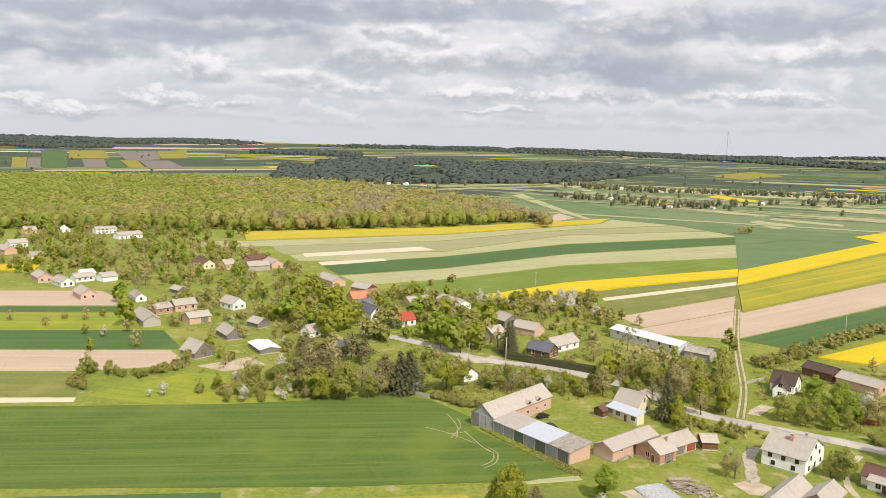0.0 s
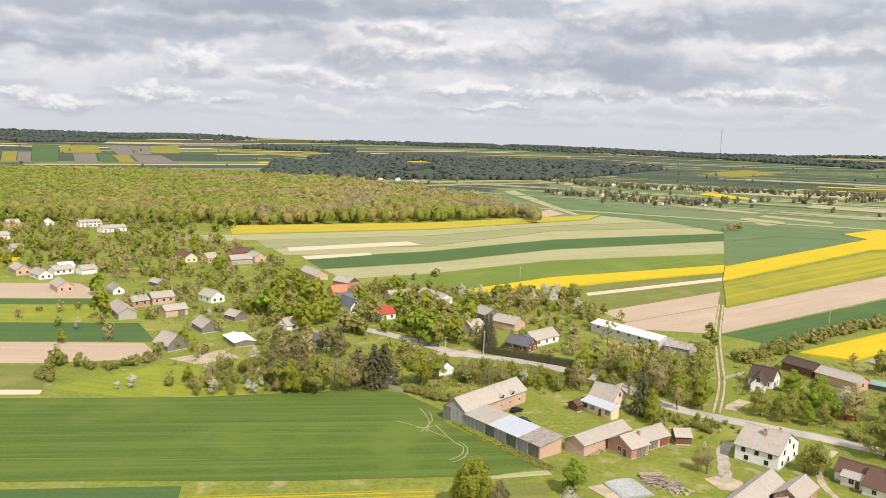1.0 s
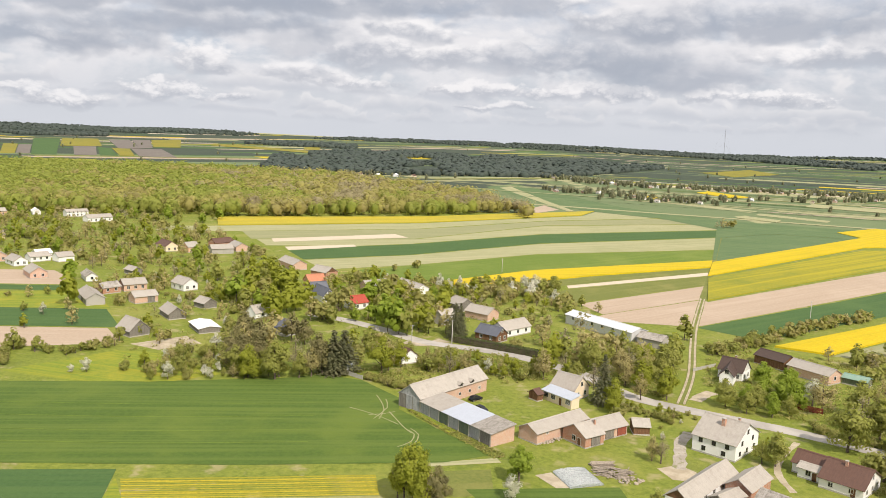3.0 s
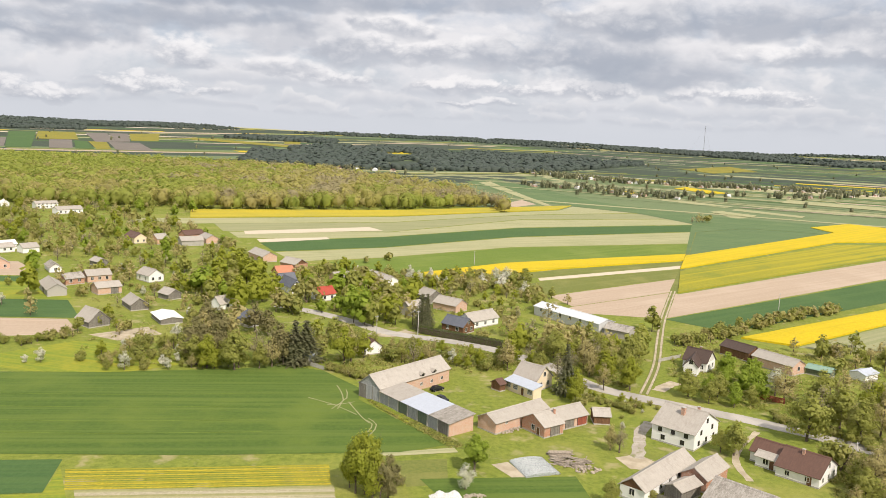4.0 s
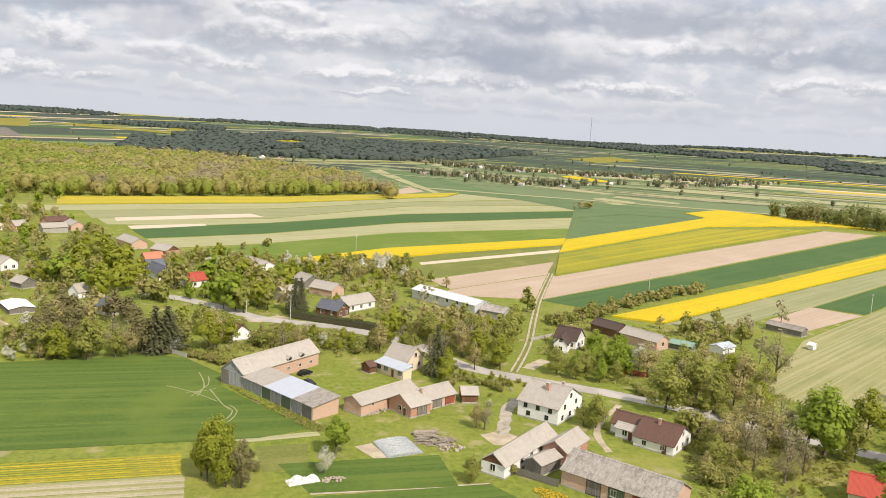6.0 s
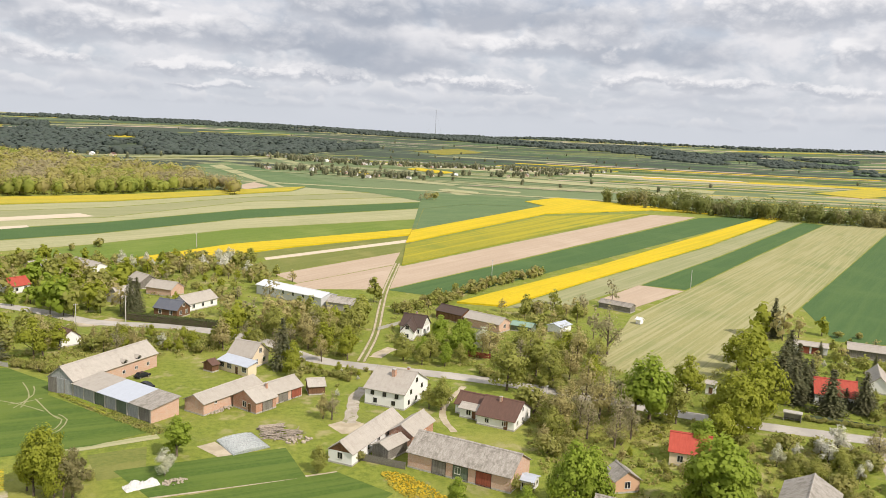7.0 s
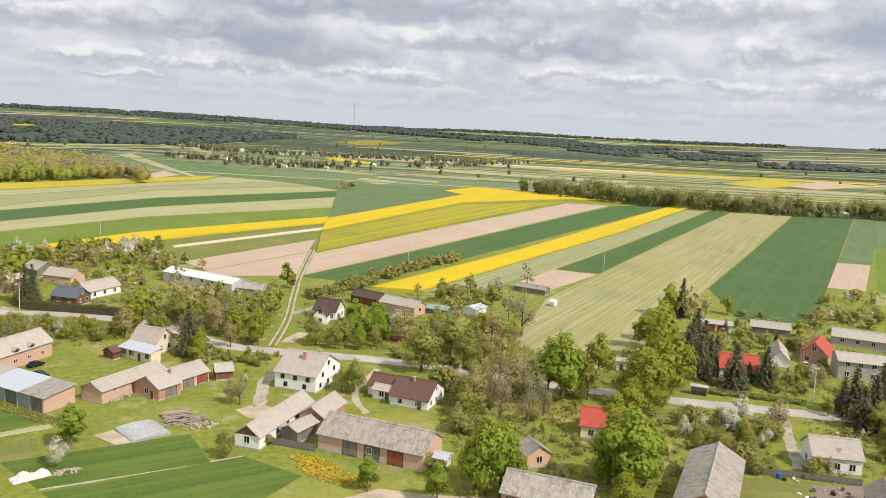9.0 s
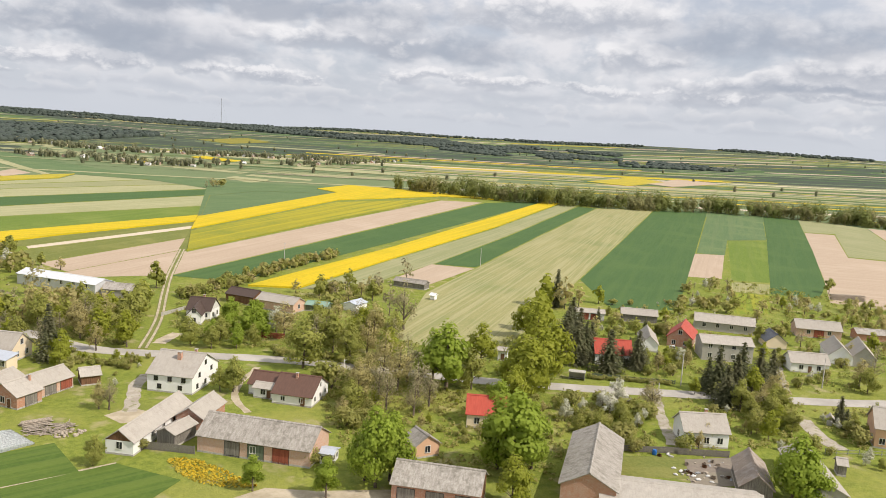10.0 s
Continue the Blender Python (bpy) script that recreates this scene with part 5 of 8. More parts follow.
def pole(x, y, h):
    ob = base("utility_pole", x, y, 25, "slim pale concrete utility pole", "pole", "utility poles")
    vs, fs = [], []
    tube(vs, fs, (0, 0, 0), (0, 0, h), 0.17, 0.10, 8)
    part_of("shaft", mesh_of("shaft", vs, fs, CONCRETE, True), ob)
    if h > 5:
        part("crossarm", boxed((-0.7, 0.7, -0.05, 0.05, h - 0.5, h - 0.38)), STEEL, ob)
        for px in (-0.6, 0.0, 0.6):
            vs, fs = [], []
            tube(vs, fs, (px, 0, h - 0.38), (px, 0, h - 0.2), 0.05, 0.03, 6)
            part_of("insulator", mesh_of("insulator", vs, fs, TRIM), ob)


def bus_shelter(x, y, rot, L):
    L = max(L, 4.0)
    ob = base("bus_shelter", x, y, rot, "small pale roadside bus shelter with flat roof", "bus shelter")
    part("back_wall", boxed((-L / 2, L / 2, 0.85, 1.0, 0, 2.2)), WALL_GREY, ob)
    for s in (-1, 1):
        part("side_wall", boxed((s * L / 2 - 0.07, s * L / 2 + 0.07, -0.8, 0.85, 0, 2.2)), WALL_GREY, ob)
    part("roof", boxed((-L / 2 - 0.25, L / 2 + 0.25, -1.2, 1.2, 2.2, 2.38)), CONCRETE, ob)
    part("bench", boxed((-L / 2 + 0.2, L / 2 - 0.2, 0.45, 0.83, 0.4, 0.46)), PLANKS, ob)


def hedge_block(x, y, rot, L, h, w):
    """A clipped hedge: stems inside, leaf clumps over its faces."""
    rnd = np.random.RandomState(int(L * 10))
    ob = base("hedge", x, y, rot, "clipped dark green garden hedge", "hedge")
    n = int(L * 150)
    p = rnd.uniform(-1, 1, (n, 3)) * (L / 2, w / 2, h / 2) + (0, 0, h / 2)
    q = rnd.normal(size=(n, 3)) * 0.5
    face = rnd.randint(0, 4, n)
    p[face == 0, 1] = -w / 2
    q[face == 0, 1] -= 1
    p[face == 1, 1] = w / 2
    q[face == 1, 1] += 1
    p[face == 2, 2] = h
    q[face == 2, 2] += 1
    p[face == 3, 2] = h
    q[face == 3, 2] += 1
    p += rnd.normal(size=(n, 3)) * 0.07
    p[:, 2] = np.maximum(p[:, 2], 0.1)
    quads = leaf_quads(p, q, rnd.uniform(0.1, 0.2, n), rnd)
    part_of("leaves", mesh_of("leaves", quads.tolist(), np.arange(len(quads)).reshape(-1, 4).tolist(), HEDGE_LEAF), ob)
    part("stem_core", boxed((-L / 2 + 0.1, L / 2 - 0.1, -w / 2 + 0.25, w / 2 - 0.25, 0, h - 0.25)), BARK, ob)


def junk(x, y, n, seed):
    """Scrap lying in a yard: crates, sheets, bags, each a thing."""
    rnd = random.Random(seed * 77)
    for i in range(n):
        px, py = x + rnd.gauss(0, 1.7), y + rnd.gauss(0, 1.3)
        s = rnd.uniform(0.3, 0.65)
        mat, name, label = rnd.choice(((TARP, "plastic_sack", "white plastic sack lying in the yard"), (TARP, "plastic_sack", "white plastic sack lying in the yard"), (LOGS, "wooden_crate", "weathered wooden crate lying in the yard"), (CONCRETE, "concrete_block", "grey concrete block lying in the yard"), (STEEL, "metal_sheet", "bent metal sheet lying in the yard"), (PLANKS_BROWN, "wooden_crate", "brown wooden crate lying in the yard"), (RUBBLE, "concrete_block", "chunk of old masonry lying in the yard")))
        ob = base(name, px, py, rnd.uniform(0, 180), label, name.split("_")[1], "yard scrap")
        bm = bmesh.new()
        if name == "plastic_sack":
            made = bmesh.ops.create_icosphere(bm, subdivisions=2, radius=1.0)
            for v in made["verts"]:
                v.co = Vector((v.co.x * s, v.co.y * s * 0.6, max(0, v.co.z * s * 0.4 + s * 0.3))) * (1 + 0.15 * noise.noise(v.co * 3))
        elif name == "metal_sheet":
            box(bm, -s, s, -s * 0.7, s * 0.7, 0.0, 0.08)
            bmesh.ops.subdivide_edges(bm, edges=bm.edges[:], cuts=2)
            for v in bm.verts:
                v.co.z += 0.1 * (1 + math.sin(v.co.x * 5))
        elif name == "wooden_crate":
            box(bm, -s * 0.7, s * 0.7, -s * 0.5, s * 0.5, 0, s * 0.9)
            top = max(bm.faces, key=lambda f: f.calc_center_median().z)
            bmesh.ops.inset_region(bm, faces=[top], thickness=s * 0.06, depth=0.0)
            for v in top.verts:
                v.co.z -= s * 0.7
        else:
            box(bm, -s * 0.6, s * 0.6, -s * 0.35, s * 0.35, 0, s * 0.5)
            bmesh.ops.bevel(bm, geom=bm.edges[:], offset=0.04, segments=1, affect="EDGES")
        part(name.split("_")[1], bm, mat, ob)


def barrel(x, y):
    ob = base("barrel", x, y, 0, "blue plastic barrel beside a fence", "barrel")
    vs, fs = [], []
    for z0, z1, r0, r1 in ((0, 0.3, 0.42, 0.48), (0.3, 0.8, 0.48, 0.48), (0.8, 1.1, 0.48, 0.42)):
        tube(vs, fs, (0, 0, z0), (0, 0, z1), r0, r1, 14)
    part_of("drum", mesh_of("drum", vs, fs, BLUE_PLASTIC), ob)


def well_hut(x, y):
    ob = base("well", x, y, 30, "small roofed garden well in pale boards", "well")
    part("well_ring", boxed((-0.6, 0.6, -0.6, 0.6, 0, 1.0), 0.1), CONCRETE, ob)
    for s in (-0.6, 0.6):
        part("post", boxed((s - 0.06, s + 0.06, -0.06, 0.06, 0.9, 2.0)), PLANKS, ob)
    gable_roof(ob, 1.6, 1.6, 1.9, 2.5, ROOF_GREY, 0.2, 0.06)


# ---- the place ----

# fields right of the track
area("rapeseed_field", RAPE, "rapeseed field in full yellow bloom", [(206.1, 460.2), (400.5, 627.8), (544.3, 667), (596, 627.9), (568.6, 719.6), (513.3, 797.2), (443.5, 745.2), (441.7, 701.3), (310.4, 585.8), (231.3, 516.8)], 0.7, 40.8)
area("rapeseed_field", SPARSE, "thinly flowering yellow-green rapeseed field", [(176.3, 384.2), (294.2, 473.6), (515.8, 631.3), (389.2, 608.2), (202.6, 450.8)], 0.5, 37.2)
area("soil_field", SOIL, "bare dry pinkish soil field", [(148.1, 325.4), (253, 397.6), (549.5, 604.9), (514.4, 625.8), (289.7, 465.3), (175.1, 380.8), (151, 361.8), (120.6, 346.9), (124.8, 330)], 0.026, 34.5)
area("wheat_field", WHEAT, "dark green young wheat field", [(148.1, 324.1), (167, 304.1), (195.5, 322.2), (299.5, 388.3), (624.2, 599.9), (596.3, 610.9), (548.6, 599.6), (250.9, 393.7)], 0.07, 32.4)
area("rapeseed_field", RAPE, "rapeseed field in full yellow bloom", [(167.4, 294.2), (286.5, 368.9), (633.1, 605.6), (646.7, 594.4), (419.7, 435.9), (259, 333.2), (183.9, 283.9)], 0.7, 32.1)
area("pale_field", PALE, "pale green and tan crop field", [(183.8, 282.8), (257, 330.2), (414.8, 430.3), (642.7, 588.8), (643.2, 567), (394.3, 395.6), (274.7, 316.8), (236.7, 295.3), (207.3, 276)], 0.027, 32.9)
area("wheat_field", WHEAT, "dark green young wheat field", [(273.7, 315.4), (390.1, 391), (639.3, 561.8), (648.5, 546), (425.6, 395.8), (288.2, 301.3)], 0.062, 33.0)
area("sandy_plot", SOIL, "bare garden plot beside a shed", [(233.6, 290.6), (272.2, 315.8), (285.4, 298.9), (236.1, 271.2)], 0.035, 33.1)
area("stubble_field", STREAKED, "tan streaked stubble field", [(175.9, 205.1), (227.5, 259.4), (287.6, 299.8), (420.9, 391), (650.1, 545.9), (716.1, 527.7), (432.1, 336.6), (315.2, 258.9), (219.9, 194), (184.1, 174.5)], 0.043, 34.4)
area("wheat_field", WHEAT, "dark green young wheat field", [(316, 258.6), (432.9, 336.4), (717.9, 527.6), (781.9, 508.5), (528.6, 342.4), (302.7, 194.8), (279.3, 209.1)], 0.054, 33.6)
area("wheat_field", MIDGREEN, "soft green young crop field", [(466, 300.4), (529.6, 342.2), (783.8, 508.4), (822.5, 469.3), (593.8, 329.3), (555.2, 337.1), (478, 288.4)], 0.049, 33.3)
area("meadow", BRIGHT, "bright green clover meadow", [(394.8, 230.1), (552.3, 334.8), (586.9, 324.8), (408.6, 217.9)], 0.044, 33.6)
area("soil_plot", SOIL, "bare square of pale soil", [(379.9, 246), (462.3, 299.1), (477.5, 288.5), (392.2, 234.1)], 0.023, 32.8)
area("vegetable_garden", STREAKED, "vegetable garden with brown and green rows", [(365, 211.2), (390.1, 227.1), (403.7, 215), (377.7, 200)], 0.027, 32.4)
area("meadow", DANDELION, "green garden meadow with yellow flowers", [(319.7, 180.8), (362.6, 209.4), (374.9, 198.4), (335.3, 174.6)], 0.035, 33.7)
area("wheat_field", WHEAT, "dark green young wheat field", [(378.6, 199.7), (594.4, 329.2), (823.5, 469.2), (822.7, 430), (568.9, 280.1), (433, 202.1), (394.2, 184.9)], 0.066, 31.0)
area("pale_field", PALE, "pale green crop field", [(823.7, 429.9), (830, 396.9), (724.5, 337.2), (698, 356.1)], 0.039, -79.2)
area("soil_field", SOIL, "bare tan soil field", [(693.6, 353.2), (710.7, 336.2), (565, 254.5), (595.6, 200), (410.8, 133.8), (388.1, 177.1), (451, 211.9)], 0.023, -44.8)
area("pale_field", PALE, "pale green crop field", [(831.8, 396.7), (819.7, 359.8), (637.1, 250.6), (608.5, 204.6), (568.6, 255.9), (712.1, 335.9)], 0.027, -108.2)
area("soil_field", SOIL, "bare tan soil field", [(821.4, 359.5), (842, 316.4), (826.4, 282.7), (621.9, 209.4), (642.1, 251.9)], 0.031, -64.5)

# land beyond the track
area("wheat_field", WHEAT, "dark green wheat strip", [(299.9, 672.1), (329.2, 741.1), (365.6, 719.2)], 0.057, -144.4)
area("crop_field", MIDGREEN, "wide soft green crop field", [(238.6, 529.6), (298.1, 667.9), (364.4, 714.6), (410, 699.7), (478, 643.2), (549.4, 741.9), (451.7, 790.7), (375.2, 833.2), (298.8, 969.2), (227.4, 1412.7), (162.1, 1292.4), (209.4, 948.6), (244.3, 897.4), (299.2, 837.2), (323.3, 740.2), (236.1, 529.3)], 0.039, 153.5)
area("crop_field", MIDGREEN, "soft green crop field beside the track", [(236.4, 524.4), (298.1, 667.9), (364.4, 714.6), (410, 699.7), (440.3, 687.5), (365.4, 619), (289.7, 561.4)], 0.018, -18.1)

# strip fields between wood and village
area("rapeseed_field", RAPE_DULL, "long rapeseed strip in fading yellow bloom", [(-119.3, 639.3), (42.2, 709.5), (216.8, 839.9), (244.3, 897.4), (162.1, 841.8), (45.1, 763.3), (-133.4, 698.8)], 0.7, 23.5)
area("pale_field", TAN, "pale tan strip field", [(-155.1, 595.6), (-110.5, 601.6), (39.7, 662.6), (165.3, 768.7), (295.9, 836.6), (243.8, 890.4), (216.5, 833.8), (41.9, 704.9), (-117.7, 635.8), (-156.6, 626.5)], 0.031, 22.1)
area("crop_field", PALE, "pale green strip field", [(-79.9, 564.8), (36, 594.5), (155.8, 723.1), (339.9, 793.3), (295, 830.5), (164.2, 763.3), (39.4, 658.6), (-94.5, 607.1)], 0.023, 14.4)
area("pale_field", TAN, "pale tan strip field", [(-64.1, 533.4), (-3.5, 545.5), (34.5, 566.8), (141.5, 653.9), (324.1, 735.6), (338.8, 787.7), (154.9, 718.3), (35.8, 591.3), (-75.6, 562.4)], 0.027, 11.3)
area("soil_strip", SAND, "pale bare soil strip", [(-62.5, 552.5), (30.3, 600.2), (20, 619.1), (-66.5, 569.4)], 0.049, 27.2)
area("soil_strip", SAND, "pale bare soil strip", [(-47.2, 515), (-4.2, 537.4), (-7.5, 550.6), (-51.6, 529.6)], 0.053, 27.5)
area("wheat_field", WHEAT, "dark green wheat strip", [(-33.5, 477.9), (31.5, 511.1), (128.3, 590.1), (297.2, 671.7), (322.5, 730.7), (140.7, 650), (34.3, 563.9), (-2.7, 542.9), (-47, 512.6)], 0.07, 27.1)
area("pale_field", TAN, "pale tan and green strip field", [(-18.2, 444), (29.1, 467.1), (116.3, 532.2), (261.1, 587.4), (295.4, 667.6), (127.7, 587), (31.4, 508.7), (-32.6, 475.8)], 0.023, 26.0)
area("clover_field", BRIGHT, "bright green strip field", [(40, 412.8), (102.1, 463.5), (235, 526.7), (259.7, 584.2), (115.8, 529.6), (29, 465.1), (0.9, 445.5), (18.8, 408.2)], 0.049, 39.2)
area("rapeseed_field", RAPE, "rapeseed strip in full yellow bloom", [(53, 407.5), (79.3, 412.5), (131.8, 447), (221.4, 494.9), (233.9, 524.1), (101.3, 459.5), (42.9, 411.5)], 0.7, 10.8)
area("fallow_strip", MEADOW, "dull green fallow strip", [(110.4, 414.7), (212.9, 475), (220.4, 492.6), (131.3, 445.1), (78.8, 409.3)], 0.035, 30.5)
area("earth_path", SAND, "pale earth path along a strip", [(111.5, 406.9), (207.5, 462.6), (212.9, 475), (112, 414.8)], 0.052, 30.1)
area("crop_field", MEADOW, "green strip field", [(107.2, 369), (193, 428.8), (206.7, 460.6), (111.7, 405.4), (91.3, 383.9)], 0.023, 34.9)
area("soil_field", SOIL, "bare pinkish soil between field and track", [(104, 334), (124.8, 330), (120.6, 346.9), (151, 361.8), (175.1, 380.8), (174.6, 386.2), (113.8, 344.6)], 0.03, 34.6)
area("soil_field", SOIL, "pale bare soil field", [(113.8, 345.4), (175.1, 387.7), (192.3, 427.1), (108.3, 367.8)], 0.027, 34.6)

# big field and plots below the farm
area("wheat_field", GREEN, "wide bright green wheat field with wheel marks", [(-179.4, 228.2), (-114.7, 231.4), (-49.5, 234.7), (-29.5, 238.3), (-12.3, 240.9), (0.1, 245.7), (12.6, 240.8), (24.1, 224.6), (23.9, 215.1), (45.5, 183.6), (34.2, 178.9), (-10.9, 175.7), (-99.7, 174.4), (-138.8, 174.4)], 0.053, 2.8)
area("wheat_field", WHEAT, "dark green wheat plot", [(-81.4, 170.3), (-37.4, 172.6), (-35.1, 156.7), (-69.9, 153.1)], 0.054, 3.0)
area("meadow", DANDELION, "rough meadow with yellow dandelions", [(-69.6, 152.7), (-35.1, 156.2), (-36.3, 168.7), (-25.9, 145.8), (-23, 136.4), (-57.6, 134.9)], 0.027, 5.8)
area("crop_row", SPARSE, "dry green strip between yellow rows", [(-34.7, 167), (-8.8, 168.9), (19, 170.9), (18.8, 171.7), (-9, 169.4), (-35, 167.7)], 0.026, 4.2)
area("crop_row", BLOOM, "row of yellow flowering plants", [(-34.2, 165.7), (-8.5, 167.5), (19.1, 169.8), (18.9, 170.6), (-8.7, 168.2), (-34.6, 166.6)], 0.039, 4.0)
area("crop_row", SPARSE, "dry green strip between yellow rows", [(-34, 165), (-8.3, 166.8), (19.2, 168.8), (19, 169.5), (-8.5, 167.4), (-34.1, 165.3)], 0.034, 4.0)
area("crop_row", BLOOM, "row of yellow flowering plants", [(-33.5, 163.8), (-8, 165.7), (19.3, 167.7), (19.1, 168.5), (-8.2, 166.3), (-33.8, 164.5)], 0.027, 4.3)
area("crop_row", SPARSE, "dry green strip between yellow rows", [(-33.2, 162.8), (-7.8, 164.8), (19.4, 166.7), (19.2, 167.4), (-7.9, 165.2), (-33.4, 163.5)], 0.022, 4.5)
area("crop_row", BLOOM, "row of yellow flowering plants", [(-32.9, 162), (-7.5, 163.8), (19.5, 165.7), (19.3, 166.4), (-7.6, 164.1), (-33.1, 162.4)], 0.035, 4.1)
area("crop_row", SPARSE, "dry green strip between yellow rows", [(-32.5, 160.9), (-7.2, 162.6), (19.6, 164.6), (19.4, 165.4), (-7.4, 163.1), (-32.7, 161.5)], 0.03, 3.8)
area("crop_row", BLOOM, "row of yellow flowering plants", [(-32.2, 160), (-7, 161.7), (19.7, 163.6), (19.5, 164.4), (-7.2, 162.4), (-32.5, 160.7)], 0.043, 3.9)
area("crop_row", SPARSE, "dry green strip between yellow rows", [(-31.9, 159.3), (-6.7, 160.7), (19.8, 162.7), (19.6, 163.4), (-6.9, 161.4), (-32.1, 159.7)], 0.018, 3.2)
area("crop_row", BLOOM, "row of yellow flowering plants", [(-31.5, 158), (-6.5, 159.9), (19.9, 161.7), (19.7, 162.4), (-6.7, 160.4), (-31.8, 158.9)], 0.031, 4.3)
area("crop_row", STREAKED, "weedy strip between straw rows", [(-29.2, 156.7), (-6.1, 158.2), (20.8, 159.7), (20.4, 161.2), (-6.4, 159.4), (-29.7, 158.1)], 0.031, 3.7)
area("crop_row", STRAW, "row of pale dry straw", [(-28.6, 155.4), (-5.7, 156.8), (20.9, 158.3), (20.6, 159.7), (-6.1, 158.1), (-29.2, 156.7)], 0.045, 3.5)
area("crop_row", STREAKED, "weedy strip between straw rows", [(-28.1, 154.1), (-5.3, 155.3), (21, 156.9), (20.7, 158.3), (-5.7, 156.9), (-28.6, 155.4)], 0.027, 3.0)
area("crop_row", STRAW, "row of pale dry straw", [(-27.6, 152.8), (-5.1, 154.2), (21.2, 155.6), (20.8, 156.9), (-5.4, 155.5), (-28.1, 154.1)], 0.053, 3.6)
area("crop_row", STREAKED, "weedy strip between straw rows", [(-27, 151.5), (-4.7, 152.7), (21.3, 154.2), (20.9, 155.6), (-5, 154), (-27.6, 152.8)], 0.035, 3.1)
area("crop_row", STRAW, "row of pale dry straw", [(-26.5, 150.3), (-4.4, 151.6), (21.4, 152.9), (21.1, 154.2), (-4.7, 152.8), (-27, 151.5)], 0.061, 3.4)
area("crop_row", STREAKED, "weedy strip between straw rows", [(-26, 149), (-4, 150.3), (21.5, 151.6), (21.2, 152.9), (-4.4, 151.5), (-26.5, 150.3)], 0.023, 3.4)
area("crop_row", STRAW, "row of pale dry straw", [(-25.6, 147.8), (-3.7, 149.1), (21.7, 150.3), (21.3, 151.6), (-4, 150.2), (-26, 149)], 0.049, 3.4)
area("crop_row", STREAKED, "weedy strip between straw rows", [(-25.1, 146.6), (-3.4, 147.7), (21.8, 149.1), (21.4, 150.3), (-3.7, 148.9), (-25.6, 147.8)], 0.031, 2.9)
area("crop_row", STRAW, "row of pale dry straw", [(-24.6, 145.5), (-3.1, 146.5), (21.9, 147.9), (21.6, 149.1), (-3.4, 147.6), (-25.1, 146.6)], 0.057, 2.7)
area("stubble_plot", TAN, "narrow strip of dry pale straw", [(31.4, 176.6), (47.7, 179.4), (47, 182.1), (28.6, 178.2)], 0.039, 9.7)
area("meadow", MEADOW, "rough meadow plot", [(33.4, 174.1), (44.8, 175.5), (44, 162.5), (35.3, 160.9)], 0.023, 7.0)
area("garden_plot", GREEN, "green garden plot of young grain", [(38.2, 164.8), (72.1, 166.9), (72.9, 151.5), (44, 151.1)], 0.049, 3.5)
area("garden_plot", GREEN, "green garden plot of young grain", [(44.5, 149.6), (79.3, 152), (86.8, 139.7), (78.2, 133.7), (48.6, 138.1)], 0.053, 3.9)
area("earth_yard", EARTH, "trodden sandy farmyard", [(90.2, 128.7), (97.9, 129.8), (104.8, 124.4), (117, 118), (129.1, 107.6), (118.7, 95.4), (84.8, 115.5)], 0.018, 8.1, category="yard")
area("earth_yard", MEADOW, "dull trodden grass yard", [(165.9, 107.8), (177.6, 100.8), (168.8, 93.3), (157.9, 101.7)], 0.022, -30.9, category="yard")
area("earth_yard", FALLOW, "bare brown ground under scrap", [(176, 100.1), (186.3, 95.4), (174.2, 86.8), (165.7, 91)], 0.031, -24.5, category="yard")
area("earth_yard", EARTH, "pale trodden yard by the house", [(83.9, 177.5), (89.9, 179.9), (92.6, 175.4), (90.5, 170.3), (85.5, 171.4)], 0.035, 21.8, category="yard")
way("driveway", GRAVEL, "curved gravel driveway to the white house", [(100.2, 201.3), (95.3, 193.9), (92.1, 185.1), (89.1, 177.2)], 3.0, 0.05, "driveway")

# fields by the far village
area("soil_strip", SOIL, "bare pinkish soil strip", [(-257.4, 371.1), (-132.1, 379.2), (-135.4, 394.4), (-152, 416.1), (-282.1, 407.7)], 0.039, 3.7)
area("wheat_field", WHEAT, "dark green strip", [(-248.5, 357.9), (-122.3, 365.6), (-126.8, 376.9), (-256.5, 369.9)], 0.045, 3.5)
area("meadow", DANDELION, "meadow with yellow flowers and fruit trees", [(-225.7, 324.4), (-93.8, 330.8), (-111.9, 362.5), (-247.7, 356.8)], 0.027, 2.8)
area("wheat_field", WHEAT, "dark green wheat strip", [(-205.7, 294.7), (-79.9, 299.7), (-95.4, 329.7), (-225.1, 323.4)], 0.062, 2.3)
area("soil_field", SOIL, "bare pinkish soil field", [(-186.6, 266.6), (-106.4, 269), (-83.4, 274.6), (-74.5, 282.2), (-83.7, 297.8), (-205.1, 293.9)], 0.035, 1.7)
area("meadow", MEADOW, "dull fallow meadow", [(-167.8, 238.8), (-96.6, 241.4), (-105.3, 266.9), (-186.2, 265.9)], 0.039, 2.1)
area("soil_strip", SAND, "pale soil strip", [(-163.6, 232.5), (-95.3, 235.9), (-96.3, 240.3), (-167.4, 238.2)], 0.032, 2.8)
area("rapeseed_field", RAPE, "small yellow rapeseed patch", [(-292.8, 469.7), (-212.9, 477.6), (-218, 497.1), (-304, 488)], 0.6, 5.6)
area("meadow", DANDELION, "flowery meadow by the hedge", [(-95.3, 242.5), (-71.3, 234.3), (-44.4, 234.8), (-30.3, 243.9), (-52.2, 265.1), (-70, 268)], 0.026, -18.9)
area("gravel_yard", EARTH, "pale gravel yard", [(-68.7, 276.5), (-57, 269.7), (-45, 279.4), (-52.8, 289.2)], 0.023, -30.2, category="yard")

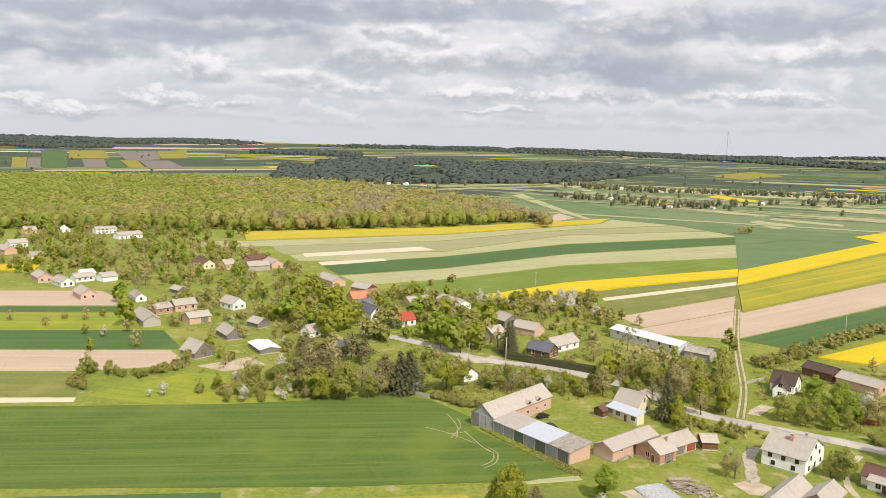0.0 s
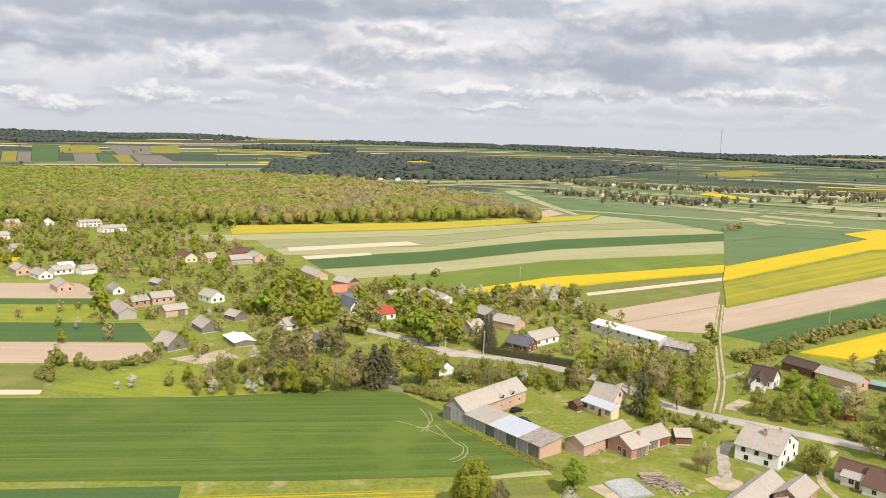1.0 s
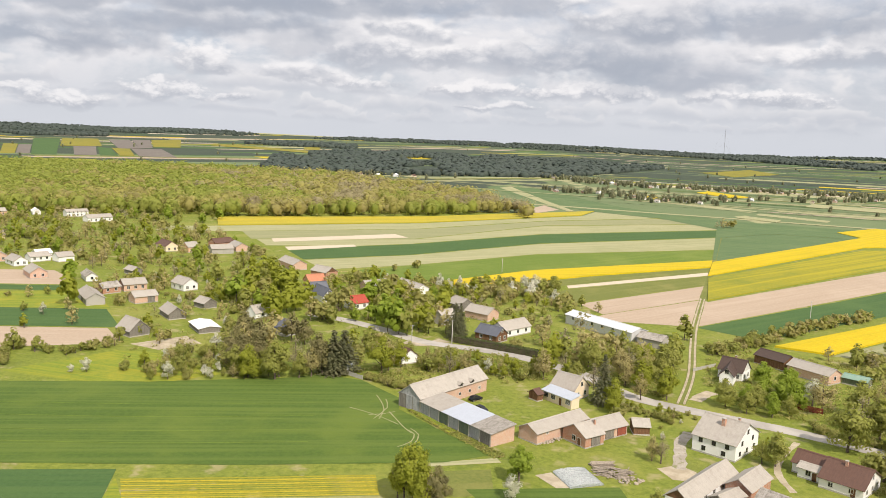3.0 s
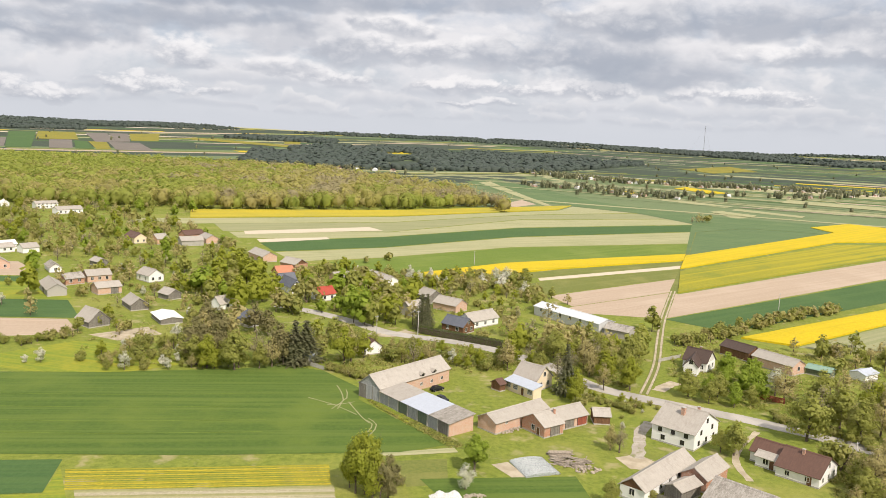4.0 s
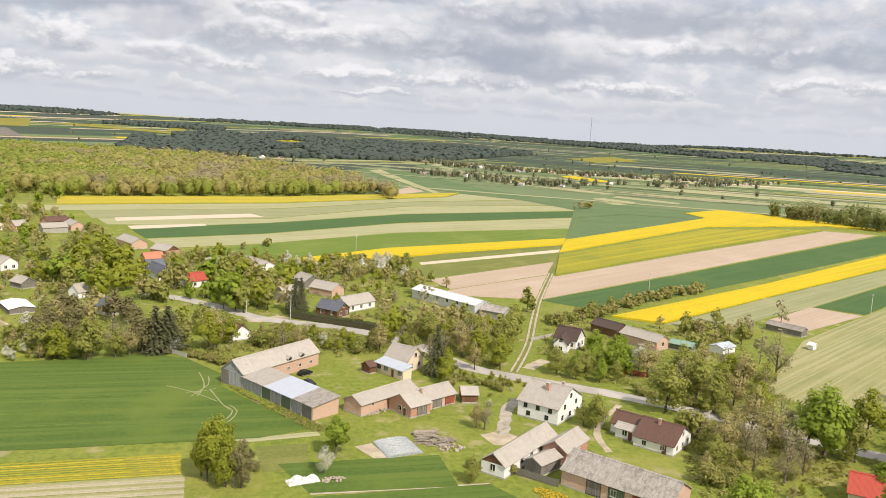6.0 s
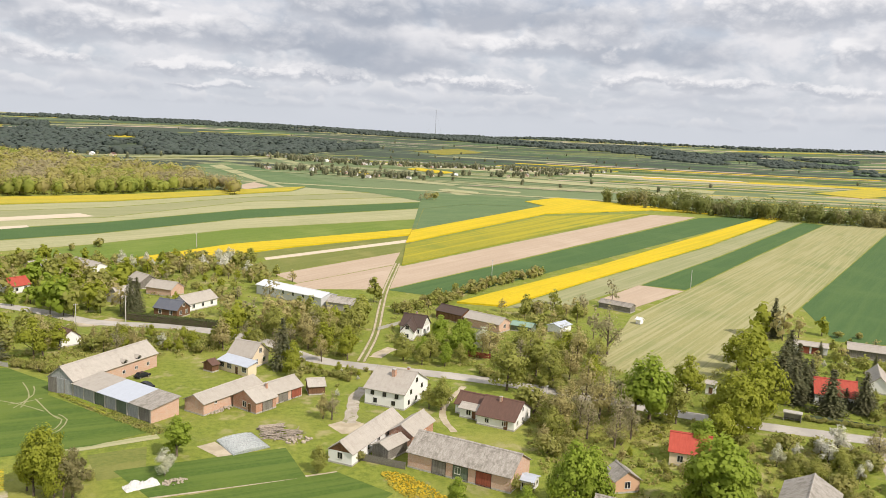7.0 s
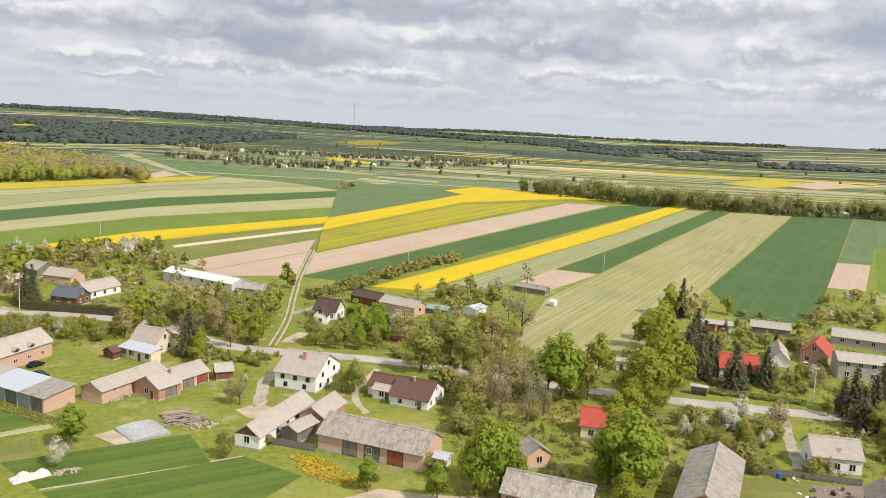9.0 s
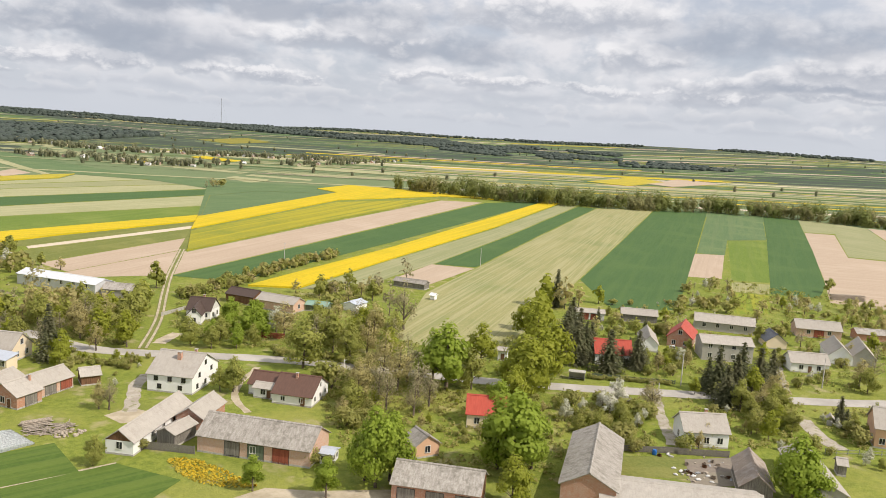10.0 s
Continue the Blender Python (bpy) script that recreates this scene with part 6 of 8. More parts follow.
# roads
way("road", ASPHALT, "worn pale asphalt village road", [(305.5, 68.5), (256.4, 95.9), (235, 110.2), (210.6, 128.9), (188.5, 145.8), (174.1, 158.1), (154.5, 178.8), (132.5, 200.6), (95, 228.3), (83.3, 252.4), (61, 275.4), (33.6, 289), (17.3, 307), (1.5, 321.3), (-12.9, 330.6)], 6.0, 0.06, "road")
way("dirt_track", EARTH, "sandy wheel rut of the dirt track", [(106.9, 224), (120.5, 252.9), (134.4, 288.9), (148.9, 325.5), (176.5, 388.8)], 0.72, 0.09, "track")
way("dirt_track", MEADOW, "grassy wheel rut of the field track", [(176.5, 388.8), (213.9, 472.7), (271.4, 607.1), (330.6, 740.9)], 0.8, 0.1, "track")
way("dirt_track", EARTH, "sandy wheel rut of the dirt track", [(105.3, 224.8), (118.9, 253.5), (132.8, 289.5), (147.3, 326.1), (174.9, 389.4)], 0.72, 0.09, "track")
way("dirt_track", MEADOW, "grassy wheel rut of the field track", [(174.9, 389.4), (212.3, 473.3), (269.8, 607.7), (329, 741.5)], 0.8, 0.1, "track")
way("track_verge", MEADOW, "dry worn grass under the wheel ruts", [(106.1, 224.4), (119.7, 253.2), (133.6, 289.2), (148.1, 325.8), (175.7, 389.1)], 3.0, 0.07, "track")
way("track_verge", MEADOW, "grassy dirt track verge", [(175.7, 389.1), (213.1, 473), (270.6, 607.4), (329.8, 741.2)], 3.4, 0.07, "track")
way("driveway", EARTH, "pale gravel driveway to a house", [(111.6, 227.5), (115.9, 232.4), (120.2, 236.2)], 4.0, 0.05, "driveway")
way("driveway", GRAVEL, "gravel driveway between gardens", [(239.5, 113.9), (252.2, 123.1), (270, 134.8)], 3.0, 0.05, "driveway")
way("driveway", GRAVEL, "two-rut driveway along a white house", [(205.9, 130.7), (193.1, 118.8), (180.4, 106.1)], 2.6, 0.05, "driveway")
way("driveway", GRAVEL, "grey gravel driveway", [(223.5, 100.9), (215.8, 92.7), (211.8, 85.6)], 4.0, 0.05, "driveway")
way("driveway", EARTH, "curved gravel driveway round a house", [(126.5, 195.3), (116.7, 184.4), (111.8, 175.2), (110.5, 165.4)], 1.6, 0.05, "driveway")
way("driveway", EARTH, "pale gravel yard road", [(40.5, 292.5), (33.3, 285.8), (26.1, 288.8)], 5.0, 0.05, "driveway")

# patchwork on the far slope; its dulled rape and fallow carry painted cloud shade
area("pale_field", TAN, "distant pale fields along the skyline", [(-800, 4120), (-160, 4200), (-150, 4310), (-830, 4240)], 0.6, 10)
area("rapeseed_field", FAR_RAPE_SHADED, "distant yellow rapeseed field", [(-896.5, 2238.6), (-815.2, 2320.4), (-1044.4, 2918.6), (-1123.4, 2807.3)], 0.6, 45.2)
area("rapeseed_field", FAR_RAPE_SHADED, "distant yellow rapeseed field", [(-702.6, 2419.6), (-638.3, 2470.4), (-818.3, 3151.4), (-891.8, 3023.1)], 0.6, 38.3)
area("rapeseed_field", FAR_RAPE_SHADED, "distant yellow rapeseed field", [(-820.1, 1748.1), (-798.3, 1767), (-1002.6, 2228.2), (-1029.3, 2202.8)], 0.6, 40.9)
area("soil_field", FAR_FALLOW_SHADED, "distant bare mauve soil field darkened as under cloud", [(-732.8, 2213.2), (-698.6, 2282.9), (-950.4, 2963.2), (-1003.7, 2903.2)], 0.6, 63.9)
area("soil_field", FAR_FALLOW_SHADED, "distant bare mauve soil field darkened as under cloud", [(-796.3, 1767.8), (-774.1, 1782.1), (-964.7, 2223.1), (-988.3, 2199.6)], 0.6, 32.8)
area("soil_field", FAR_FALLOW_SHADED, "distant bare mauve soil field darkened as under cloud", [(-693.3, 1815), (-654, 1842.3), (-815.6, 2273.5), (-859.2, 2231.7)], 0.6, 34.8)
area("rapeseed_field", FAR_RAPE_SHADED, "distant yellow rapeseed field", [(-612.8, 1869.1), (-586.4, 1890.1), (-710.6, 2233), (-759.2, 2233.9)], 0.6, 38.5)
area("soil_field", FAR_FALLOW_SHADED, "distant bare mauve soil field darkened as under cloud", [(-571.2, 1873.8), (-493.7, 1899.9), (-640.9, 2287.3), (-706.5, 2234.3)], 0.6, 18.6)
area("wheat_field", WHEAT, "distant dark green wheat field", [(-763.1, 1765), (-723, 1794.8), (-1108.9, 2757.1), (-1163.2, 2682.4)], 0.6, 36.6)
area("wheat_field", WHEAT, "distant dark green wheat field", [(-648.4, 1844.3), (-617.4, 1867.6), (-760.7, 2229.2), (-798.1, 2241.5)], 0.6, 36.9)
area("rapeseed_field", FAR_RAPE_SHADED, "distant thin yellow rapeseed strip", [(-610.7, 2748.8), (-201.9, 2399.2), (-213.5, 2534.8), (-650, 2953.2)], 0.6, -40.5)
area("rapeseed_field", FAR_RAPE_SHADED, "distant yellow rapeseed field", [(-292, 2655.9), (-242.3, 2677), (-271.6, 3044.1), (-328.7, 3026.3)], 0.6, 23.0)
area("soil_field", FAR_FALLOW_SHADED, "distant bare mauve soil field darkened as under cloud", [(-698.6, 2282.9), (-681.8, 2342.3), (-895.6, 3022), (-946.1, 2968.7)], 0.6, 74.2)
area("rapeseed_field", FAR_RAPE_SHADED, "distant yellow rapeseed field", [(859, 2194.4), (871.6, 1998.7), (1108, 2246.5), (1159.9, 2558.3)], 0.6, -86.3)
area("rapeseed_field", RAPE_DULL, "distant yellow rapeseed field", [(1058, 932.1), (1057.6, 846.8), (1280.9, 938.4), (1329.6, 1058.2)], 0.6, -90.3)
area("soil_field", SOIL, "distant pale soil field", [(1171.3, 903.6), (1161.7, 837), (1425.1, 913.8), (1418.8, 1014.6)], 0.6, -98.2)
area("soil_strip", TAN, "distant pale soil strip", [(591.2, 1090.9), (822.4, 895), (873.3, 946.3), (633.5, 1154.7)], 0.6, -40.3)
area("soil_strip", TAN, "distant pale soil strip", [(400.2, 874.4), (425.9, 833.5), (444.3, 860.9), (419.6, 904.3)], 0.6, -57.9)
area("soil_strip", TAN, "distant pale soil strip", [(184.3, 1285.4), (211.7, 883.9), (220.2, 892.5), (207.8, 1318.4)], 0.058, -86.1)
area("soil_strip", TAN, "distant pale soil strip", [(335, 1535.1), (355.3, 1157.4), (372.9, 1172.9), (356, 1579.7)], 0.062, -86.9)
area("rapeseed_strip", RAPE, "distant yellow rapeseed strip", [(369.2, 1203.5), (392, 1115.9), (412.6, 1151.2), (390.2, 1243.2)], 0.6, -75.4)
area("soil_strip", TAN, "distant pale soil strip", [(405.9, 895.6), (397.3, 814.1), (420.2, 829.5), (428.3, 915.3)], 0.07, -96.0)
area("soil_strip", TAN, "distant pale soil strip", [(443.6, 925.9), (493.7, 854.5), (510, 877.4), (463, 952.2)], 0.054, -54.9)
area("rapeseed_strip", RAPE, "distant yellow rapeseed strip", [(526.4, 1335.4), (544.7, 1219.2), (588.4, 1265.4), (567.4, 1388.1)], 0.6, -81.1)
area("soil_strip", TAN, "distant pale soil strip", [(375.7, 1091.8), (451.3, 957.7), (475.5, 986.2), (400.6, 1117.1)], 0.062, -60.6)
area("soil_strip", TAN, "distant pale soil strip", [(526.7, 978.2), (579.3, 910.5), (604.7, 951.4), (555.2, 1017.6)], 0.054, -52.2)
area("soil_plot", SOIL, "bare pale soil at the wood end", [(167.7, 855.4), (174.2, 856.7), (205, 903.3), (198.3, 961.8), (177.8, 919.1)], 0.058, 11.3)

# farms south of the road
building("house", "white rendered two-storey house with grey sheet roof", 105.3, 190.5, -45.8, 10.9, 13.9, 4.2, 7.9, WALL_WHITE, ROOF_GREY, windows="front:2:0.9 front:3:2.75 right:3:0.9 right:2:3.3 right:1:5.5 left:2:1.2", chimneys=[(0.2, -2.3, 0.9), (2.8, 0.6, 0.6)], trim=TRIM_DARK, win=(0.85, 0.95))
building("long_shed", "long white shed with grey sheet roof and boarded gable", 89.1, 163.7, 44.2, 23.1, 5.5, 2.8, 4.8, WALL_WHITE, ROOF_GREY, "shed", windows="front:5:1.2 left:1:1.2", gable=PLANKS_BROWN)
building("brick_barn", "long pale brick barn with worn grey sheet roof", 104.7, 145.0, -49.8, 22.6, 10.0, 3.4, 6.2, BRICK_PALE, ROOF_WORN, "barn", windows="front:1:1.3", doors="front:-4.2:gate front:0.6:greengate front:5.6:redgate", group="barns")
building("glazed_lean_to", "small glazed lean-to with zinc roof at a barn end", 113.1, 134.5, -49.8, 2.4, 3.6, 2.0, 2.45, TRIM, ROOF_BLUE, "lean-to", windows="front:2:0.7 right:2:0.7", win=(0.8, 0.9), socle=False, over=0.2)
building("brick_outhouse", "small brick outhouse with grey sheet gable roof", 99.8, 164.8, 43.5, 10.9, 5.6, 3.0, 4.8, BRICK, ROOF_GREY, "shed", doors="front:1:door left:0:door", group="barns")
building("board_shed", "weathered board shed with grey sheet roof", 92.2, 157.6, 34.4, 6.9, 4.0, 2.7, 3.6, PLANKS, ROOF_GREY, "shed", group="barns")
building("house", "white house with a deep brown metal roof", 125.0, 168.9, -48.9, 9.4, 11.0, 2.5, 5.5, WALL_WHITE, ROOF_BROWN, windows="front:2:0.9 right:3:0.9 right:1:3.4", doors="front:2.6:door", chimneys=[(-0.6, -1.0)], win=(0.9, 1.0))
building("house_wing", "low white range of the house with brown metal roof", 121.0, 176.2, -48.9, 8.2, 6.6, 2.6, 4.7, WALL_WHITE, ROOF_BROWN, windows="front:2:1.0 left:1:1.0")
building("porch", "white porch with pale sheet roof", 118.6, 173.6, -49.8, 4.7, 3.6, 2.5, 3.2, WALL_WHITE, ROOF_GREY, "porch", windows="front:1:1.0", doors="front:1.4:door")
building("house", "cream rendered house with grey sheet roof", 74.4, 230.1, -45.0, 8.1, 8.0, 3.4, 6.6, WALL_CREAM, ROOF_GREY, windows="front:3:1.0 right:2:1.0 right:1:3.9", doors="right:-2.6:door")
building("brick_shed", "long brick shed with grey sheet roof", 63.7, 199.0, 37.7, 19.6, 6.2, 3.0, 4.5, BRICK_PALE, ROOF_GREY, "shed", windows="front:3:2.1", win=(0.7, 0.6), group="barns")
building("brick_outbuilding", "red brick outbuilding with grey sheet roof and boarded doors", 70.1, 193.7, 32.0, 6.4, 8.0, 2.9, 5.0, BRICK, ROOF_GREY, "shed", windows="left:1:1.0", doors="front:0.4:gate left:1.8:door", chimneys=[(2.6, -1.2, 0.45)], group="barns")
building("brick_shed", "brick shed with grey sheet roof and red boarded gate", 76.7, 198.9, 32.0, 10.4, 6.4, 2.8, 4.8, BRICK_PALE, ROOF_GREY, "shed", doors="front:3.2:redgate front:-1.2:gate", group="barns")
building("garden_hut", "small brown board hut with grey roof", 86.8, 201.1, -4.9, 4.1, 5.0, 2.4, 3.6, PLANKS_BROWN, ROOF_GREY, "hut")
building("garden_hut", "dark brown board hut beside the cream house", 63.6, 225.8, 35.9, 2.2, 3.5, 2.2, 3.2, PLANKS_BROWN, ROOF_BROWN, "hut")
building("cottage", "white cottage with brown roof behind bushes", 26.2, 262.2, -59.0, 5.1, 6.0, 2.6, 4.8, WALL_WHITE, ROOF_BROWN, windows="front:2:0.9")
building("brick_barn", "brick barn with mossy grey sheet roof", 121.7, 111.4, -48.5, 15.0, 8.5, 3.6, 6.0, BRICK, ROOF_WORN, "barn", doors="front:-5:gate front:0:gate front:5:gate", group="barns")
building("cottage", "small peach cottage with worn grey roof", 130.8, 129.2, 82.0, 5.0, 5.2, 2.7, 4.4, WALL_PEACH, ROOF_WORN, windows="front:1:1.0 left:1:1.0")
building("house", "house with bright red metal roof among trees", 153.3, 136.1, -40.7, 8.2, 8.0, 3.2, 6.0, WALL_CREAM, ROOF_RED, windows="front:2:1.0")
building("barn", "brick barn with mossy grey sheet roof", 150.6, 102.3, 37.8, 25.6, 9.4, 4.5, 7.0, BRICK, ROOF_WORN, "barn", group="barns")
building("low_barn", "long low barn with pale grey sheet roof", 154.3, 86.0, -45.9, 27.0, 10.0, 3.4, 4.8, BRICK, ROOF_GREY, "barn", group="barns")
building("house", "small white house with grey sheet roof", 188.0, 104.9, -37.4, 9.5, 8.0, 3.5, 6.2, WALL_WHITE, ROOF_GREY, windows="front:3:1.0 left:1:1.0", chimneys=[(1, 0.8)], doors="front:-2:door")
building("old_barn", "leaning weathered board barn with rusty roof", 175.6, 85.1, 38.3, 13.6, 5.6, 2.9, 5.2, PLANKS, ROOF_RUST, "barn", group="barns")
building("shed", "long narrow shed with grey sheet roof", 187.1, 79.6, 43.6, 20.5, 6.5, 3.0, 4.6, WALL_GREY, ROOF_GREY, "shed")
building("house", "peach brick house with grey roof", 225.7, 83.0, -55.3, 5.7, 9.0, 4.6, 8.0, WALL_PEACH, ROOF_GREY, windows="front:2:1.0 left:2:1.0")
building("board_hut", "small grey board hut", 198.6, 79.5, -52.6, 1.6, 3.0, 2.4, 3.2, PLANKS, ROOF_GREY, "hut")

# houses north of the road
building("house", "white house with grey sheet roof and two windows", 268.0, 124.0, -43.0, 10.8, 6.9, 3.0, 5.2, WALL_WHITE, ROOF_GREY, windows="front:2:1.0 right:1:1.0", doors="front:0:door")
building("house", "grey two-storey house with flat grey roof", 256.4, 144.2, -43.0, 15.0, 9.5, 5.2, 6.7, WALL_GREY, ROOF_GREY, windows="front:4:1.0 front:4:3.9 right:2:3.9 right:2:1.0")
building("brick_house", "orange brick house with bright red roof", 258.7, 161.0, 29.0, 13.1, 7.7, 3.4, 6.7, BRICK, ROOF_RED, windows="right:2:1.0 right:1:4.4 front:2:1.0 left:2:1.0 left:1:4.4")
building("house", "low house with bright red roof behind spruces", 219.4, 157.1, -40.6, 10.3, 9.0, 3.4, 6.5, WALL_WHITE, ROOF_RED, windows="front:4:1.0")
building("long_barn", "long grey barn with cement sheet roof", 290.7, 166.6, -52.1, 20.0, 7.7, 3.2, 5.2, WALL_GREY, ROOF_GREY, "barn", windows="front:4:1.4", group="barns")
building("shed", "grey board shed with sheet roof", 271.7, 189.2, -46.1, 12.6, 6.0, 2.9, 4.4, PLANKS, ROOF_GREY, "shed", group="barns")
building("shed", "white shed with brown doors and grey roof", 257.0, 199.6, -46.0, 10.4, 5.2, 2.7, 3.5, WALL_WHITE, ROOF_GREY, "shed", doors="front:-2:redgate front:2:redgate", group="barns")
building("brick_barn", "brick barn with wide grey sheet roof", 316.2, 146.2, -47.1, 15.0, 7.7, 3.2, 5.5, BRICK_PALE, ROOF_GREY, "barn", windows="front:2:1.4", doors="front:0:redgate", group="barns")
building("shed", "long low shed with worn roof", 331.3, 132.2, -43.9, 15.0, 6.0, 2.7, 3.9, BRICK, ROOF_WORN, "shed", group="barns")
building("house", "white house with steep grey sheet roof", 290.2, 126.0, 35.8, 15.0, 6.9, 2.9, 5.9, WALL_WHITE, ROOF_GREY, windows="left:1:1.0 right:2:1.0")
building("house", "steep grey gabled house", 294.7, 120.7, 33.0, 15.0, 6.9, 2.9, 6.3, WALL_GREY, ROOF_GREY, windows="left:1:1.0 right:2:1.0")
building("cottage", "small cream cottage with dark grey roof", 286.2, 145.3, 47.0, 8.6, 6.5, 2.5, 4.9, WALL_CREAM, ROOF_DARK, windows="right:1:1.0")
building("cottage", "white gabled cottage with grey roof", 245.0, 164.0, 42.0, 15.0, 5.2, 2.5, 5.0, WALL_WHITE, ROOF_GREY, windows="right:1:1.0")
building("kiosk", "small white roadside hut with flat roof", 191.2, 172.8, -45.8, 2.7, 3.5, 3.0, 3.4, WALL_WHITE, ROOF_GREY, "hut", doors="front:0:door")
building("house", "white house with dark brown roof and dormer", 133.9, 252.8, -43.0, 7.8, 7.7, 3.2, 6.4, WALL_WHITE, ROOF_UMBER, windows="front:3:1.0 right:2:1.0", chimneys=[(0, 0.8)], gable=TRIM)
building("dormer_wing", "white dormer wing with brown roof", 130.2, 248.4, 59.6, 10.4, 4.3, 3.2, 5.5, WALL_WHITE, ROOF_UMBER, windows="left:1:1.0 right:1:1.0 left:1:3.8 right:1:3.8")
building("barn", "open board barn with brown roof", 155.0, 268.1, -60.7, 11.6, 6.9, 3.2, 4.9, PLANKS_BROWN, ROOF_UMBER, "barn", group="barns")
building("barn", "brick barn with pale sheet roof", 161.5, 254.0, -61.0, 15.0, 6.9, 3.2, 4.9, BRICK_PALE, ROOF_GREY, "barn", windows="right:1:1.4", group="barns")
building("green_shed", "shed with green sheet roof", 172.8, 247.8, -46.9, 7.5, 5.2, 2.2, 3.0, PLANKS_GREEN, ROOF_GREEN, "shed")
building("garage", "white garage with blue-grey sheet roof", 185.4, 244.3, 29.0, 7.5, 5.2, 2.4, 3.2, WALL_WHITE, ROOF_BLUE, "garage")
building("shed", "dark board shed by the sandy plot", 228.3, 270.8, -61.0, 13.9, 4.7, 2.4, 3.4, PLANKS, ROOF_WORN, "shed")
building("hen_house", "small white hut at the field edge", 222.2, 247.4, -65.4, 1.9, 2.2, 1.9, 2.4, WALL_WHITE, ROOF_WHITE, "hut")

# centre of the village
building("long_warehouse", "long pale warehouse with light grey sheet roof", 106.2, 313.2, -57.9, 35.8, 8.6, 3.9, 5.2, WALL_PALE, ROOF_PALE, "warehouse", windows="front:6:2.4", doors="left:0:gate", group="barns")
building("shed", "grey shed beside the warehouse", 119.6, 292.8, -43.0, 10.0, 6.9, 3.0, 4.5, WALL_GREY, ROOF_WORN, "shed", group="barns")
building("house", "red-brown board house with dark metal roof", 58.4, 295.1, -43.0, 9.9, 6.9, 2.9, 5.4, PLANKS_BROWN, ROOF_DARK, windows="front:2:1.0 right:2:1.0 right:1:3.6")
building("house", "long white house with grey roof", 67.3, 305.6, 40.4, 15.0, 7.3, 2.9, 5.4, WALL_WHITE, ROOF_GREY, windows="front:3:1.0 right:1:1.0")
building("barn", "grey barn roof among trees", 50.8, 348.2, -61.0, 9.8, 7.7, 3.0, 5.4, PLANKS, ROOF_GREY, "barn", group="barns")
building("barn", "brick barn with grey sheet roof", 58.5, 331.6, -43.0, 11.9, 7.7, 3.0, 5.2, BRICK_PALE, ROOF_GREY, "barn", group="barns")
building("house", "grey-roofed house behind trees", 42.3, 321.3, 42.2, 7.7, 6.9, 2.9, 5.4, WALL_GREY, ROOF_GREY, windows="front:2:1.0")
building("long_shed", "long shed with grey roof and white end", 29.9, 387.0, -59.7, 20.0, 7.3, 3.0, 4.9, WALL_WHITE, ROOF_GREY, "shed", windows="front:3:1.2", group="barns")
building("brick_barn", "brick barn with grey sheet roof", 11.8, 387.2, 29.0, 12.0, 7.7, 3.0, 5.0, BRICK_PALE, ROOF_GREY, "barn", windows="front:3:1.4", group="barns")
building("house", "white house with bright red roof", 5.1, 345.0, 38.3, 7.8, 7.3, 3.0, 5.5, WALL_WHITE, ROOF_RED, windows="front:2:1.0 left:1:1.0")
building("house", "white house with dark grey metal roof", -13.7, 368.7, 29.0, 7.5, 7.7, 3.2, 6.7, WALL_WHITE, ROOF_DARK, windows="front:2:1.0 right:2:1.0 right:1:4.4")
building("house_wing", "white gabled wing with dark metal roof", -10.9, 360.9, -61.0, 15.0, 5.6, 3.2, 6.2, WALL_WHITE, ROOF_DARK, windows="left:2:1.0 right:2:1.0 left:1:4.2 right:1:4.2")
building("house", "house with orange tile roof", -17.8, 392.5, 29.0, 8.6, 7.7, 3.2, 6.0, WALL_PEACH, ROOF_ORANGE, windows="front:3:1.0")
building("long_barn", "long brick barn with grey sheet roof", -35.7, 447.2, -58.7, 20.0, 8.2, 3.2, 5.4, BRICK_PALE, ROOF_GREY, "barn", group="barns")
building("barn", "brick barn with grey roof and boarded gable", -15.8, 421.1, -43.0, 11.8, 8.2, 3.2, 5.5, BRICK, ROOF_GREY, "barn", gable=PLANKS_BROWN, group="barns")
building("cottage", "pale cottage in a garden", -32.9, 322.8, 47.0, 7.5, 6.0, 2.5, 5.0, WALL_WHITE, ROOF_GREY, windows="front:1:1.0")
building("house", "dark timber house behind spruces", -18.3, 296.3, -43.0, 7.5, 6.9, 2.7, 5.5, WALL_GREY, ROOF_DARK, windows="front:2:1.0 right:2:1.0")
building("shed", "low shed with a bright white sheet roof", -48.9, 300.0, -61.0, 13.5, 7.7, 1.9, 2.6, PLANKS, ROOF_WHITE, "shed")
building("hut", "dark board hut with grey sheet roof", -57.8, 338.6, -43.0, 7.5, 6.0, 2.4, 4.2, PLANKS, ROOF_GREY, "hut")
building("barn", "board barn with grey roof and pale gable", -66.2, 319.8, -58.0, 12.3, 6.5, 2.4, 4.7, PLANKS, ROOF_GREY, "barn", group="barns")
building("house", "white house with grey roof", -76.4, 376.5, -44.8, 10.8, 7.3, 3.2, 5.7, WALL_WHITE, ROOF_GREY, windows="front:2:1.0 right:2:1.0")
building("brick_barn", "brick barn with grey roof", -98.4, 371.8, 34.8, 10.3, 7.7, 3.2, 5.2, BRICK_PALE, ROOF_GREY, "barn", windows="front:3:1.2", group="barns")
building("brick_barn", "low brick barn with worn roof", -106.7, 363.7, 47.0, 8.4, 6.9, 2.9, 4.7, BRICK, ROOF_WORN, "barn", windows="front:2:1.2", group="barns")
building("barn", "brick barn with grey sheet roof", -85.8, 346.3, 38.3, 9.9, 7.3, 3.0, 4.7, BRICK_PALE, ROOF_GREY, "barn", doors="front:2:gate", group="barns")
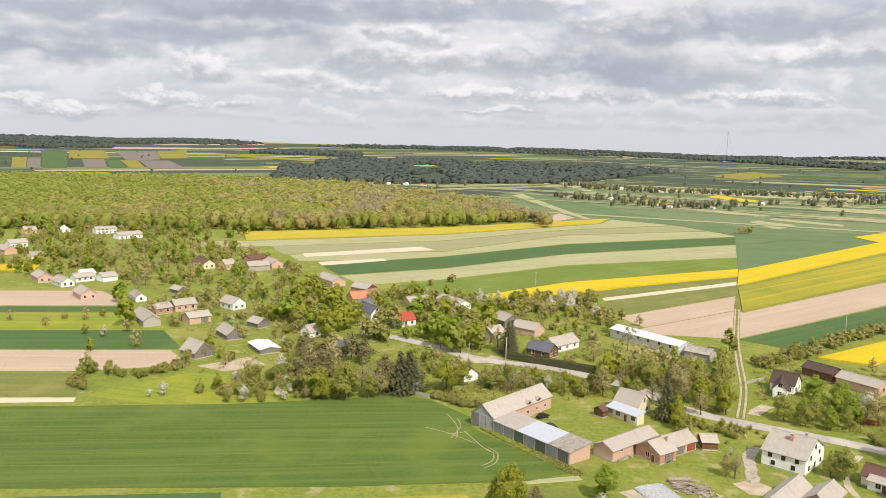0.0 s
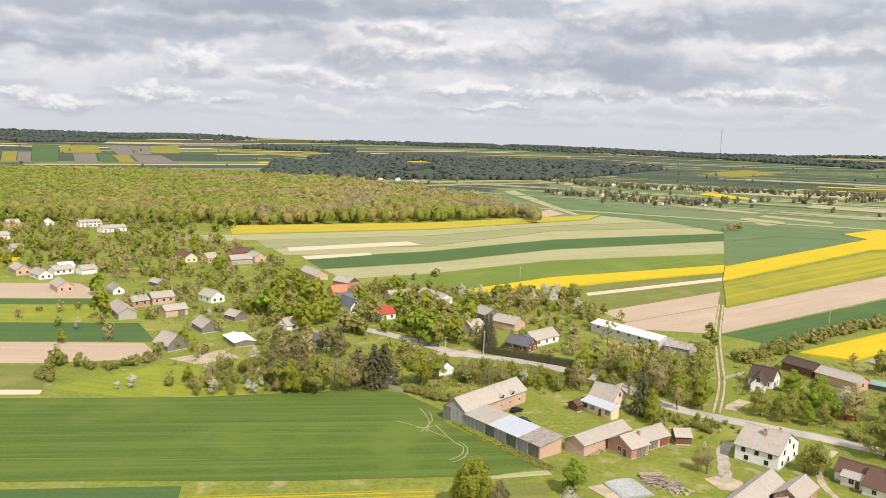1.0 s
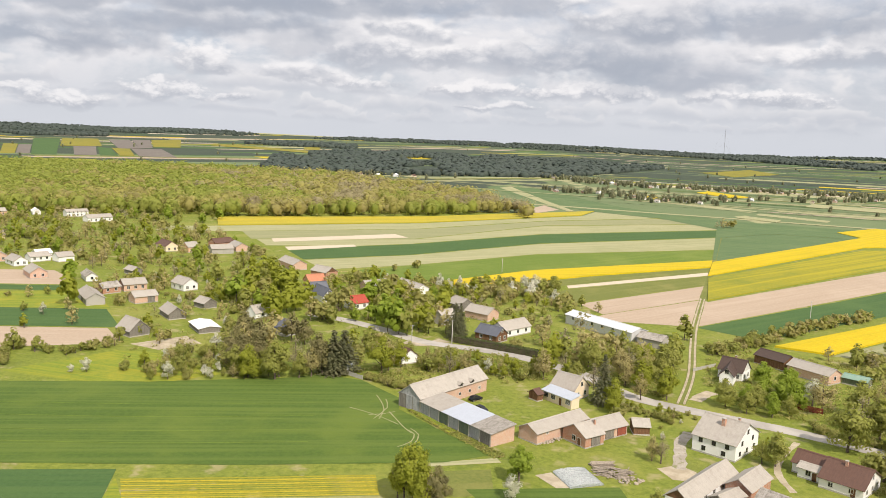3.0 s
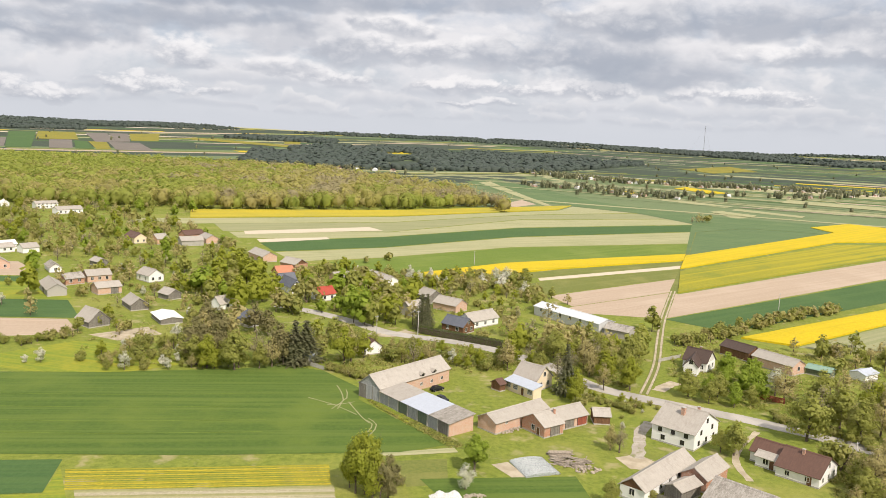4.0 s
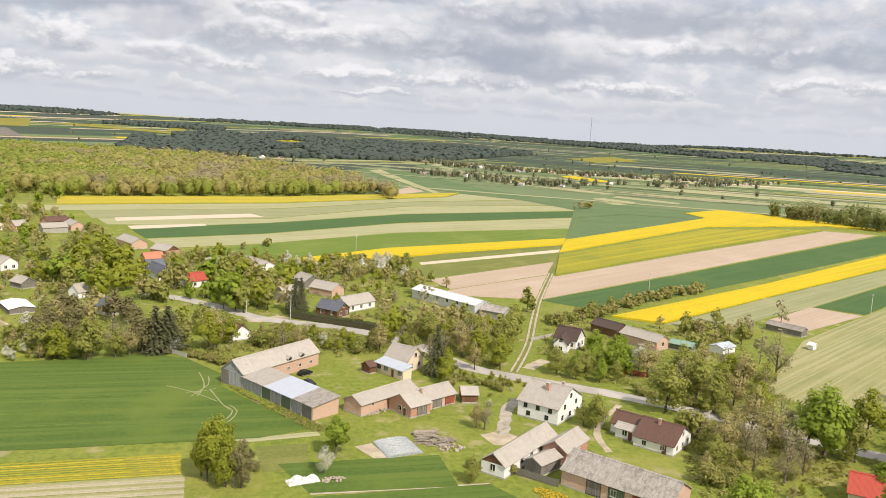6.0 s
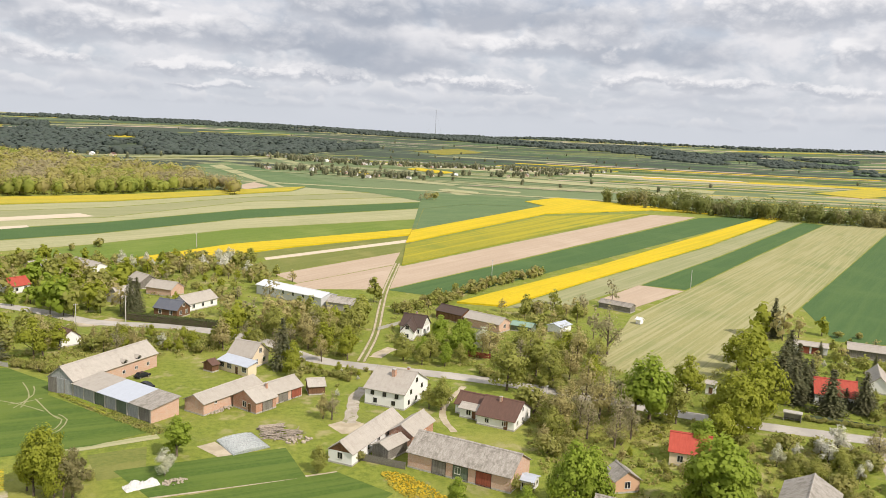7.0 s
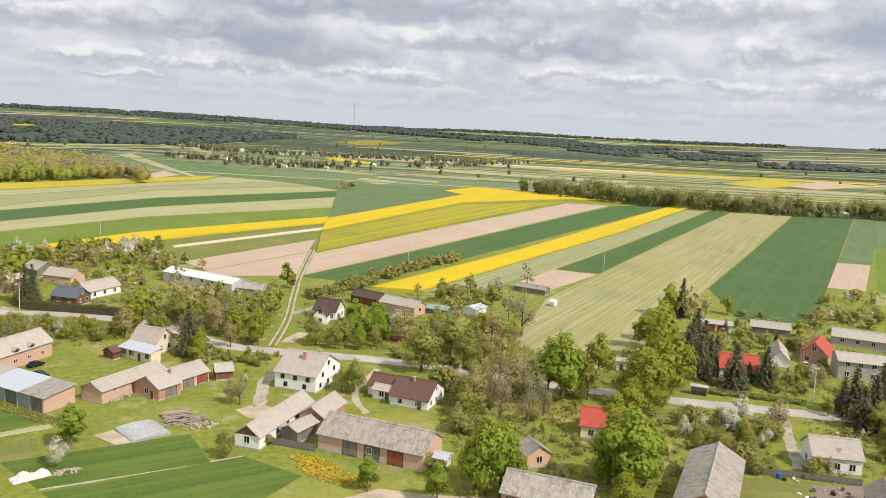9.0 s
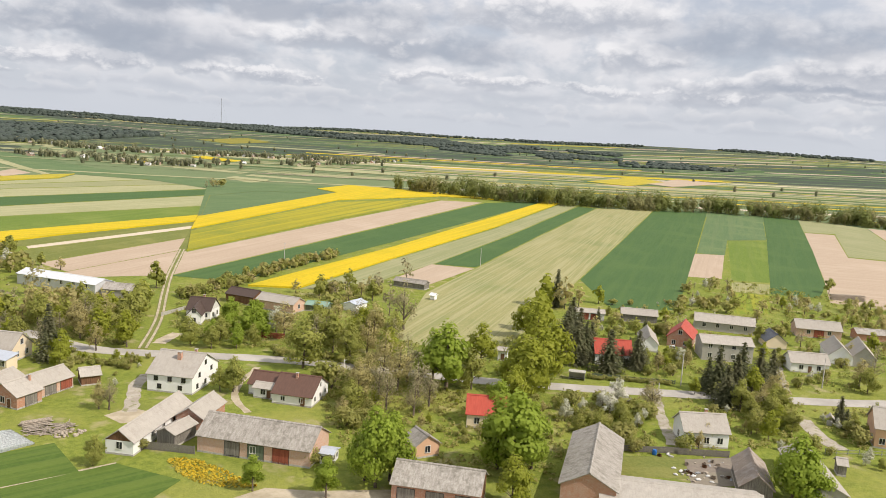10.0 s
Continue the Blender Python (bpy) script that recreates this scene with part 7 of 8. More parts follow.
building("long_barn", "long grey barn with white end wall", -107.2, 345.0, -59.2, 20.0, 7.3, 2.9, 5.0, WALL_GREY, ROOF_GREY, "barn", doors="front:0:gate", group="barns")
building("old_barn", "old barn with a steep grey roof", -72.1, 290.6, -43.0, 9.4, 7.7, 2.4, 5.9, PLANKS, ROOF_GREY, "barn", group="barns")
building("brick_house", "brick house with grey roof", -153.6, 398.0, -54.8, 15.0, 7.7, 3.0, 5.5, BRICK_PALE, ROOF_GREY, windows="right:2:1.0")
building("brick_house", "brick house with grey roof", -193.9, 443.1, -52.7, 15.0, 7.7, 3.2, 5.5, BRICK_PALE, ROOF_GREY, windows="right:2:1.0")
building("house", "white house with grey roof", -177.5, 430.5, -47.1, 13.4, 6.9, 2.7, 5.0, WALL_WHITE, ROOF_GREY, windows="right:2:1.0 front:2:1.0")
building("long_barn", "long pale barn with grey roof", -172.6, 444.1, 47.0, 10.6, 7.3, 2.9, 4.7, WALL_WHITE, ROOF_GREY, "barn", windows="front:3:1.2", group="barns")
building("shed", "shed with white sheet roof", -174.9, 454.9, 47.0, 8.2, 6.9, 3.0, 4.7, WALL_WHITE, ROOF_WHITE, "shed")
building("barn", "white barn with grey sheet roof", -159.8, 446.1, 47.0, 8.6, 7.3, 3.0, 4.9, WALL_WHITE, ROOF_GREY, "barn", group="barns")
building("cottage", "small white cottage with dark gable", -126.4, 394.0, -59.1, 13.1, 5.2, 2.4, 4.2, WALL_WHITE, ROOF_WORN, windows="right:1:1.0")
building("hut", "small hut with grey roof", -111.6, 412.7, -44.4, 8.3, 5.2, 2.4, 3.9, PLANKS, ROOF_GREY, "hut")
building("house", "yellow house with brown roof", -119.1, 498.7, -51.4, 15.0, 7.7, 3.4, 6.0, WALL_CREAM, ROOF_BROWN, windows="right:2:1.0 front:2:1.0")
building("house", "pink rendered house with grey roof", -103.9, 494.9, 47.0, 7.5, 7.3, 3.4, 5.9, WALL_PEACH, ROOF_GREY, windows="front:2:1.0")
building("long_barn", "long grey roofed barn at the field edge", -85.2, 493.3, 29.0, 13.1, 8.6, 3.2, 5.2, WALL_GREY, ROOF_GREY, "barn", group="barns")
building("barn", "barn with brown roof at the field edge", -91.1, 521.0, 47.0, 13.8, 7.7, 3.2, 5.5, BRICK, ROOF_BROWN, "barn", group="barns")
building("barn", "grey roofed barn at the field edge", -77.6, 508.0, -61.0, 15.0, 7.7, 3.2, 5.2, BRICK_PALE, ROOF_GREY, "barn", group="barns")
building("long_house", "long white house with flat grey roof", -241.1, 670.2, 41.0, 17.1, 8.6, 4.2, 5.9, WALL_WHITE, ROOF_GREY, windows="front:5:1.0 front:5:3.4")
building("long_house", "long white house with grey roof", -212.3, 640.1, 47.0, 20.0, 8.6, 3.4, 5.5, WALL_WHITE, ROOF_GREY, windows="front:5:1.0")
building("house", "pale house with grey roof", -297.7, 659.9, 47.0, 9.8, 7.7, 3.4, 5.9, WALL_PEACH, ROOF_GREY, windows="front:2:1.0")
building("house", "pale house with grey roof", -269.9, 578.6, 47.0, 12.5, 7.7, 3.4, 5.7, WALL_WHITE, ROOF_GREY, windows="front:3:1.0")
building("house", "pale house with grey roof", -261.7, 546.0, -43.0, 15.0, 7.7, 3.4, 5.7, WALL_PEACH, ROOF_GREY, windows="front:2:1.0")
building("cottage", "small pale cottage with grey roof", -233.0, 524.2, 47.0, 7.5, 6.0, 2.7, 4.9, WALL_CREAM, ROOF_WORN, windows="front:1:1.0")
building("cottage", "small pale cottage with white roof", -276.4, 678.2, -61.0, 15.0, 6.0, 2.7, 4.9, WALL_WHITE, ROOF_WHITE, windows="front:1:1.0")
building("garage", "white hut with blue-grey roof at the field edge", 7.7, 249.6, -17.5, 3.3, 4.5, 2.6, 3.2, WALL_WHITE, ROOF_BLUE, "garage")

# the L-shaped barn
wing = building("barn_wing", "barn wing with grey sheet roof and brick yard wall", 37.0, 225.7, 45.3, 29.0, 7.8, 3.9, 6.8, BRICK_PALE, ROOF_GREY, "barn", windows="front:6:1.3", win=(0.9, 0.8), gable=PLANKS_BLUE, group="barns", socle=False)
for u in (2.5, 7.5):
    wall_dormer(wing, u)
open_barn(41.0, 202.9, -54.7, 29.2, 7.8)
board_front(26.8, 215.4, -44.7, 7.8)

# small things of the farms
verandah(69.0, 222.2, -55.5, 11.4)
polytunnel(65.0, 166.9, 14.7, 8.2, 8.8)
tarpaulin("heap under crumpled white tarpaulin sheets", 43.0, 156.4, 6.4, 2.8, 1.0, 15, 7)
heap("rubble_heap", "low heap of pinkish rubble and planks", 49.0, 156.4, 5.0, 2.4, 0.7, 10, 8)
log_pile("log_pile", "low stack of grey weathered poles", 71.2, 179.0, 0, 6.0, 2.2, 0.9, 3)
board_heap("heap of old grey boards thrown on the grass", 72.6, 174.6, -22, 8.0, 5.5, 0.9, 110, 4)
heap("rubble_heap", "heap of brushwood and rubble", 75.4, 170.4, 6.0, 4.0, 1.1, 0, 9)
heap("rubble_heap", "pile of brick and boards along a wall", 62.2, 193.6, 9.0, 2.0, 0.9, 30, 10)
car("car", "dark parked car on the yard grass", CAR_DARK, 45.8, 224.0, 35)
car("car", "dark parked car beside the barn", CAR_DARK, 46.5, 215.1, -50)
car("car", "silver parked car in a drive", CAR_LIGHT, 248.6, 157.2, 40)
fence(87.0, 154.7, -43.6, 15.6, 1.6, PLANKS)
fence(172.3, 106.2, -35.5, 12.1, 1.4, PLANKS)
fence(181.1, 99.2, -38.2, 10.5, 1.4, PLANKS)
fence(142.2, 220.0, -38.3, 7.5, 1.7, PLANKS_RED)
fence(213.5, 81.5, -34.6, 17.5, 1.2, STEEL)
fence(210.1, 141.7, -43.4, 23.0, 1.0, PLANKS_GREEN)
fence(127.6, 262.0, 32.7, 12.1, 1.2, CONCRETE)
fence(8.4, 245.4, -43.0, 11.7, 1.3, CONCRETE)
pole(28.2, 278.1, 9)
pole(43.1, 287.7, 9)
pole(218.6, 132.1, 9)
pole(292.7, 303.3, 9)
pole(210.3, 349.4, 8)
pole(254.4, 111.9, 8.5)
pole(205.5, 129.4, 3.5)
pole(82.4, 452.3, 8)
pole(138.0, 171.6, 7)
bus_shelter(196.5, 149.1, -48.1, 3.9)
hedge_block(59.1, 280.9, -33.4, 36.7, 2.4, 2.6)
hedge_block(206.8, 151.8, -54.3, 4.4, 1.6, 1.6)
junk(171.0, 93.5, 14, 1)
junk(179.5, 95.9, 12, 2)
junk(171.3, 96.3, 10, 3)
junk(175.9, 103.1, 8, 4)
junk(174.4, 90.1, 8, 5)
log_pile("crate_stack", "row of stacked brown crates by the field", 402.6, 176.7, -40, 16.0, 3.0, 2.6, 6)
barrel(172.4, 104.9)
well_hut(225.8, 95.4)

# wheel marks in the big wheat field
way("wheel_mark", PALE, "pale wheel mark in the wheat", [(17.4, 226.9), (18.8, 221.6), (19.8, 214.6), (18.7, 207.1)], 0.34, 0.069, "track")
way("wheel_mark", PALE, "pale wheel mark in the wheat", [(17.2, 207.1), (20.7, 216), (20.2, 223.1)], 0.34, 0.072, "track")
way("wheel_mark", PALE, "pale wheel mark in the wheat", [(21.3, 212.8), (25.2, 201.1), (27.1, 197.2)], 0.34, 0.075, "track")
way("wheel_mark", PALE, "pale wheel mark in the wheat", [(26, 199.5), (27.8, 196.4), (26.8, 191.2), (23.6, 187.9)], 0.34, 0.078, "track")
way("wheel_mark", PALE, "pale wheel mark in the wheat", [(26.9, 200.3), (28.9, 196), (27.5, 189.7), (24.2, 186.5)], 0.34, 0.081, "track")
way("wheel_mark", PALE, "pale wheel mark in the wheat", [(10.4, 215.7), (17.3, 210.5), (23.8, 203.1)], 0.34, 0.084, "track")
way("wheel_mark", PALE, "pale wheel mark in the wheat", [(22.9, 212.9), (19.7, 211), (15.8, 210.1)], 0.34, 0.087, "track")
way("wheel_mark", BRIGHT, "pale wheel mark in the wheat", [(-146.9, 213.6), (-96.6, 214.7), (-44, 215), (0.8, 218.8)], 0.28, 0.090, "track")
way("wheel_mark", BRIGHT, "pale wheel mark in the wheat", [(-140.3, 204.2), (-92, 205.1), (-41.6, 205.2), (1.2, 208.5)], 0.28, 0.093, "track")
way("wheel_mark", BRIGHT, "pale wheel mark in the wheat", [(-133.7, 194.8), (-87.5, 195.5), (-39.3, 195.4), (1.6, 198.3)], 0.28, 0.096, "track")
way("wheel_mark", BRIGHT, "pale wheel mark in the wheat", [(-128.4, 187.2), (-83.8, 187.7), (-37.4, 187.5), (1.9, 190.1)], 0.28, 0.099, "track")

# garden beds and paths
area("garden_path", EARTH, "narrow sandy path between plots", [(44.2, 150.4), (78.9, 151.6), (79.5, 152.5), (44.1, 151.3)], 0.035, 2.0, category="path")
area("garden_bed", EARTH, "bare earth strip beside the tunnel", [(54.5, 172.7), (58.4, 174.3), (61.6, 165.9), (58.7, 164.7)], 0.035, 22.3, category="bed")
area("flower_bed", DANDELION, "bed of yellow flowers along the barn", [(26.2, 214.7), (36.7, 197.3), (38.4, 198.9), (27.8, 215.7)], 0.2, -58.9, category="bed")
area("weed_strip", MEADOW, "rough weedy strip along the barn wall", [(36.7, 197.3), (46.5, 182.3), (49.5, 183.7), (38.5, 199.7)], 0.068, -56.8, category="verge")

# trees and hedges of the far village
hedgerow([(-98, 247), (-104.2, 270.4), (-85.3, 262.2), (-71.8, 273.5)], 5, 34, "bush bush olive broad", 2.5, 5, 286)
tree("olive", -165.2, 345.4, 5)
tree("olive", -146.2, 335.5, 6.5)
tree("olive", -134.7, 348.2, 6)
tree("broad", -129.6, 355.4, 5)
tree("broad", -124.9, 322.3, 4.5)
tree("blossom", -115.1, 317.0, 5.5)
tree("olive", -109.2, 326.0, 6)
tree("olive", -97.9, 301.5, 8)
tree("lime", -112.4, 295.1, 6)
tree("bush", -143.5, 348.8, 3)
tree("broad", -102.4, 265.7, 8)
tree("lime", -113.2, 336.1, 15)
tree("bright", -132.7, 387.4, 12)
tree("olive", -60.1, 316.6, 8)
tree("blossom", -70.5, 243.0, 5)
tree("blossom", -74.5, 241.8, 3)
tree("bush", -60.8, 246.1, 4)
tree("lime", -55.3, 249.2, 6)
tree("bush", -58.7, 282.7, 5)
tree("broad", -72.8, 278.5, 6)
tree("broad", -69.2, 288.6, 6)
tree("olive", -109.3, 356.6, 9)
grove([(-288.5, 489.7), (-277.4, 569.8), (-269.9, 703), (-215, 712.6), (-112.8, 591.4), (-62.3, 490.2), (-40.8, 416.5), (-35.3, 317.7), (-63.6, 347.5), (-93.3, 357.5), (-112.9, 411.1), (-155.1, 441.6), (-226.5, 463.9)], 430, "broad olive lime bright lime olive broad olive bare bush", 4, 10, 309, 4)
grove([(-291.9, 600.1), (-258.8, 673.7), (-202.3, 670.2), (-116.8, 590.9), (-127.8, 695.3), (-252, 720.5), (-342.1, 704.3)], 40, "broad olive bright", 7, 12, 310, 5)
grove([(-71.7, 282.3), (-31, 249.8), (-39.8, 317.5), (-62.6, 342), (-73.5, 325.7)], 18, "olive broad bush bush blossom", 3, 7, 311, 5)
grove([(-44.4, 317.3), (-21.6, 318.3), (-14.1, 356), (-40.8, 416.5), (-52, 400.2)], 26, "lime lime bright lime broad", 9, 14, 312, 5)
grove([(-29.4, 248.6), (-15.8, 241.4), (-11, 250.2), (-18.1, 300.3), (-32.6, 304.1)], 16, "pine olive pine lime olive", 9, 14, 313, 4)
tree("broad", -13.6, 239.7, 13)
tree("broad", -6.6, 241.5, 9)
tree("olive", -3.1, 243.3, 10)
tree("pine", 0.1, 245.7, 12)
tree("spruce", 3.4, 247.5, 14, 1.5)
tree("spruce", 6.4, 250.6, 13.5, 1.5)
tree("bare", -9.2, 250.3, 12)
tree("bare", -5.0, 246.8, 11)
tree("pine", -1.8, 250.4, 13)
tree("olive", 1.9, 251.7, 11)
tree("olive", -21.5, 287.5, 12)
tree("pine", -14.5, 284.0, 12)
tree("pine", -9.5, 281.0, 10)
tree("lime", 24.5, 255.5, 9)
tree("lime", -22.0, 241.2, 11)
tree("broad", -25.8, 244.0, 10)
tree("lime", 18.4, 248.5, 13)
tree("olive", 20.5, 250.9, 12)
tree("broad", 14.0, 277.6, 9)
grove([(-52.4, 236.2), (-27.7, 237.8), (-33.4, 267.7), (-51.9, 263.8)], 34, "bush blossom olive bush broad", 2.5, 6.5, 329, 3.5)
hedgerow([(12.7, 241.9), (20.4, 236.5), (28, 232.9)], 4, 18, "bush", 2, 3.5, 330)
grove([(7.4, 250.6), (29.8, 251.2), (31.8, 270.9), (8, 285)], 16, "broad lime olive bush", 4, 9, 331, 4)
grove([(-12.4, 318.7), (14.9, 301.6), (36.7, 298.2), (50.5, 353.6), (34.8, 384.5), (-3.7, 350.7)], 80, "broad bright lime olive lime bush", 6, 13, 332, 4.5)
tree("bright", 23.7, 300.2, 15)
tree("bright", 19.4, 303.5, 14)
tree("broad", 26.8, 297.8, 13)
tree("bright", 12.1, 321.7, 8)
tree("bright", 6.2, 319.5, 7)
tree("spruce", 44.8, 295.9, 14)
tree("spruce", 47.1, 301.1, 13)
tree("olive", 41.7, 302.7, 10)
tree("olive", 39.7, 321.0, 10)
grove([(-15.6, 388.2), (17.9, 383.4), (56.6, 379), (79.4, 367.4), (101.1, 356.3), (105.8, 396.1), (60.5, 408), (1, 419.6)], 95, "olive broad bush lime bush blossom", 4, 9, 342, 4.5)
grove([(51.8, 385.5), (103.9, 388.8), (106.5, 424.1), (60.1, 404.9)], 26, "bush olive bush blossom broad", 3, 6, 343, 4)
tree("broad", 107.9, 361.5, 6)
tree("olive", 112.5, 348.8, 6)
tree("bush", 33.3, 457.6, 6)
tree("bush", 21.9, 447.3, 5)
tree("broad", 96.4, 333.7, 9)
tree("broad", 94.3, 350.1, 8)
tree("bare", 93.9, 302.9, 13)
tree("olive", 76.4, 287.3, 12)
grove([(29.8, 251.2), (67.5, 243.1), (71.3, 258.5), (51.2, 265.9), (33.7, 269.6)], 36, "bush olive bush lime", 2.5, 6, 352, 3.5)
tree("bare", 39.8, 248.4, 9)
tree("olive", 44.9, 251.5, 8)
tree("broad", 36.4, 251.3, 7)
tree("blossom", 52.7, 252.9, 5)
grove([(66.3, 246), (80.6, 237.7), (104.9, 230), (116.2, 247), (132.9, 289.2), (128.4, 297.3), (107.2, 288.3), (82, 276), (71.7, 272.1)], 75, "olive broad lime olive bare broad broad", 7, 11.5, 357, 4.5)
tree("spruce", 82.8, 223.5, 15)
tree("broad", 134.9, 301.8, 11)
tree("lime", 102.9, 227.4, 11)
tree("olive", 95.0, 227.2, 9)
tree("lime", 83.6, 214.9, 7)
tree("bush", 84.5, 210.4, 5)
grove([(319, 730.2), (336.6, 732.9), (349.2, 763.7), (330.9, 760.8)], 7, "bare olive bush", 7, 10, 364, 4)
grove([(44, 365.4), (72.1, 372.1), (102.8, 362.5), (88.5, 300.1), (63.1, 275.5), (41.2, 298.3)], 80, "broad olive lime bush bare bush", 3, 8, 365, 3.5)
grove([(-127.8, 394.9), (-73, 398.7), (-35.1, 360.8), (-20.9, 309), (-34.5, 276.1), (-63.7, 282.6), (-94.5, 335)], 90, "broad olive lime bush blossom bare bush", 2.5, 7, 366, 4)
grove([(-277.4, 569.8), (-225.7, 576.6), (-159.1, 503.3), (-127, 410.1), (-195.8, 499.4), (-246.6, 505.8)], 60, "broad olive lime bare bush", 4, 9, 367, 4)
grove([(-15.6, 388.2), (17.9, 383.4), (25, 320.4), (1.5, 319.3)], 40, "lime olive bush broad", 3, 7, 368, 3.5)
tree("lime", -16.0, 243.1, 7)
tree("broad", -12.7, 242.0, 8)
tree("lime", -22.7, 239.5, 6)
tree("olive", -26.3, 240.6, 5)
tree("lime", -19.7, 240.7, 7)

# hedge along the wheat, and gardens north of the road
hedgerow([(136.1, 281.4), (156.6, 294.1), (184.4, 315.6), (214.6, 337.1), (239.8, 351.8)], 7, 84, "olive bush bush broad", 2.8, 5.8, 375)
grove([(118.8, 238.3), (114.6, 217.2), (124.8, 212.7), (141, 216.7), (150.7, 239), (146.6, 256.2), (129.3, 256)], 26, "bright bright broad", 6, 10, 376, 4.5)
tree("broad", 136.4, 189.6, 14)
tree("olive", 145.4, 218.3, 12)
tree("blossom", 146.1, 225.3, 9)
tree("broad", 153.8, 214.7, 12)
tree("broad", 150.7, 199.1, 13)
tree("broad", 150.7, 189.9, 12)
tree("bare", 184.4, 213.0, 18)
tree("olive", 165.9, 202.3, 14)
tree("bare", 191.3, 231.5, 13)
tree("bare", 230.1, 277.0, 13)
tree("olive", 189.5, 267.2, 8)
tree("broad", 190.7, 278.1, 7)
tree("olive", 178.9, 276.5, 6)
tree("broad", 207.3, 284.6, 7)
tree("bare", 208.9, 266.0, 9)
grove([(164.1, 233.6), (178.2, 211.7), (164.2, 183.6), (145.8, 187.5), (144.3, 202)], 14, "lime olive broad olive bare", 8, 12, 392, 6)
grove([(179.5, 270.8), (224.4, 285.5), (209.3, 254.6), (182.2, 235.1), (172, 248.3)], 20, "olive bare broad bush", 5, 9, 393, 4.5)
grove([(133.2, 158), (137.6, 139.8), (155.7, 155.6), (157.4, 172.5), (146.8, 174.9)], 10, "olive bare olive bare", 9, 14, 394, 6)
grove([(121.3, 159.9), (124.8, 146.5), (138.5, 164.2), (138, 174), (129, 168.9)], 12, "olive broad bush", 5, 9, 395, 4)
tree("bright", 159.6, 158.5, 18, 1.1)
tree("bright", 159.1, 163.8, 15)
tree("lime", 180.4, 170.1, 13)
tree("broad", 165.4, 155.6, 11)
tree("lime", 174.6, 143.8, 16)
tree("lime", 176.0, 150.5, 15)
tree("lime", 185.5, 151.0, 16)
tree("lime", 196.5, 156.7, 15)
tree("lime", 208.3, 176.6, 15)
tree("lime", 255.9, 221.2, 14)
tree("olive", 259.7, 214.5, 14)
tree("lime", 224.5, 192.1, 15, 1.1)
tree("lime", 214.7, 188.4, 14, 1.1)
tree("olive", 269.2, 216.1, 9)
tree("lime", 281.6, 216.9, 8)
tree("spruce", 260.3, 219.5, 15)
tree("bright", 114.5, 120.5, 16, 0.8)
tree("bright", 118.2, 121.6, 14, 0.8)
tree("bright", 114.2, 123.8, 12, 0.8)
tree("bright", 138.1, 110.4, 18, 1.15)
tree("bright", 138.9, 115.8, 15)
tree("bright", 144.8, 112.5, 14)
tree("bright", 104.8, 120.9, 8)
tree("lime", 130.1, 102.0, 10)
tree("lime", 163.2, 138.4, 12)
tree("bright", 156.4, 135.7, 10)
tree("spruce", 220.0, 174.9, 13, 1.25)
tree("spruce", 225.0, 174.9, 12, 1.25)
tree("spruce", 220.2, 165.8, 10, 1.25)
tree("spruce", 236.3, 188.8, 12, 1.25)
tree("spruce", 207.8, 160.4, 13, 1.25)
tree("spruce", 210.8, 167.3, 14, 1.25)
tree("spruce", 212.8, 161.2, 12, 1.25)
tree("spruce", 210.5, 150.1, 12.5, 1.25)
tree("spruce", 220.5, 148.3, 11.5, 1.25)
tree("spruce", 218.5, 152.3, 6, 1.25)
tree("spruce", 221.3, 123.0, 13, 1.25)
tree("spruce", 223.3, 119.0, 12, 1.25)
tree("spruce", 214.2, 115.9, 11, 1.25)
tree("spruce", 236.9, 120.5, 11.5, 1.25)
tree("spruce", 223.4, 127.2, 9, 1.25)
tree("spruce", 232.0, 122.9, 13, 1.25)
tree("spruce", 248.1, 123.3, 9, 1.25)
tree("spruce", 229.5, 94.8, 7, 1.25)
tree("spruce", 226.8, 92.0, 5, 1.25)
grove([(216, 115.9), (211.6, 107), (212.1, 94.7), (226.2, 99.5), (227.2, 110.3), (223.7, 114.4)], 22, "broad olive broad bush", 5, 9, 441, 4)
grove([(166.5, 124.6), (169.8, 108.4), (190.3, 120.2), (185.4, 131.5), (176.5, 136)], 20, "broad bush blossom broad bush", 3, 6.5, 442, 4)
tree("blossom", 180.8, 124.3, 7)
tree("broad", 176.0, 115.8, 6)
tree("bare", 192.6, 121.2, 9.5)
tree("olive", 196.2, 125.1, 7)
tree("olive", 264.7, 106.8, 9)
tree("bare", 274.8, 107.5, 10)
tree("broad", 261.5, 103.0, 8)
tree("broad", 179.9, 120.7, 6)
tree("blossom", 189.3, 129.5, 7.5)
tree("blossom", 182.8, 128.3, 6)
tree("blossom", 185.1, 118.0, 4)
tree("olive", 218.2, 108.0, 8)
tree("lime", 217.8, 106.0, 6)
tree("lime", 211.9, 100.7, 6)
tree("bush", 210.3, 104.8, 5)
tree("broad", 222.9, 105.6, 7)
tree("bush", 225.9, 87.3, 4)
tree("bush", 224.7, 89.9, 4)
tree("bush", 248.1, 115.0, 4)
tree("bush", 257.6, 114.7, 3)
tree("bush", 253.1, 115.3, 3)
tree("bush", 266.6, 117.4, 3)
tree("lime", 215.8, 125.7, 5)
tree("lime", 230.3, 118.5, 8)
tree("olive", 227.9, 112.3, 8)
tree("bush", 179.7, 103.0, 5)
tree("olive", 226.6, 109.6, 10)
tree("broad", 202.7, 101.6, 6)
tree("bright", 176.4, 77.5, 14)
tree("bright", 176.5, 75.4, 12)
tree("bush", 207.0, 90.0, 4)
tree("bush", 219.0, 85.3, 5)
tree("blossom", 181.5, 116.7, 4)
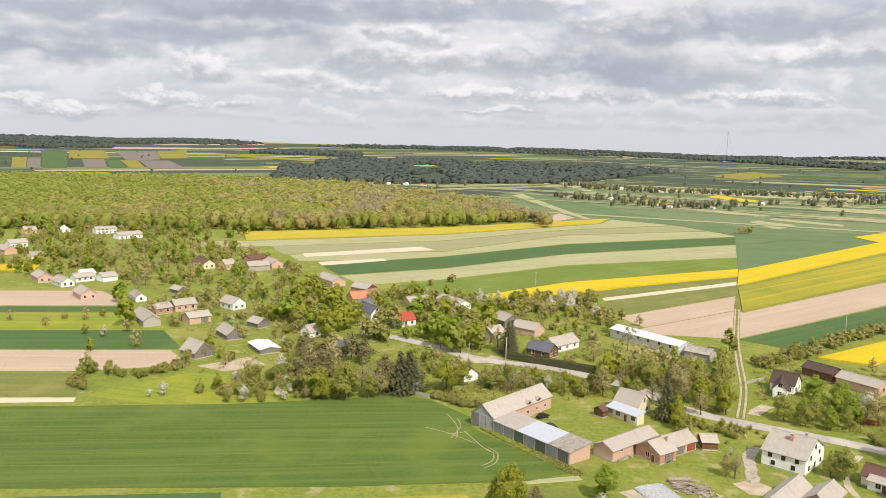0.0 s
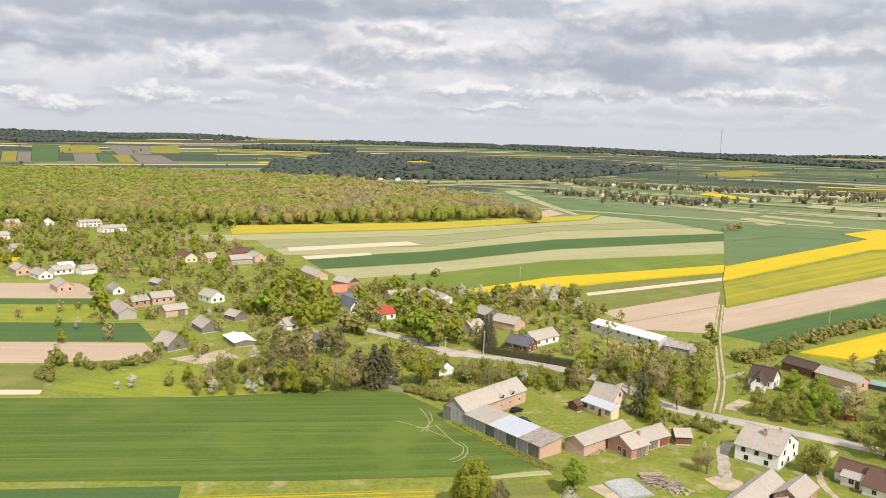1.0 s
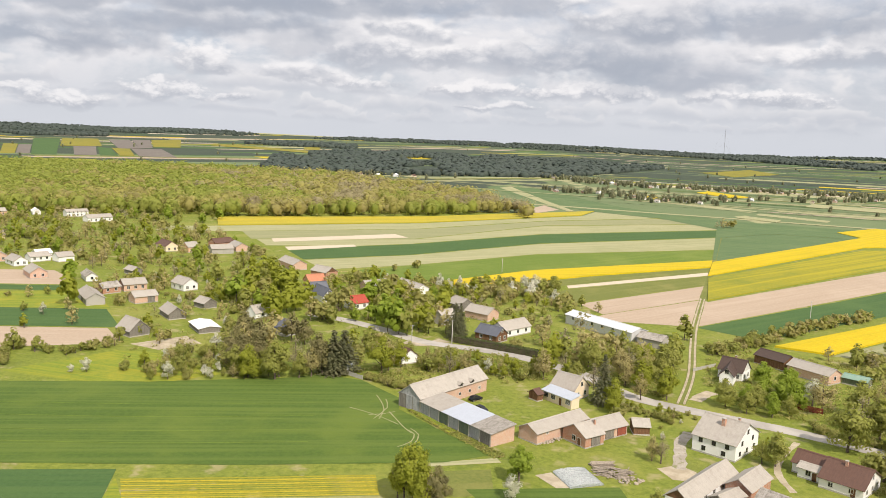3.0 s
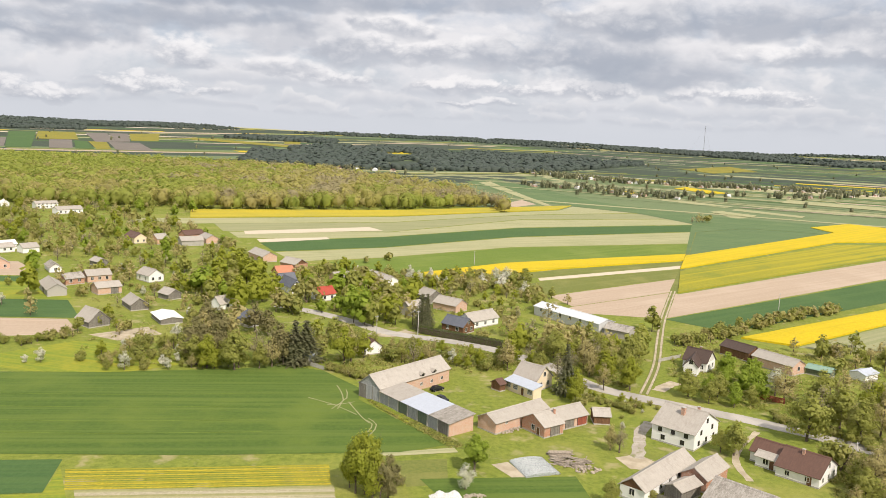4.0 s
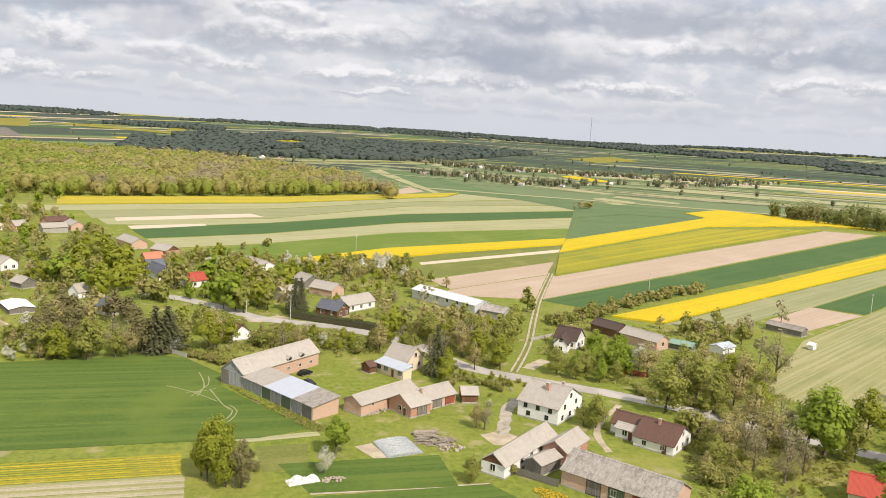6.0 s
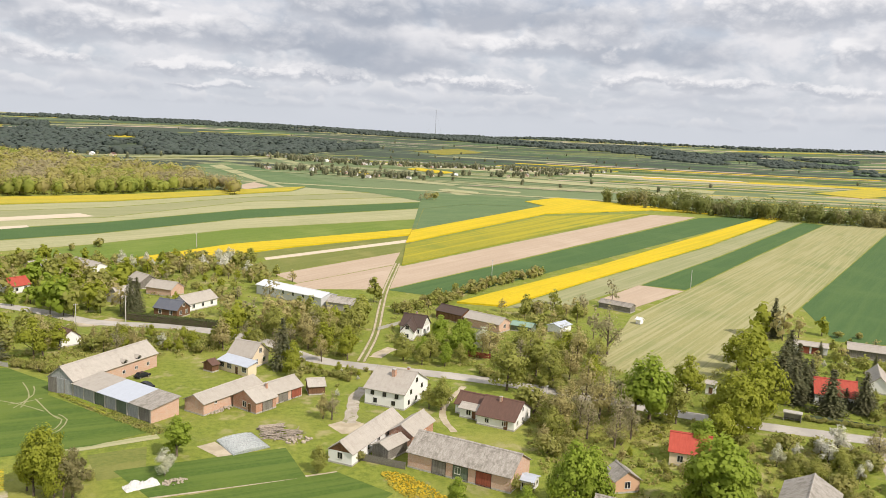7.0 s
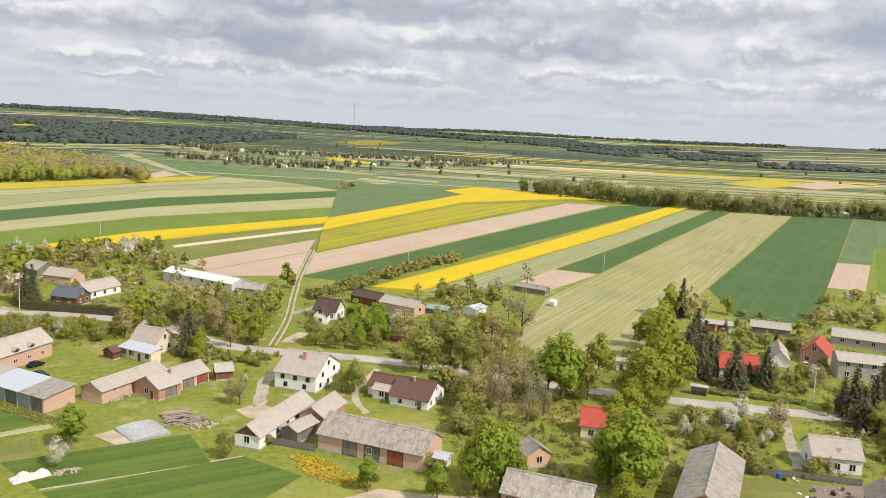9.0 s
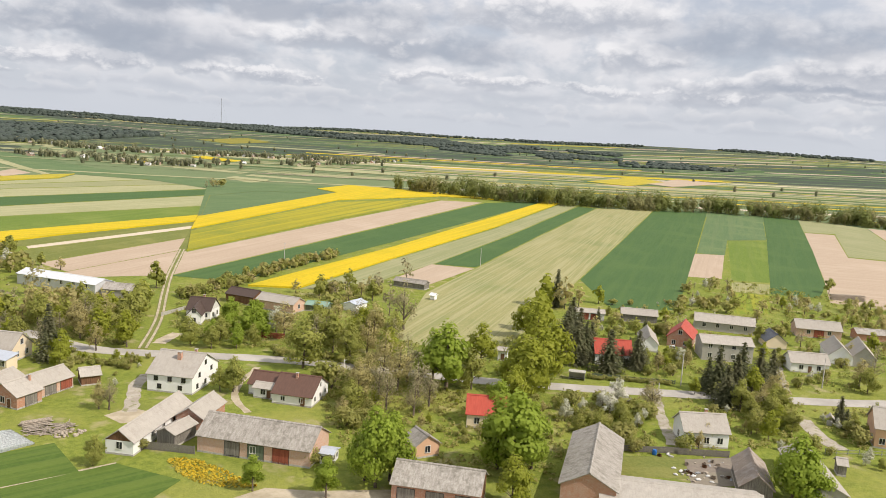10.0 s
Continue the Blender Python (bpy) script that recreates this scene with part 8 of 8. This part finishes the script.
tree("broad", 411.3, 189.4, 8)
tree("olive", 187.0, 102.6, 5.5)
tree("olive", 182.5, 101.5, 5)
tree("lime", 203.0, 97.6, 7)
tree("olive", 307.1, 117.8, 9)
tree("olive", 340.3, 134.3, 9)
grove([(293.3, 189.2), (313.8, 177), (377.6, 220.8), (372.1, 237.5)], 26, "bush olive bush blossom bare", 2.5, 6, 482, 4)
grove([(331.5, 170.9), (357, 166), (390.6, 188.8), (373.1, 195.1)], 16, "bush broad blossom olive", 3, 6, 483, 4)
grove([(229.9, 153.4), (234.3, 138.8), (262.4, 125.4), (283.7, 109.2), (321.6, 126), (305.3, 149.3), (290.1, 173.3), (261.8, 176.3)], 95, "broad olive bush lime bare blossom bush", 3, 7.5, 484, 4)
tree("olive", 260.8, 168.5, 6)
tree("bush", 239.3, 149.0, 5)
tree("broad", 250.3, 152.1, 5)
tree("broad", 286.0, 149.6, 7)
tree("lime", 266.1, 136.7, 6)
tree("bush", 264.2, 130.9, 5)
tree("olive", 314.5, 167.9, 7)
tree("broad", 303.2, 150.2, 6)
tree("lime", 280.5, 184.6, 6)
tree("olive", 260.3, 190.1, 6)
tree("bush", 236.8, 171.2, 5)
tree("olive", 294.6, 123.5, 6)
tree("bush", 281.3, 119.7, 4)
tree("olive", 296.2, 190.0, 5)
tree("bush", 325.4, 194.8, 5)
tree("broad", 332.3, 188.8, 6)
tree("olive", 337.2, 179.2, 6)
tree("lime", 354.3, 180.4, 5)
tree("olive", 360.6, 154.1, 6)
tree("broad", 376.3, 163.9, 6)
tree("bush", 228.1, 147.8, 3)
tree("bush", 232.8, 142.5, 3)
tree("lime", 239.3, 152.3, 4)
grove([(210.8, 149.9), (223.8, 136.8), (238.3, 149.5), (218.4, 158.6)], 10, "bush broad lime", 2.5, 5, 508, 4)
hedgerow([(199.8, 148.3), (209.1, 140.6), (216.8, 133.5)], 1.2, 30, "bush", 1.3, 1.9, 509)
grove([(221.5, 95.6), (237.3, 87.3), (271.8, 97.9), (261.5, 108.4)], 8, "bush broad olive", 2, 5, 510, 5)
grove([(337, 149.1), (347.1, 131.3), (394.2, 151.3), (389.7, 170.4)], 18, "olive bush broad", 3, 6, 511, 5)
grove([(209, 156.7), (224.1, 138.9), (245.8, 116.1), (272.5, 103), (388.2, 153.7), (368.3, 184.5), (349.2, 216.7), (286.3, 215.2), (260.8, 204)], 100, "bush olive bush olive lime bush blossom", 1.2, 3.4, 512, 3, open_side=False)
grove([(263, 203.2), (291.7, 191.8), (227.9, 141.8), (214.4, 157.3)], 40, "broad olive bush spruce broad", 3, 6, 513, 3, open_side=False)
grove([(157, 115.3), (191.9, 128.2), (213.4, 112.7), (237.1, 87.4), (198.8, 70.7), (198.6, 96.3), (181.3, 105.6), (169.8, 108.4)], 70, "bush broad bush lime olive blossom", 1.2, 3.5, 514, 2.5, open_side=False)
grove([(135.8, 170.2), (160.9, 157.9), (176.5, 136), (141.3, 105.9), (146.5, 124.4), (134.1, 131), (123.2, 143.8)], 60, "bush olive bush lime broad", 1.2, 4, 515, 2.5, open_side=False)
grove([(94.5, 215.8), (122.9, 197), (116.7, 179.6), (93.1, 205.7)], 16, "bush lime bush", 1, 2.2, 516, 2, open_side=False)
grove([(99.2, 219), (104.6, 200.7), (88.8, 192.2), (85, 200.2)], 14, "bush blossom olive", 1.2, 2.5, 517, 2, open_side=False)

# trees by the near field
tree("lime", 25.0, 157.8, 13, 0.75)
tree("lime", 28.4, 155.3, 11, 0.8)
tree("lime", 26.8, 157.3, 14, 0.75)
tree("olive", 29.9, 154.8, 9, 0.8)
tree("pine", 31.4, 154.6, 10, 0.9)
tree("lime", 23.7, 160.4, 10, 0.75)
tree("bright", 50.2, 168.8, 9, 1.2)
tree("blossom", 47.3, 159.8, 6)
tree("broad", 75.6, 153.2, 6, 1.1)
tree("bare", 85.7, 180.5, 8)
tree("olive", 84.0, 181.9, 7)
tree("broad", 113.2, 179.8, 9, 1.1)
tree("broad", 110.7, 181.5, 6)
tree("lime", 85.0, 221.0, 9, 1.1)
tree("broad", 83.0, 223.4, 8)
tree("bush", 84.9, 155.7, 3)
tree("bush", 133.8, 150.3, 5)
tree("bush", 33.9, 162.5, 3)
hedgerow([(84.6, 219.4), (91.3, 213.8), (98, 209.4)], 4, 14, "bush", 1.5, 2.8, 537)
hedgerow([(85.7, 233.8), (88.8, 218.3), (102.1, 214.4), (105.8, 210.5)], 5, 14, "bush lime", 1.5, 3, 538)
hedgerow([(134.2, 204.7), (141.2, 197.1), (149, 188.3), (153.3, 177.8)], 4, 20, "bush broad", 1.5, 4, 539)
tree("bright", 95.5, 129.7, 7)
tree("bush", 109.2, 134.8, 4)
tree("bush", 111.1, 131.5, 3)
tree("olive", 143.5, 122.6, 5)

# woods
WOOD = [(-439.7, 673.3), (-333.9, 687.3), (-209.7, 695), (-124.7, 704.8), (-0.6, 750.1), (84.7, 797.6), (163.2, 854.5), (147.2, 753.5), (149.1, 858.8), (124.9, 991), (75.4, 1100.4), (-50.4, 1326.1), (-227.6, 1453.4), (-417.5, 1489.6), (-674.1, 1396.8), (-852, 1315.1)]
TREELINE = [(541.4, 757.8), (556, 692.4), (582.8, 621.9), (625.5, 567.4), (696.9, 518.3), (760.5, 489.2), (818, 435.2), (834.6, 349.3), (854, 270.1)]
FAR_WOOD_1 = [(-252.4, 1610.9), (-158.4, 1566.6), (-4.6, 1546.7), (353.6, 1678.5), (828, 2384.9), (652.5, 2661.7), (367.2, 2671.2), (101.2, 2646.2), (-160, 2671.2), (-304, 2125.7)]
FAR_WOOD_2 = [(-142.7, 4394.3), (972.3, 4107.6), (1410.4, 3426.4), (1640.7, 2618), (1804.8, 2483.4), (1986.7, 2737.1), (1817.6, 2904), (1578, 3837.7), (1011.6, 4279.2), (-20.3, 4396.6)]
FAR_WOOD_3 = [(-1529.6, 3179.2), (-901.7, 3880.9), (-994.7, 4282.3), (-1699, 3532.8)]
FAR_WOOD_4 = [(-1623.7, 2392.9), (-1103.3, 3173.6), (-1183.2, 3404.3), (-1735.5, 2558.8)]
FAR_WOOD_5 = [(-553.7, 3001.3), (-127.2, 2765.1), (-145.2, 3148.9), (-562.9, 3296.4)]
FAR_WOOD_6 = [(1658.5, 2332.2), (1673.5, 1814.9), (1982.3, 1638.2), (2333.6, 1935.7), (2253.7, 2461.2), (2014.2, 2932.5)]
FAR_WOOD_7 = [(1734.6, 1429.1), (1985.3, 1249.2), (2170.3, 1368.5), (2040.4, 1687.3)]
FAR_HAMLET = [(343.1, 1717.5), (416.4, 1548.3), (468.3, 1462.2), (610.7, 1417.7), (735.5, 1393.8), (867.4, 1373.2)]
FAR_HAMLET_EAST = [(269.8, 1246.4), (325.1, 1230.6), (372.4, 1101.8), (431, 1095), (627.6, 1202.6), (842.7, 1307.5), (996.5, 1378.8)]
FAR_HAMLET_WEST = [(-174.1, 1560.9), (-68.7, 1521), (37.7, 1486.2), (149.7, 1684.5)]
MAST = [(1686.5, 4061.3)]
STRIP_ANGLE = 36.8
CLOSE_LAND = [(-459.4, 610.3), (-432.2, 661.7), (-145.7, 687.9), (173.6, 869.6), (162.1, 1292.4), (227.4, 1412.7), (298.8, 969.2), (375.2, 833.2), (451.7, 790.7), (535.3, 808.4), (566.3, 706.2), (612.2, 646.2), (735.2, 548.4), (855.8, 456.3), (885.6, 371.7), (910, 288.7), (420, -200), (-420, -200)]
undergrowth([(-276.7, 469.2), (-277.4, 569.8), (-269.9, 703), (-215, 712.6), (-112.8, 591.4), (-17, 418.3), (58.5, 393), (94.3, 350.1), (78.6, 287.4), (44, 286.2), (1.7, 284.8), (-8.9, 244.4), (-50, 236.8), (-70, 268), (-112.9, 411.1), (-155.1, 441.6)], 1500, 41, 0.6, 2.0)
undergrowth([(9.3, 250.7), (28.1, 234), (67.5, 243.1), (102.8, 224.8), (136.3, 289.3), (123.2, 301.4), (76.6, 279.6), (38.8, 278.4)], 900, 42, 0.5, 1.8)
undergrowth([(114.1, 231.8), (135.1, 206.1), (158.8, 174.6), (189.7, 148.9), (254.5, 206.5), (176.6, 177.9), (179.1, 203.7), (208.6, 278), (177.9, 276.8), (136, 291.6)], 900, 43, 0.5, 1.8)
undergrowth([(129, 168.9), (156.1, 175.9), (184.1, 141.5), (249.7, 94.1), (225.1, 78.4), (201.3, 91.3), (167.6, 109.6), (143.1, 104.9), (133.9, 110.1), (118.1, 139.6)], 1000, 44, 0.4, 1.4)
undergrowth([(200.2, 154.9), (215.7, 130.9), (262.7, 99.8), (358.7, 126.3), (414.5, 167.2), (392.9, 230.8), (315.6, 204.2), (263, 203.2)], 1000, 45, 0.5, 1.6)
undergrowth([(87.4, 149.7), (91.6, 147.7), (94.7, 140), (97, 130.5), (92, 133.3), (88.2, 138.1), (87.4, 143.9)], 420, 47, 0.15, 0.45, FLOWERS)
undergrowth([(25.8, 214.3), (36.6, 196.5), (46.4, 181.6), (49.5, 183.3), (38.4, 198.9), (27.5, 215.7)], 200, 48, 0.2, 0.6)
STRIP_EAST = -28.0

# ---- woods and far land ----


def make_woods():
    rnd = random.Random(5)
    sorts = {}
    lo = [min(p[k] for p in WOOD) for k in (0, 1)]
    hi = [max(p[k] for p in WOOD) for k in (0, 1)]
    step = 10.5
    y = lo[1]
    while y < hi[1]:
        x = lo[0]
        while x < hi[0]:
            px, py = x + rnd.uniform(-7, 7), y + rnd.uniform(-7, 7)
            if inside(px, py, WOOD):
                v = noise.noise(Vector((px / 70, py / 70, 0))) + 0.5 * noise.noise(Vector((px / 22, py / 22, 3)))
                edge = not inside(px + 3, py - 16, WOOD)
                v += 0.55 if edge else 0.0
                v += -0.0016 * (px - 20)
                deep = inside(px + 20, py - 130, WOOD)
                sorts.setdefault(("fresh" if v > 0.38 else "budding" if v > -0.12 else "brown", deep), []).append((px, py))
            x += step
        y += step
    for (sort, deep), places in sorted(sorts.items()):
        word, material, low, high, spread = {
            "fresh": ("wood of fresh green spring trees", FOREST_GREEN, 13, 20, 0.95),
            "budding": ("wood of yellow-green budding trees", FOREST_LEAF, 11, 22, 0.9),
            "brown": ("wood of brown budding trees", FOREST_BROWN, 11, 21, 0.85)}[sort]
        forest("broadleaf_wood", word, places, material, low, high, 24 if deep else 90, 1.75 if deep else 0.95, 3 + len(places), spread, skirt=not deep)


def make_treeline():
    rnd = random.Random(8)
    a, b = [], []
    for i in range(len(TREELINE) - 1):
        p, q = Vector(TREELINE[i]), Vector(TREELINE[i + 1])
        n = int((q - p).length / 1.0)
        d = (q - p).normalized()
        for k in range(n):
            c = p.lerp(q, (k + rnd.random()) / n) + Vector((-d.y, d.x)) * rnd.uniform(-4, 52)
            if noise.noise(Vector((c.x / 34, c.y / 34, 6))) > -0.22:
                (a if noise.noise(Vector((c.x / 40, c.y / 40, 1))) > -0.1 else b).append((c.x, c.y))
    forest("tree_belt", "belt of green trees between fields", a, BELT_LEAF, 5, 24, 130, 0.85, 6, 0.75, True, 0.4, True)
    forest("tree_belt", "belt of olive budding trees between fields", b, BELT_OLIVE, 5, 22, 120, 0.8, 7, 0.75, True, 0.4, True)


def make_far_woods():
    rnd = random.Random(9)
    for poly in (FAR_WOOD_1, FAR_WOOD_2, FAR_WOOD_3, FAR_WOOD_4, FAR_WOOD_5, FAR_WOOD_6, FAR_WOOD_7):
        lo = [min(p[k] for p in poly) for k in (0, 1)]
        hi = [max(p[k] for p in poly) for k in (0, 1)]
        got = []
        step = max(19.0, math.sqrt((hi[0] - lo[0]) * (hi[1] - lo[1]) / 11000))
        y = lo[1]
        while y < hi[1]:
            x = lo[0]
            while x < hi[0]:
                px, py = x + rnd.uniform(-7, 7), y + rnd.uniform(-7, 7)
                if inside(px, py, poly) and math.hypot(px, py) < 4500 and noise.noise(Vector((px / 160, py / 160, 5))) > (-0.05 if poly in (FAR_WOOD_6, FAR_WOOD_7) else -0.34):
                    got.append((px, py))
                x += step
            y += step
        if got:
            forest("far_wood", "dark distant wood on the slope, shade and haze in its colour", got, FAR_LEAF_HAZED, *((7, 12) if poly in (FAR_WOOD_6, FAR_WOOD_7) else (10, 16)), 4, step * 0.28, len(got), 1.3, False)


def make_crest_wood():
    """Woods along the skyline: a rounded wooded hill in the west, open fields, then a long dark ridge that thins out to the east."""
    rnd = random.Random(17)
    got = []
    for i in range(5200):
        a = rnd.uniform(-42, 75)
        r = rnd.uniform(3850, 4350)
        x, y = math.sin(radians(a)) * r, math.cos(radians(a)) * r
        v = noise.noise(Vector((x / 420, y / 420, 2)))
        open_fields = -11.0 + v * 2 < a < -1.5 + v * 2
        if v > (0.22 if open_fields else -0.3 if a < 26 else 0.12):
            got.append((x, y))
    forest("far_wood", "dark wooded crest of the far hills, shade and haze in its colour", got, FAR_LEAF_HAZED, 8, 14, 5, 4.5, 99, 1.5, False)


def make_far_fields(strip, west, east_end, seed):
    """Long narrow strips, all along one direction, with breaks: one sheet for each crop."""
    rnd = random.Random(seed)
    u, v = Vector((math.cos(strip), math.sin(strip))), Vector((-math.sin(strip), math.cos(strip)))
    sheets = {}
    kinds = [("far_wheat", WHEAT, 20), ("far_green", GREEN, 5), ("far_pale", PALE, 20), ("far_stubble", TAN, 12), ("far_rape", RAPE, 5), ("far_thin_rape", SPARSE, 5),
             ("far_soil", SOIL, 6), ("far_sand", SAND, 3), ("far_meadow", MEADOW, 14), ("far_clover", FARGREEN, 40), ("far_pasture", FAR_SHADED, 0)]
    names = [k[0] for k in kinds]
    weights = [14, 5, 28, 20, 9, 10, 6, 7, 12, 24, 0] if east_end > 50 else [k[2] for k in kinds]
    q = -4300.0
    while q < 4300:
        s = -4400.0
        wide0 = rnd.uniform(10, 34) * (0.65 if east_end > 50 else 1.0)
        wide0 *= 1.0 if abs(q) < 1500 else 1.9
        while s < 4400:
            long = rnd.uniform(260, 900)
            c = u * (s + long / 2) + v * (q + wide0 / 2)
            r = c.length
            ok = 850 < r < 4300 and c.y > -900 and rnd.random() < 0.93
            side = math.degrees(math.atan2(c.x, c.y))
            ok = ok and west < side < east_end
            if ok:
                ends = [u * (s + long * k) + v * (q + wide0 / 2) for k in (0, 0.25, 0.5, 0.75, 1)]
                if any(inside(e.x, e.y, poly) for e in ends for poly in NEAR_LAND) or min(e.length for e in ends) < 800:
                    ok = False
            if ok:
                east = math.degrees(math.atan2(c.x, c.y))
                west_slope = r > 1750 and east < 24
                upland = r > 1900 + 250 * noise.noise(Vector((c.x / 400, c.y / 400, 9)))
                # beyond these distances most strips get the painted cloud shade
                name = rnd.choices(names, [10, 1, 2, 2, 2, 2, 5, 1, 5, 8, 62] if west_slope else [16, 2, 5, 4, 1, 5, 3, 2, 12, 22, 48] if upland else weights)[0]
                vs, fs = sheets.setdefault(name, ([], []))
                n, k = max(2, int(long / 40)), max(1, int(wide0 / 30))
                at = len(vs)
                skew = rnd.uniform(-10, 10)
                for i in range(n + 1):
                    for j in range(k + 1):
                        p = u * (s + long * i / n + skew * j / k) + v * (q + (wide0 - 0.8) * j / k)
                        vs.append((p.x, p.y, terrain(p.x, p.y) + 0.3))
                for i in range(n):
                    for j in range(k):
                        a = at + i * (k + 1) + j
                        fs.append((a, a + k + 1, a + k + 2, a + 1))
            s += long + 1.0
        q += wide0
    words = dict((k[0], k[1]) for k in kinds)
    for name, (vs, fs) in sheets.items():
        turn = Matrix.Rotation(-strip, 3, "Z")
        me = mesh_of(name + "_fields", [tuple(turn @ Vector(p)) for p in vs], fs, words[name])
        ob = new(name + "_fields", me)
        ob.matrix_world = Matrix.Rotation(strip, 4, "Z")
        tagged(ob, "distant strips of farmland in " + name.replace("far_", "").replace("_", " "), "field", kind="stuff")


def make_hamlets():
    """A far row of small houses with trees round them."""
    rnd = random.Random(31)
    sites = []
    for line, n in ((FAR_HAMLET, 34), (FAR_HAMLET_EAST, 22), (FAR_HAMLET_WEST, 9)):
        pts = [Vector(p) for p in line]
        for i in range(n):
            k = (len(pts) - 1) * (i + rnd.random()) / n
            a = pts[int(k)].lerp(pts[int(k) + 1], k - int(k))
            sites.append((a.x + rnd.uniform(-25, 25), a.y + rnd.uniform(-25, 25)))
    protos = []
    for wall, roof, word in ((WALL_WHITE, ROOF_GREY, "white farmhouse with grey roof in a distant row"), (BRICK_PALE, ROOF_WORN, "brick farmhouse with grey roof in a distant row"), (WALL_CREAM, ROOF_BROWN, "cream farmhouse with brown roof in a distant row"), (WALL_WHITE, ROOF_WHITE, "white shed with pale roof in a distant row")):
        x, y = sites.pop()
        protos.append(building("farmhouse", word, x, y, rnd.uniform(0, 180), 10, 7, 3.2, 5.8, wall, roof, windows="front:3:1.0 right:2:1.0", socle=False, group="distant farmhouses"))
    for x, y in sites:
        copy_thing(rnd.choice(protos[:2] + protos), pose(x, y, terrain(x, y), 0, 0, rnd.choice((-50, 40)) + rnd.uniform(-8, 8)) @ Matrix.Scale(rnd.uniform(0.62, 0.85), 4))
    trees = []
    for x, y in sites:
        for k in range(9):
            trees.append((x + rnd.gauss(0, 28), y + 14 + rnd.gauss(0, 18)))
    for k in range(170):
        a = rnd.uniform(-0.6, 1.35)
        r = rnd.uniform(1000, 3300)
        trees.append((math.sin(a) * r, math.cos(a) * r))
    trees = [t for t in trees if not any(inside(t[0], t[1], p) for p in NEAR_LAND[:2])]
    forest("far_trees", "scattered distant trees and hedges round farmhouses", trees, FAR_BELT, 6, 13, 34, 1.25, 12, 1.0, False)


def make_mast():
    x, y = MAST[0]
    k = 4250 / math.hypot(x, y)
    x, y = x * k, y * k
    ob = base("radio_mast", x, y, 20, "tall guyed steel radio mast on the ridge", "mast")
    bm = bmesh.new()
    legs = [(1.1 * math.cos(a), 1.1 * math.sin(a)) for a in (0, 2.1, 4.2)]
    for px, py in legs:
        box(bm, px - 0.2, px + 0.2, py - 0.2, py + 0.2, 0, 130)
    part("mast_legs", bm, STEEL, ob)
    bm = bmesh.new()
    for z in range(4, 130, 5):
        box(bm, -1.1, 1.1, -0.8, 0.8, z, z + 0.25)
    part("lattice", bm, STEEL, ob)
    for a in (0.3, 2.4, 4.5):
        for z in (60, 120):
            vs, fs = [], []
            tube(vs, fs, (0, 0, z), (70 * math.cos(a), 70 * math.sin(a), terrain(x, y) * 0), 0.08, 0.08, 4)
            part_of("guy_wire", mesh_of("guy_wire", vs, fs, STEEL), ob)


NEAR_LAND = [WOOD, CLOSE_LAND]
make_woods()
make_treeline()
make_far_woods()
make_crest_wood()
make_far_fields(radians(STRIP_ANGLE), -75, 13, 21)
make_far_fields(radians(STRIP_EAST), 13, 110, 22)
make_hamlets()
make_mast()
plant_all()
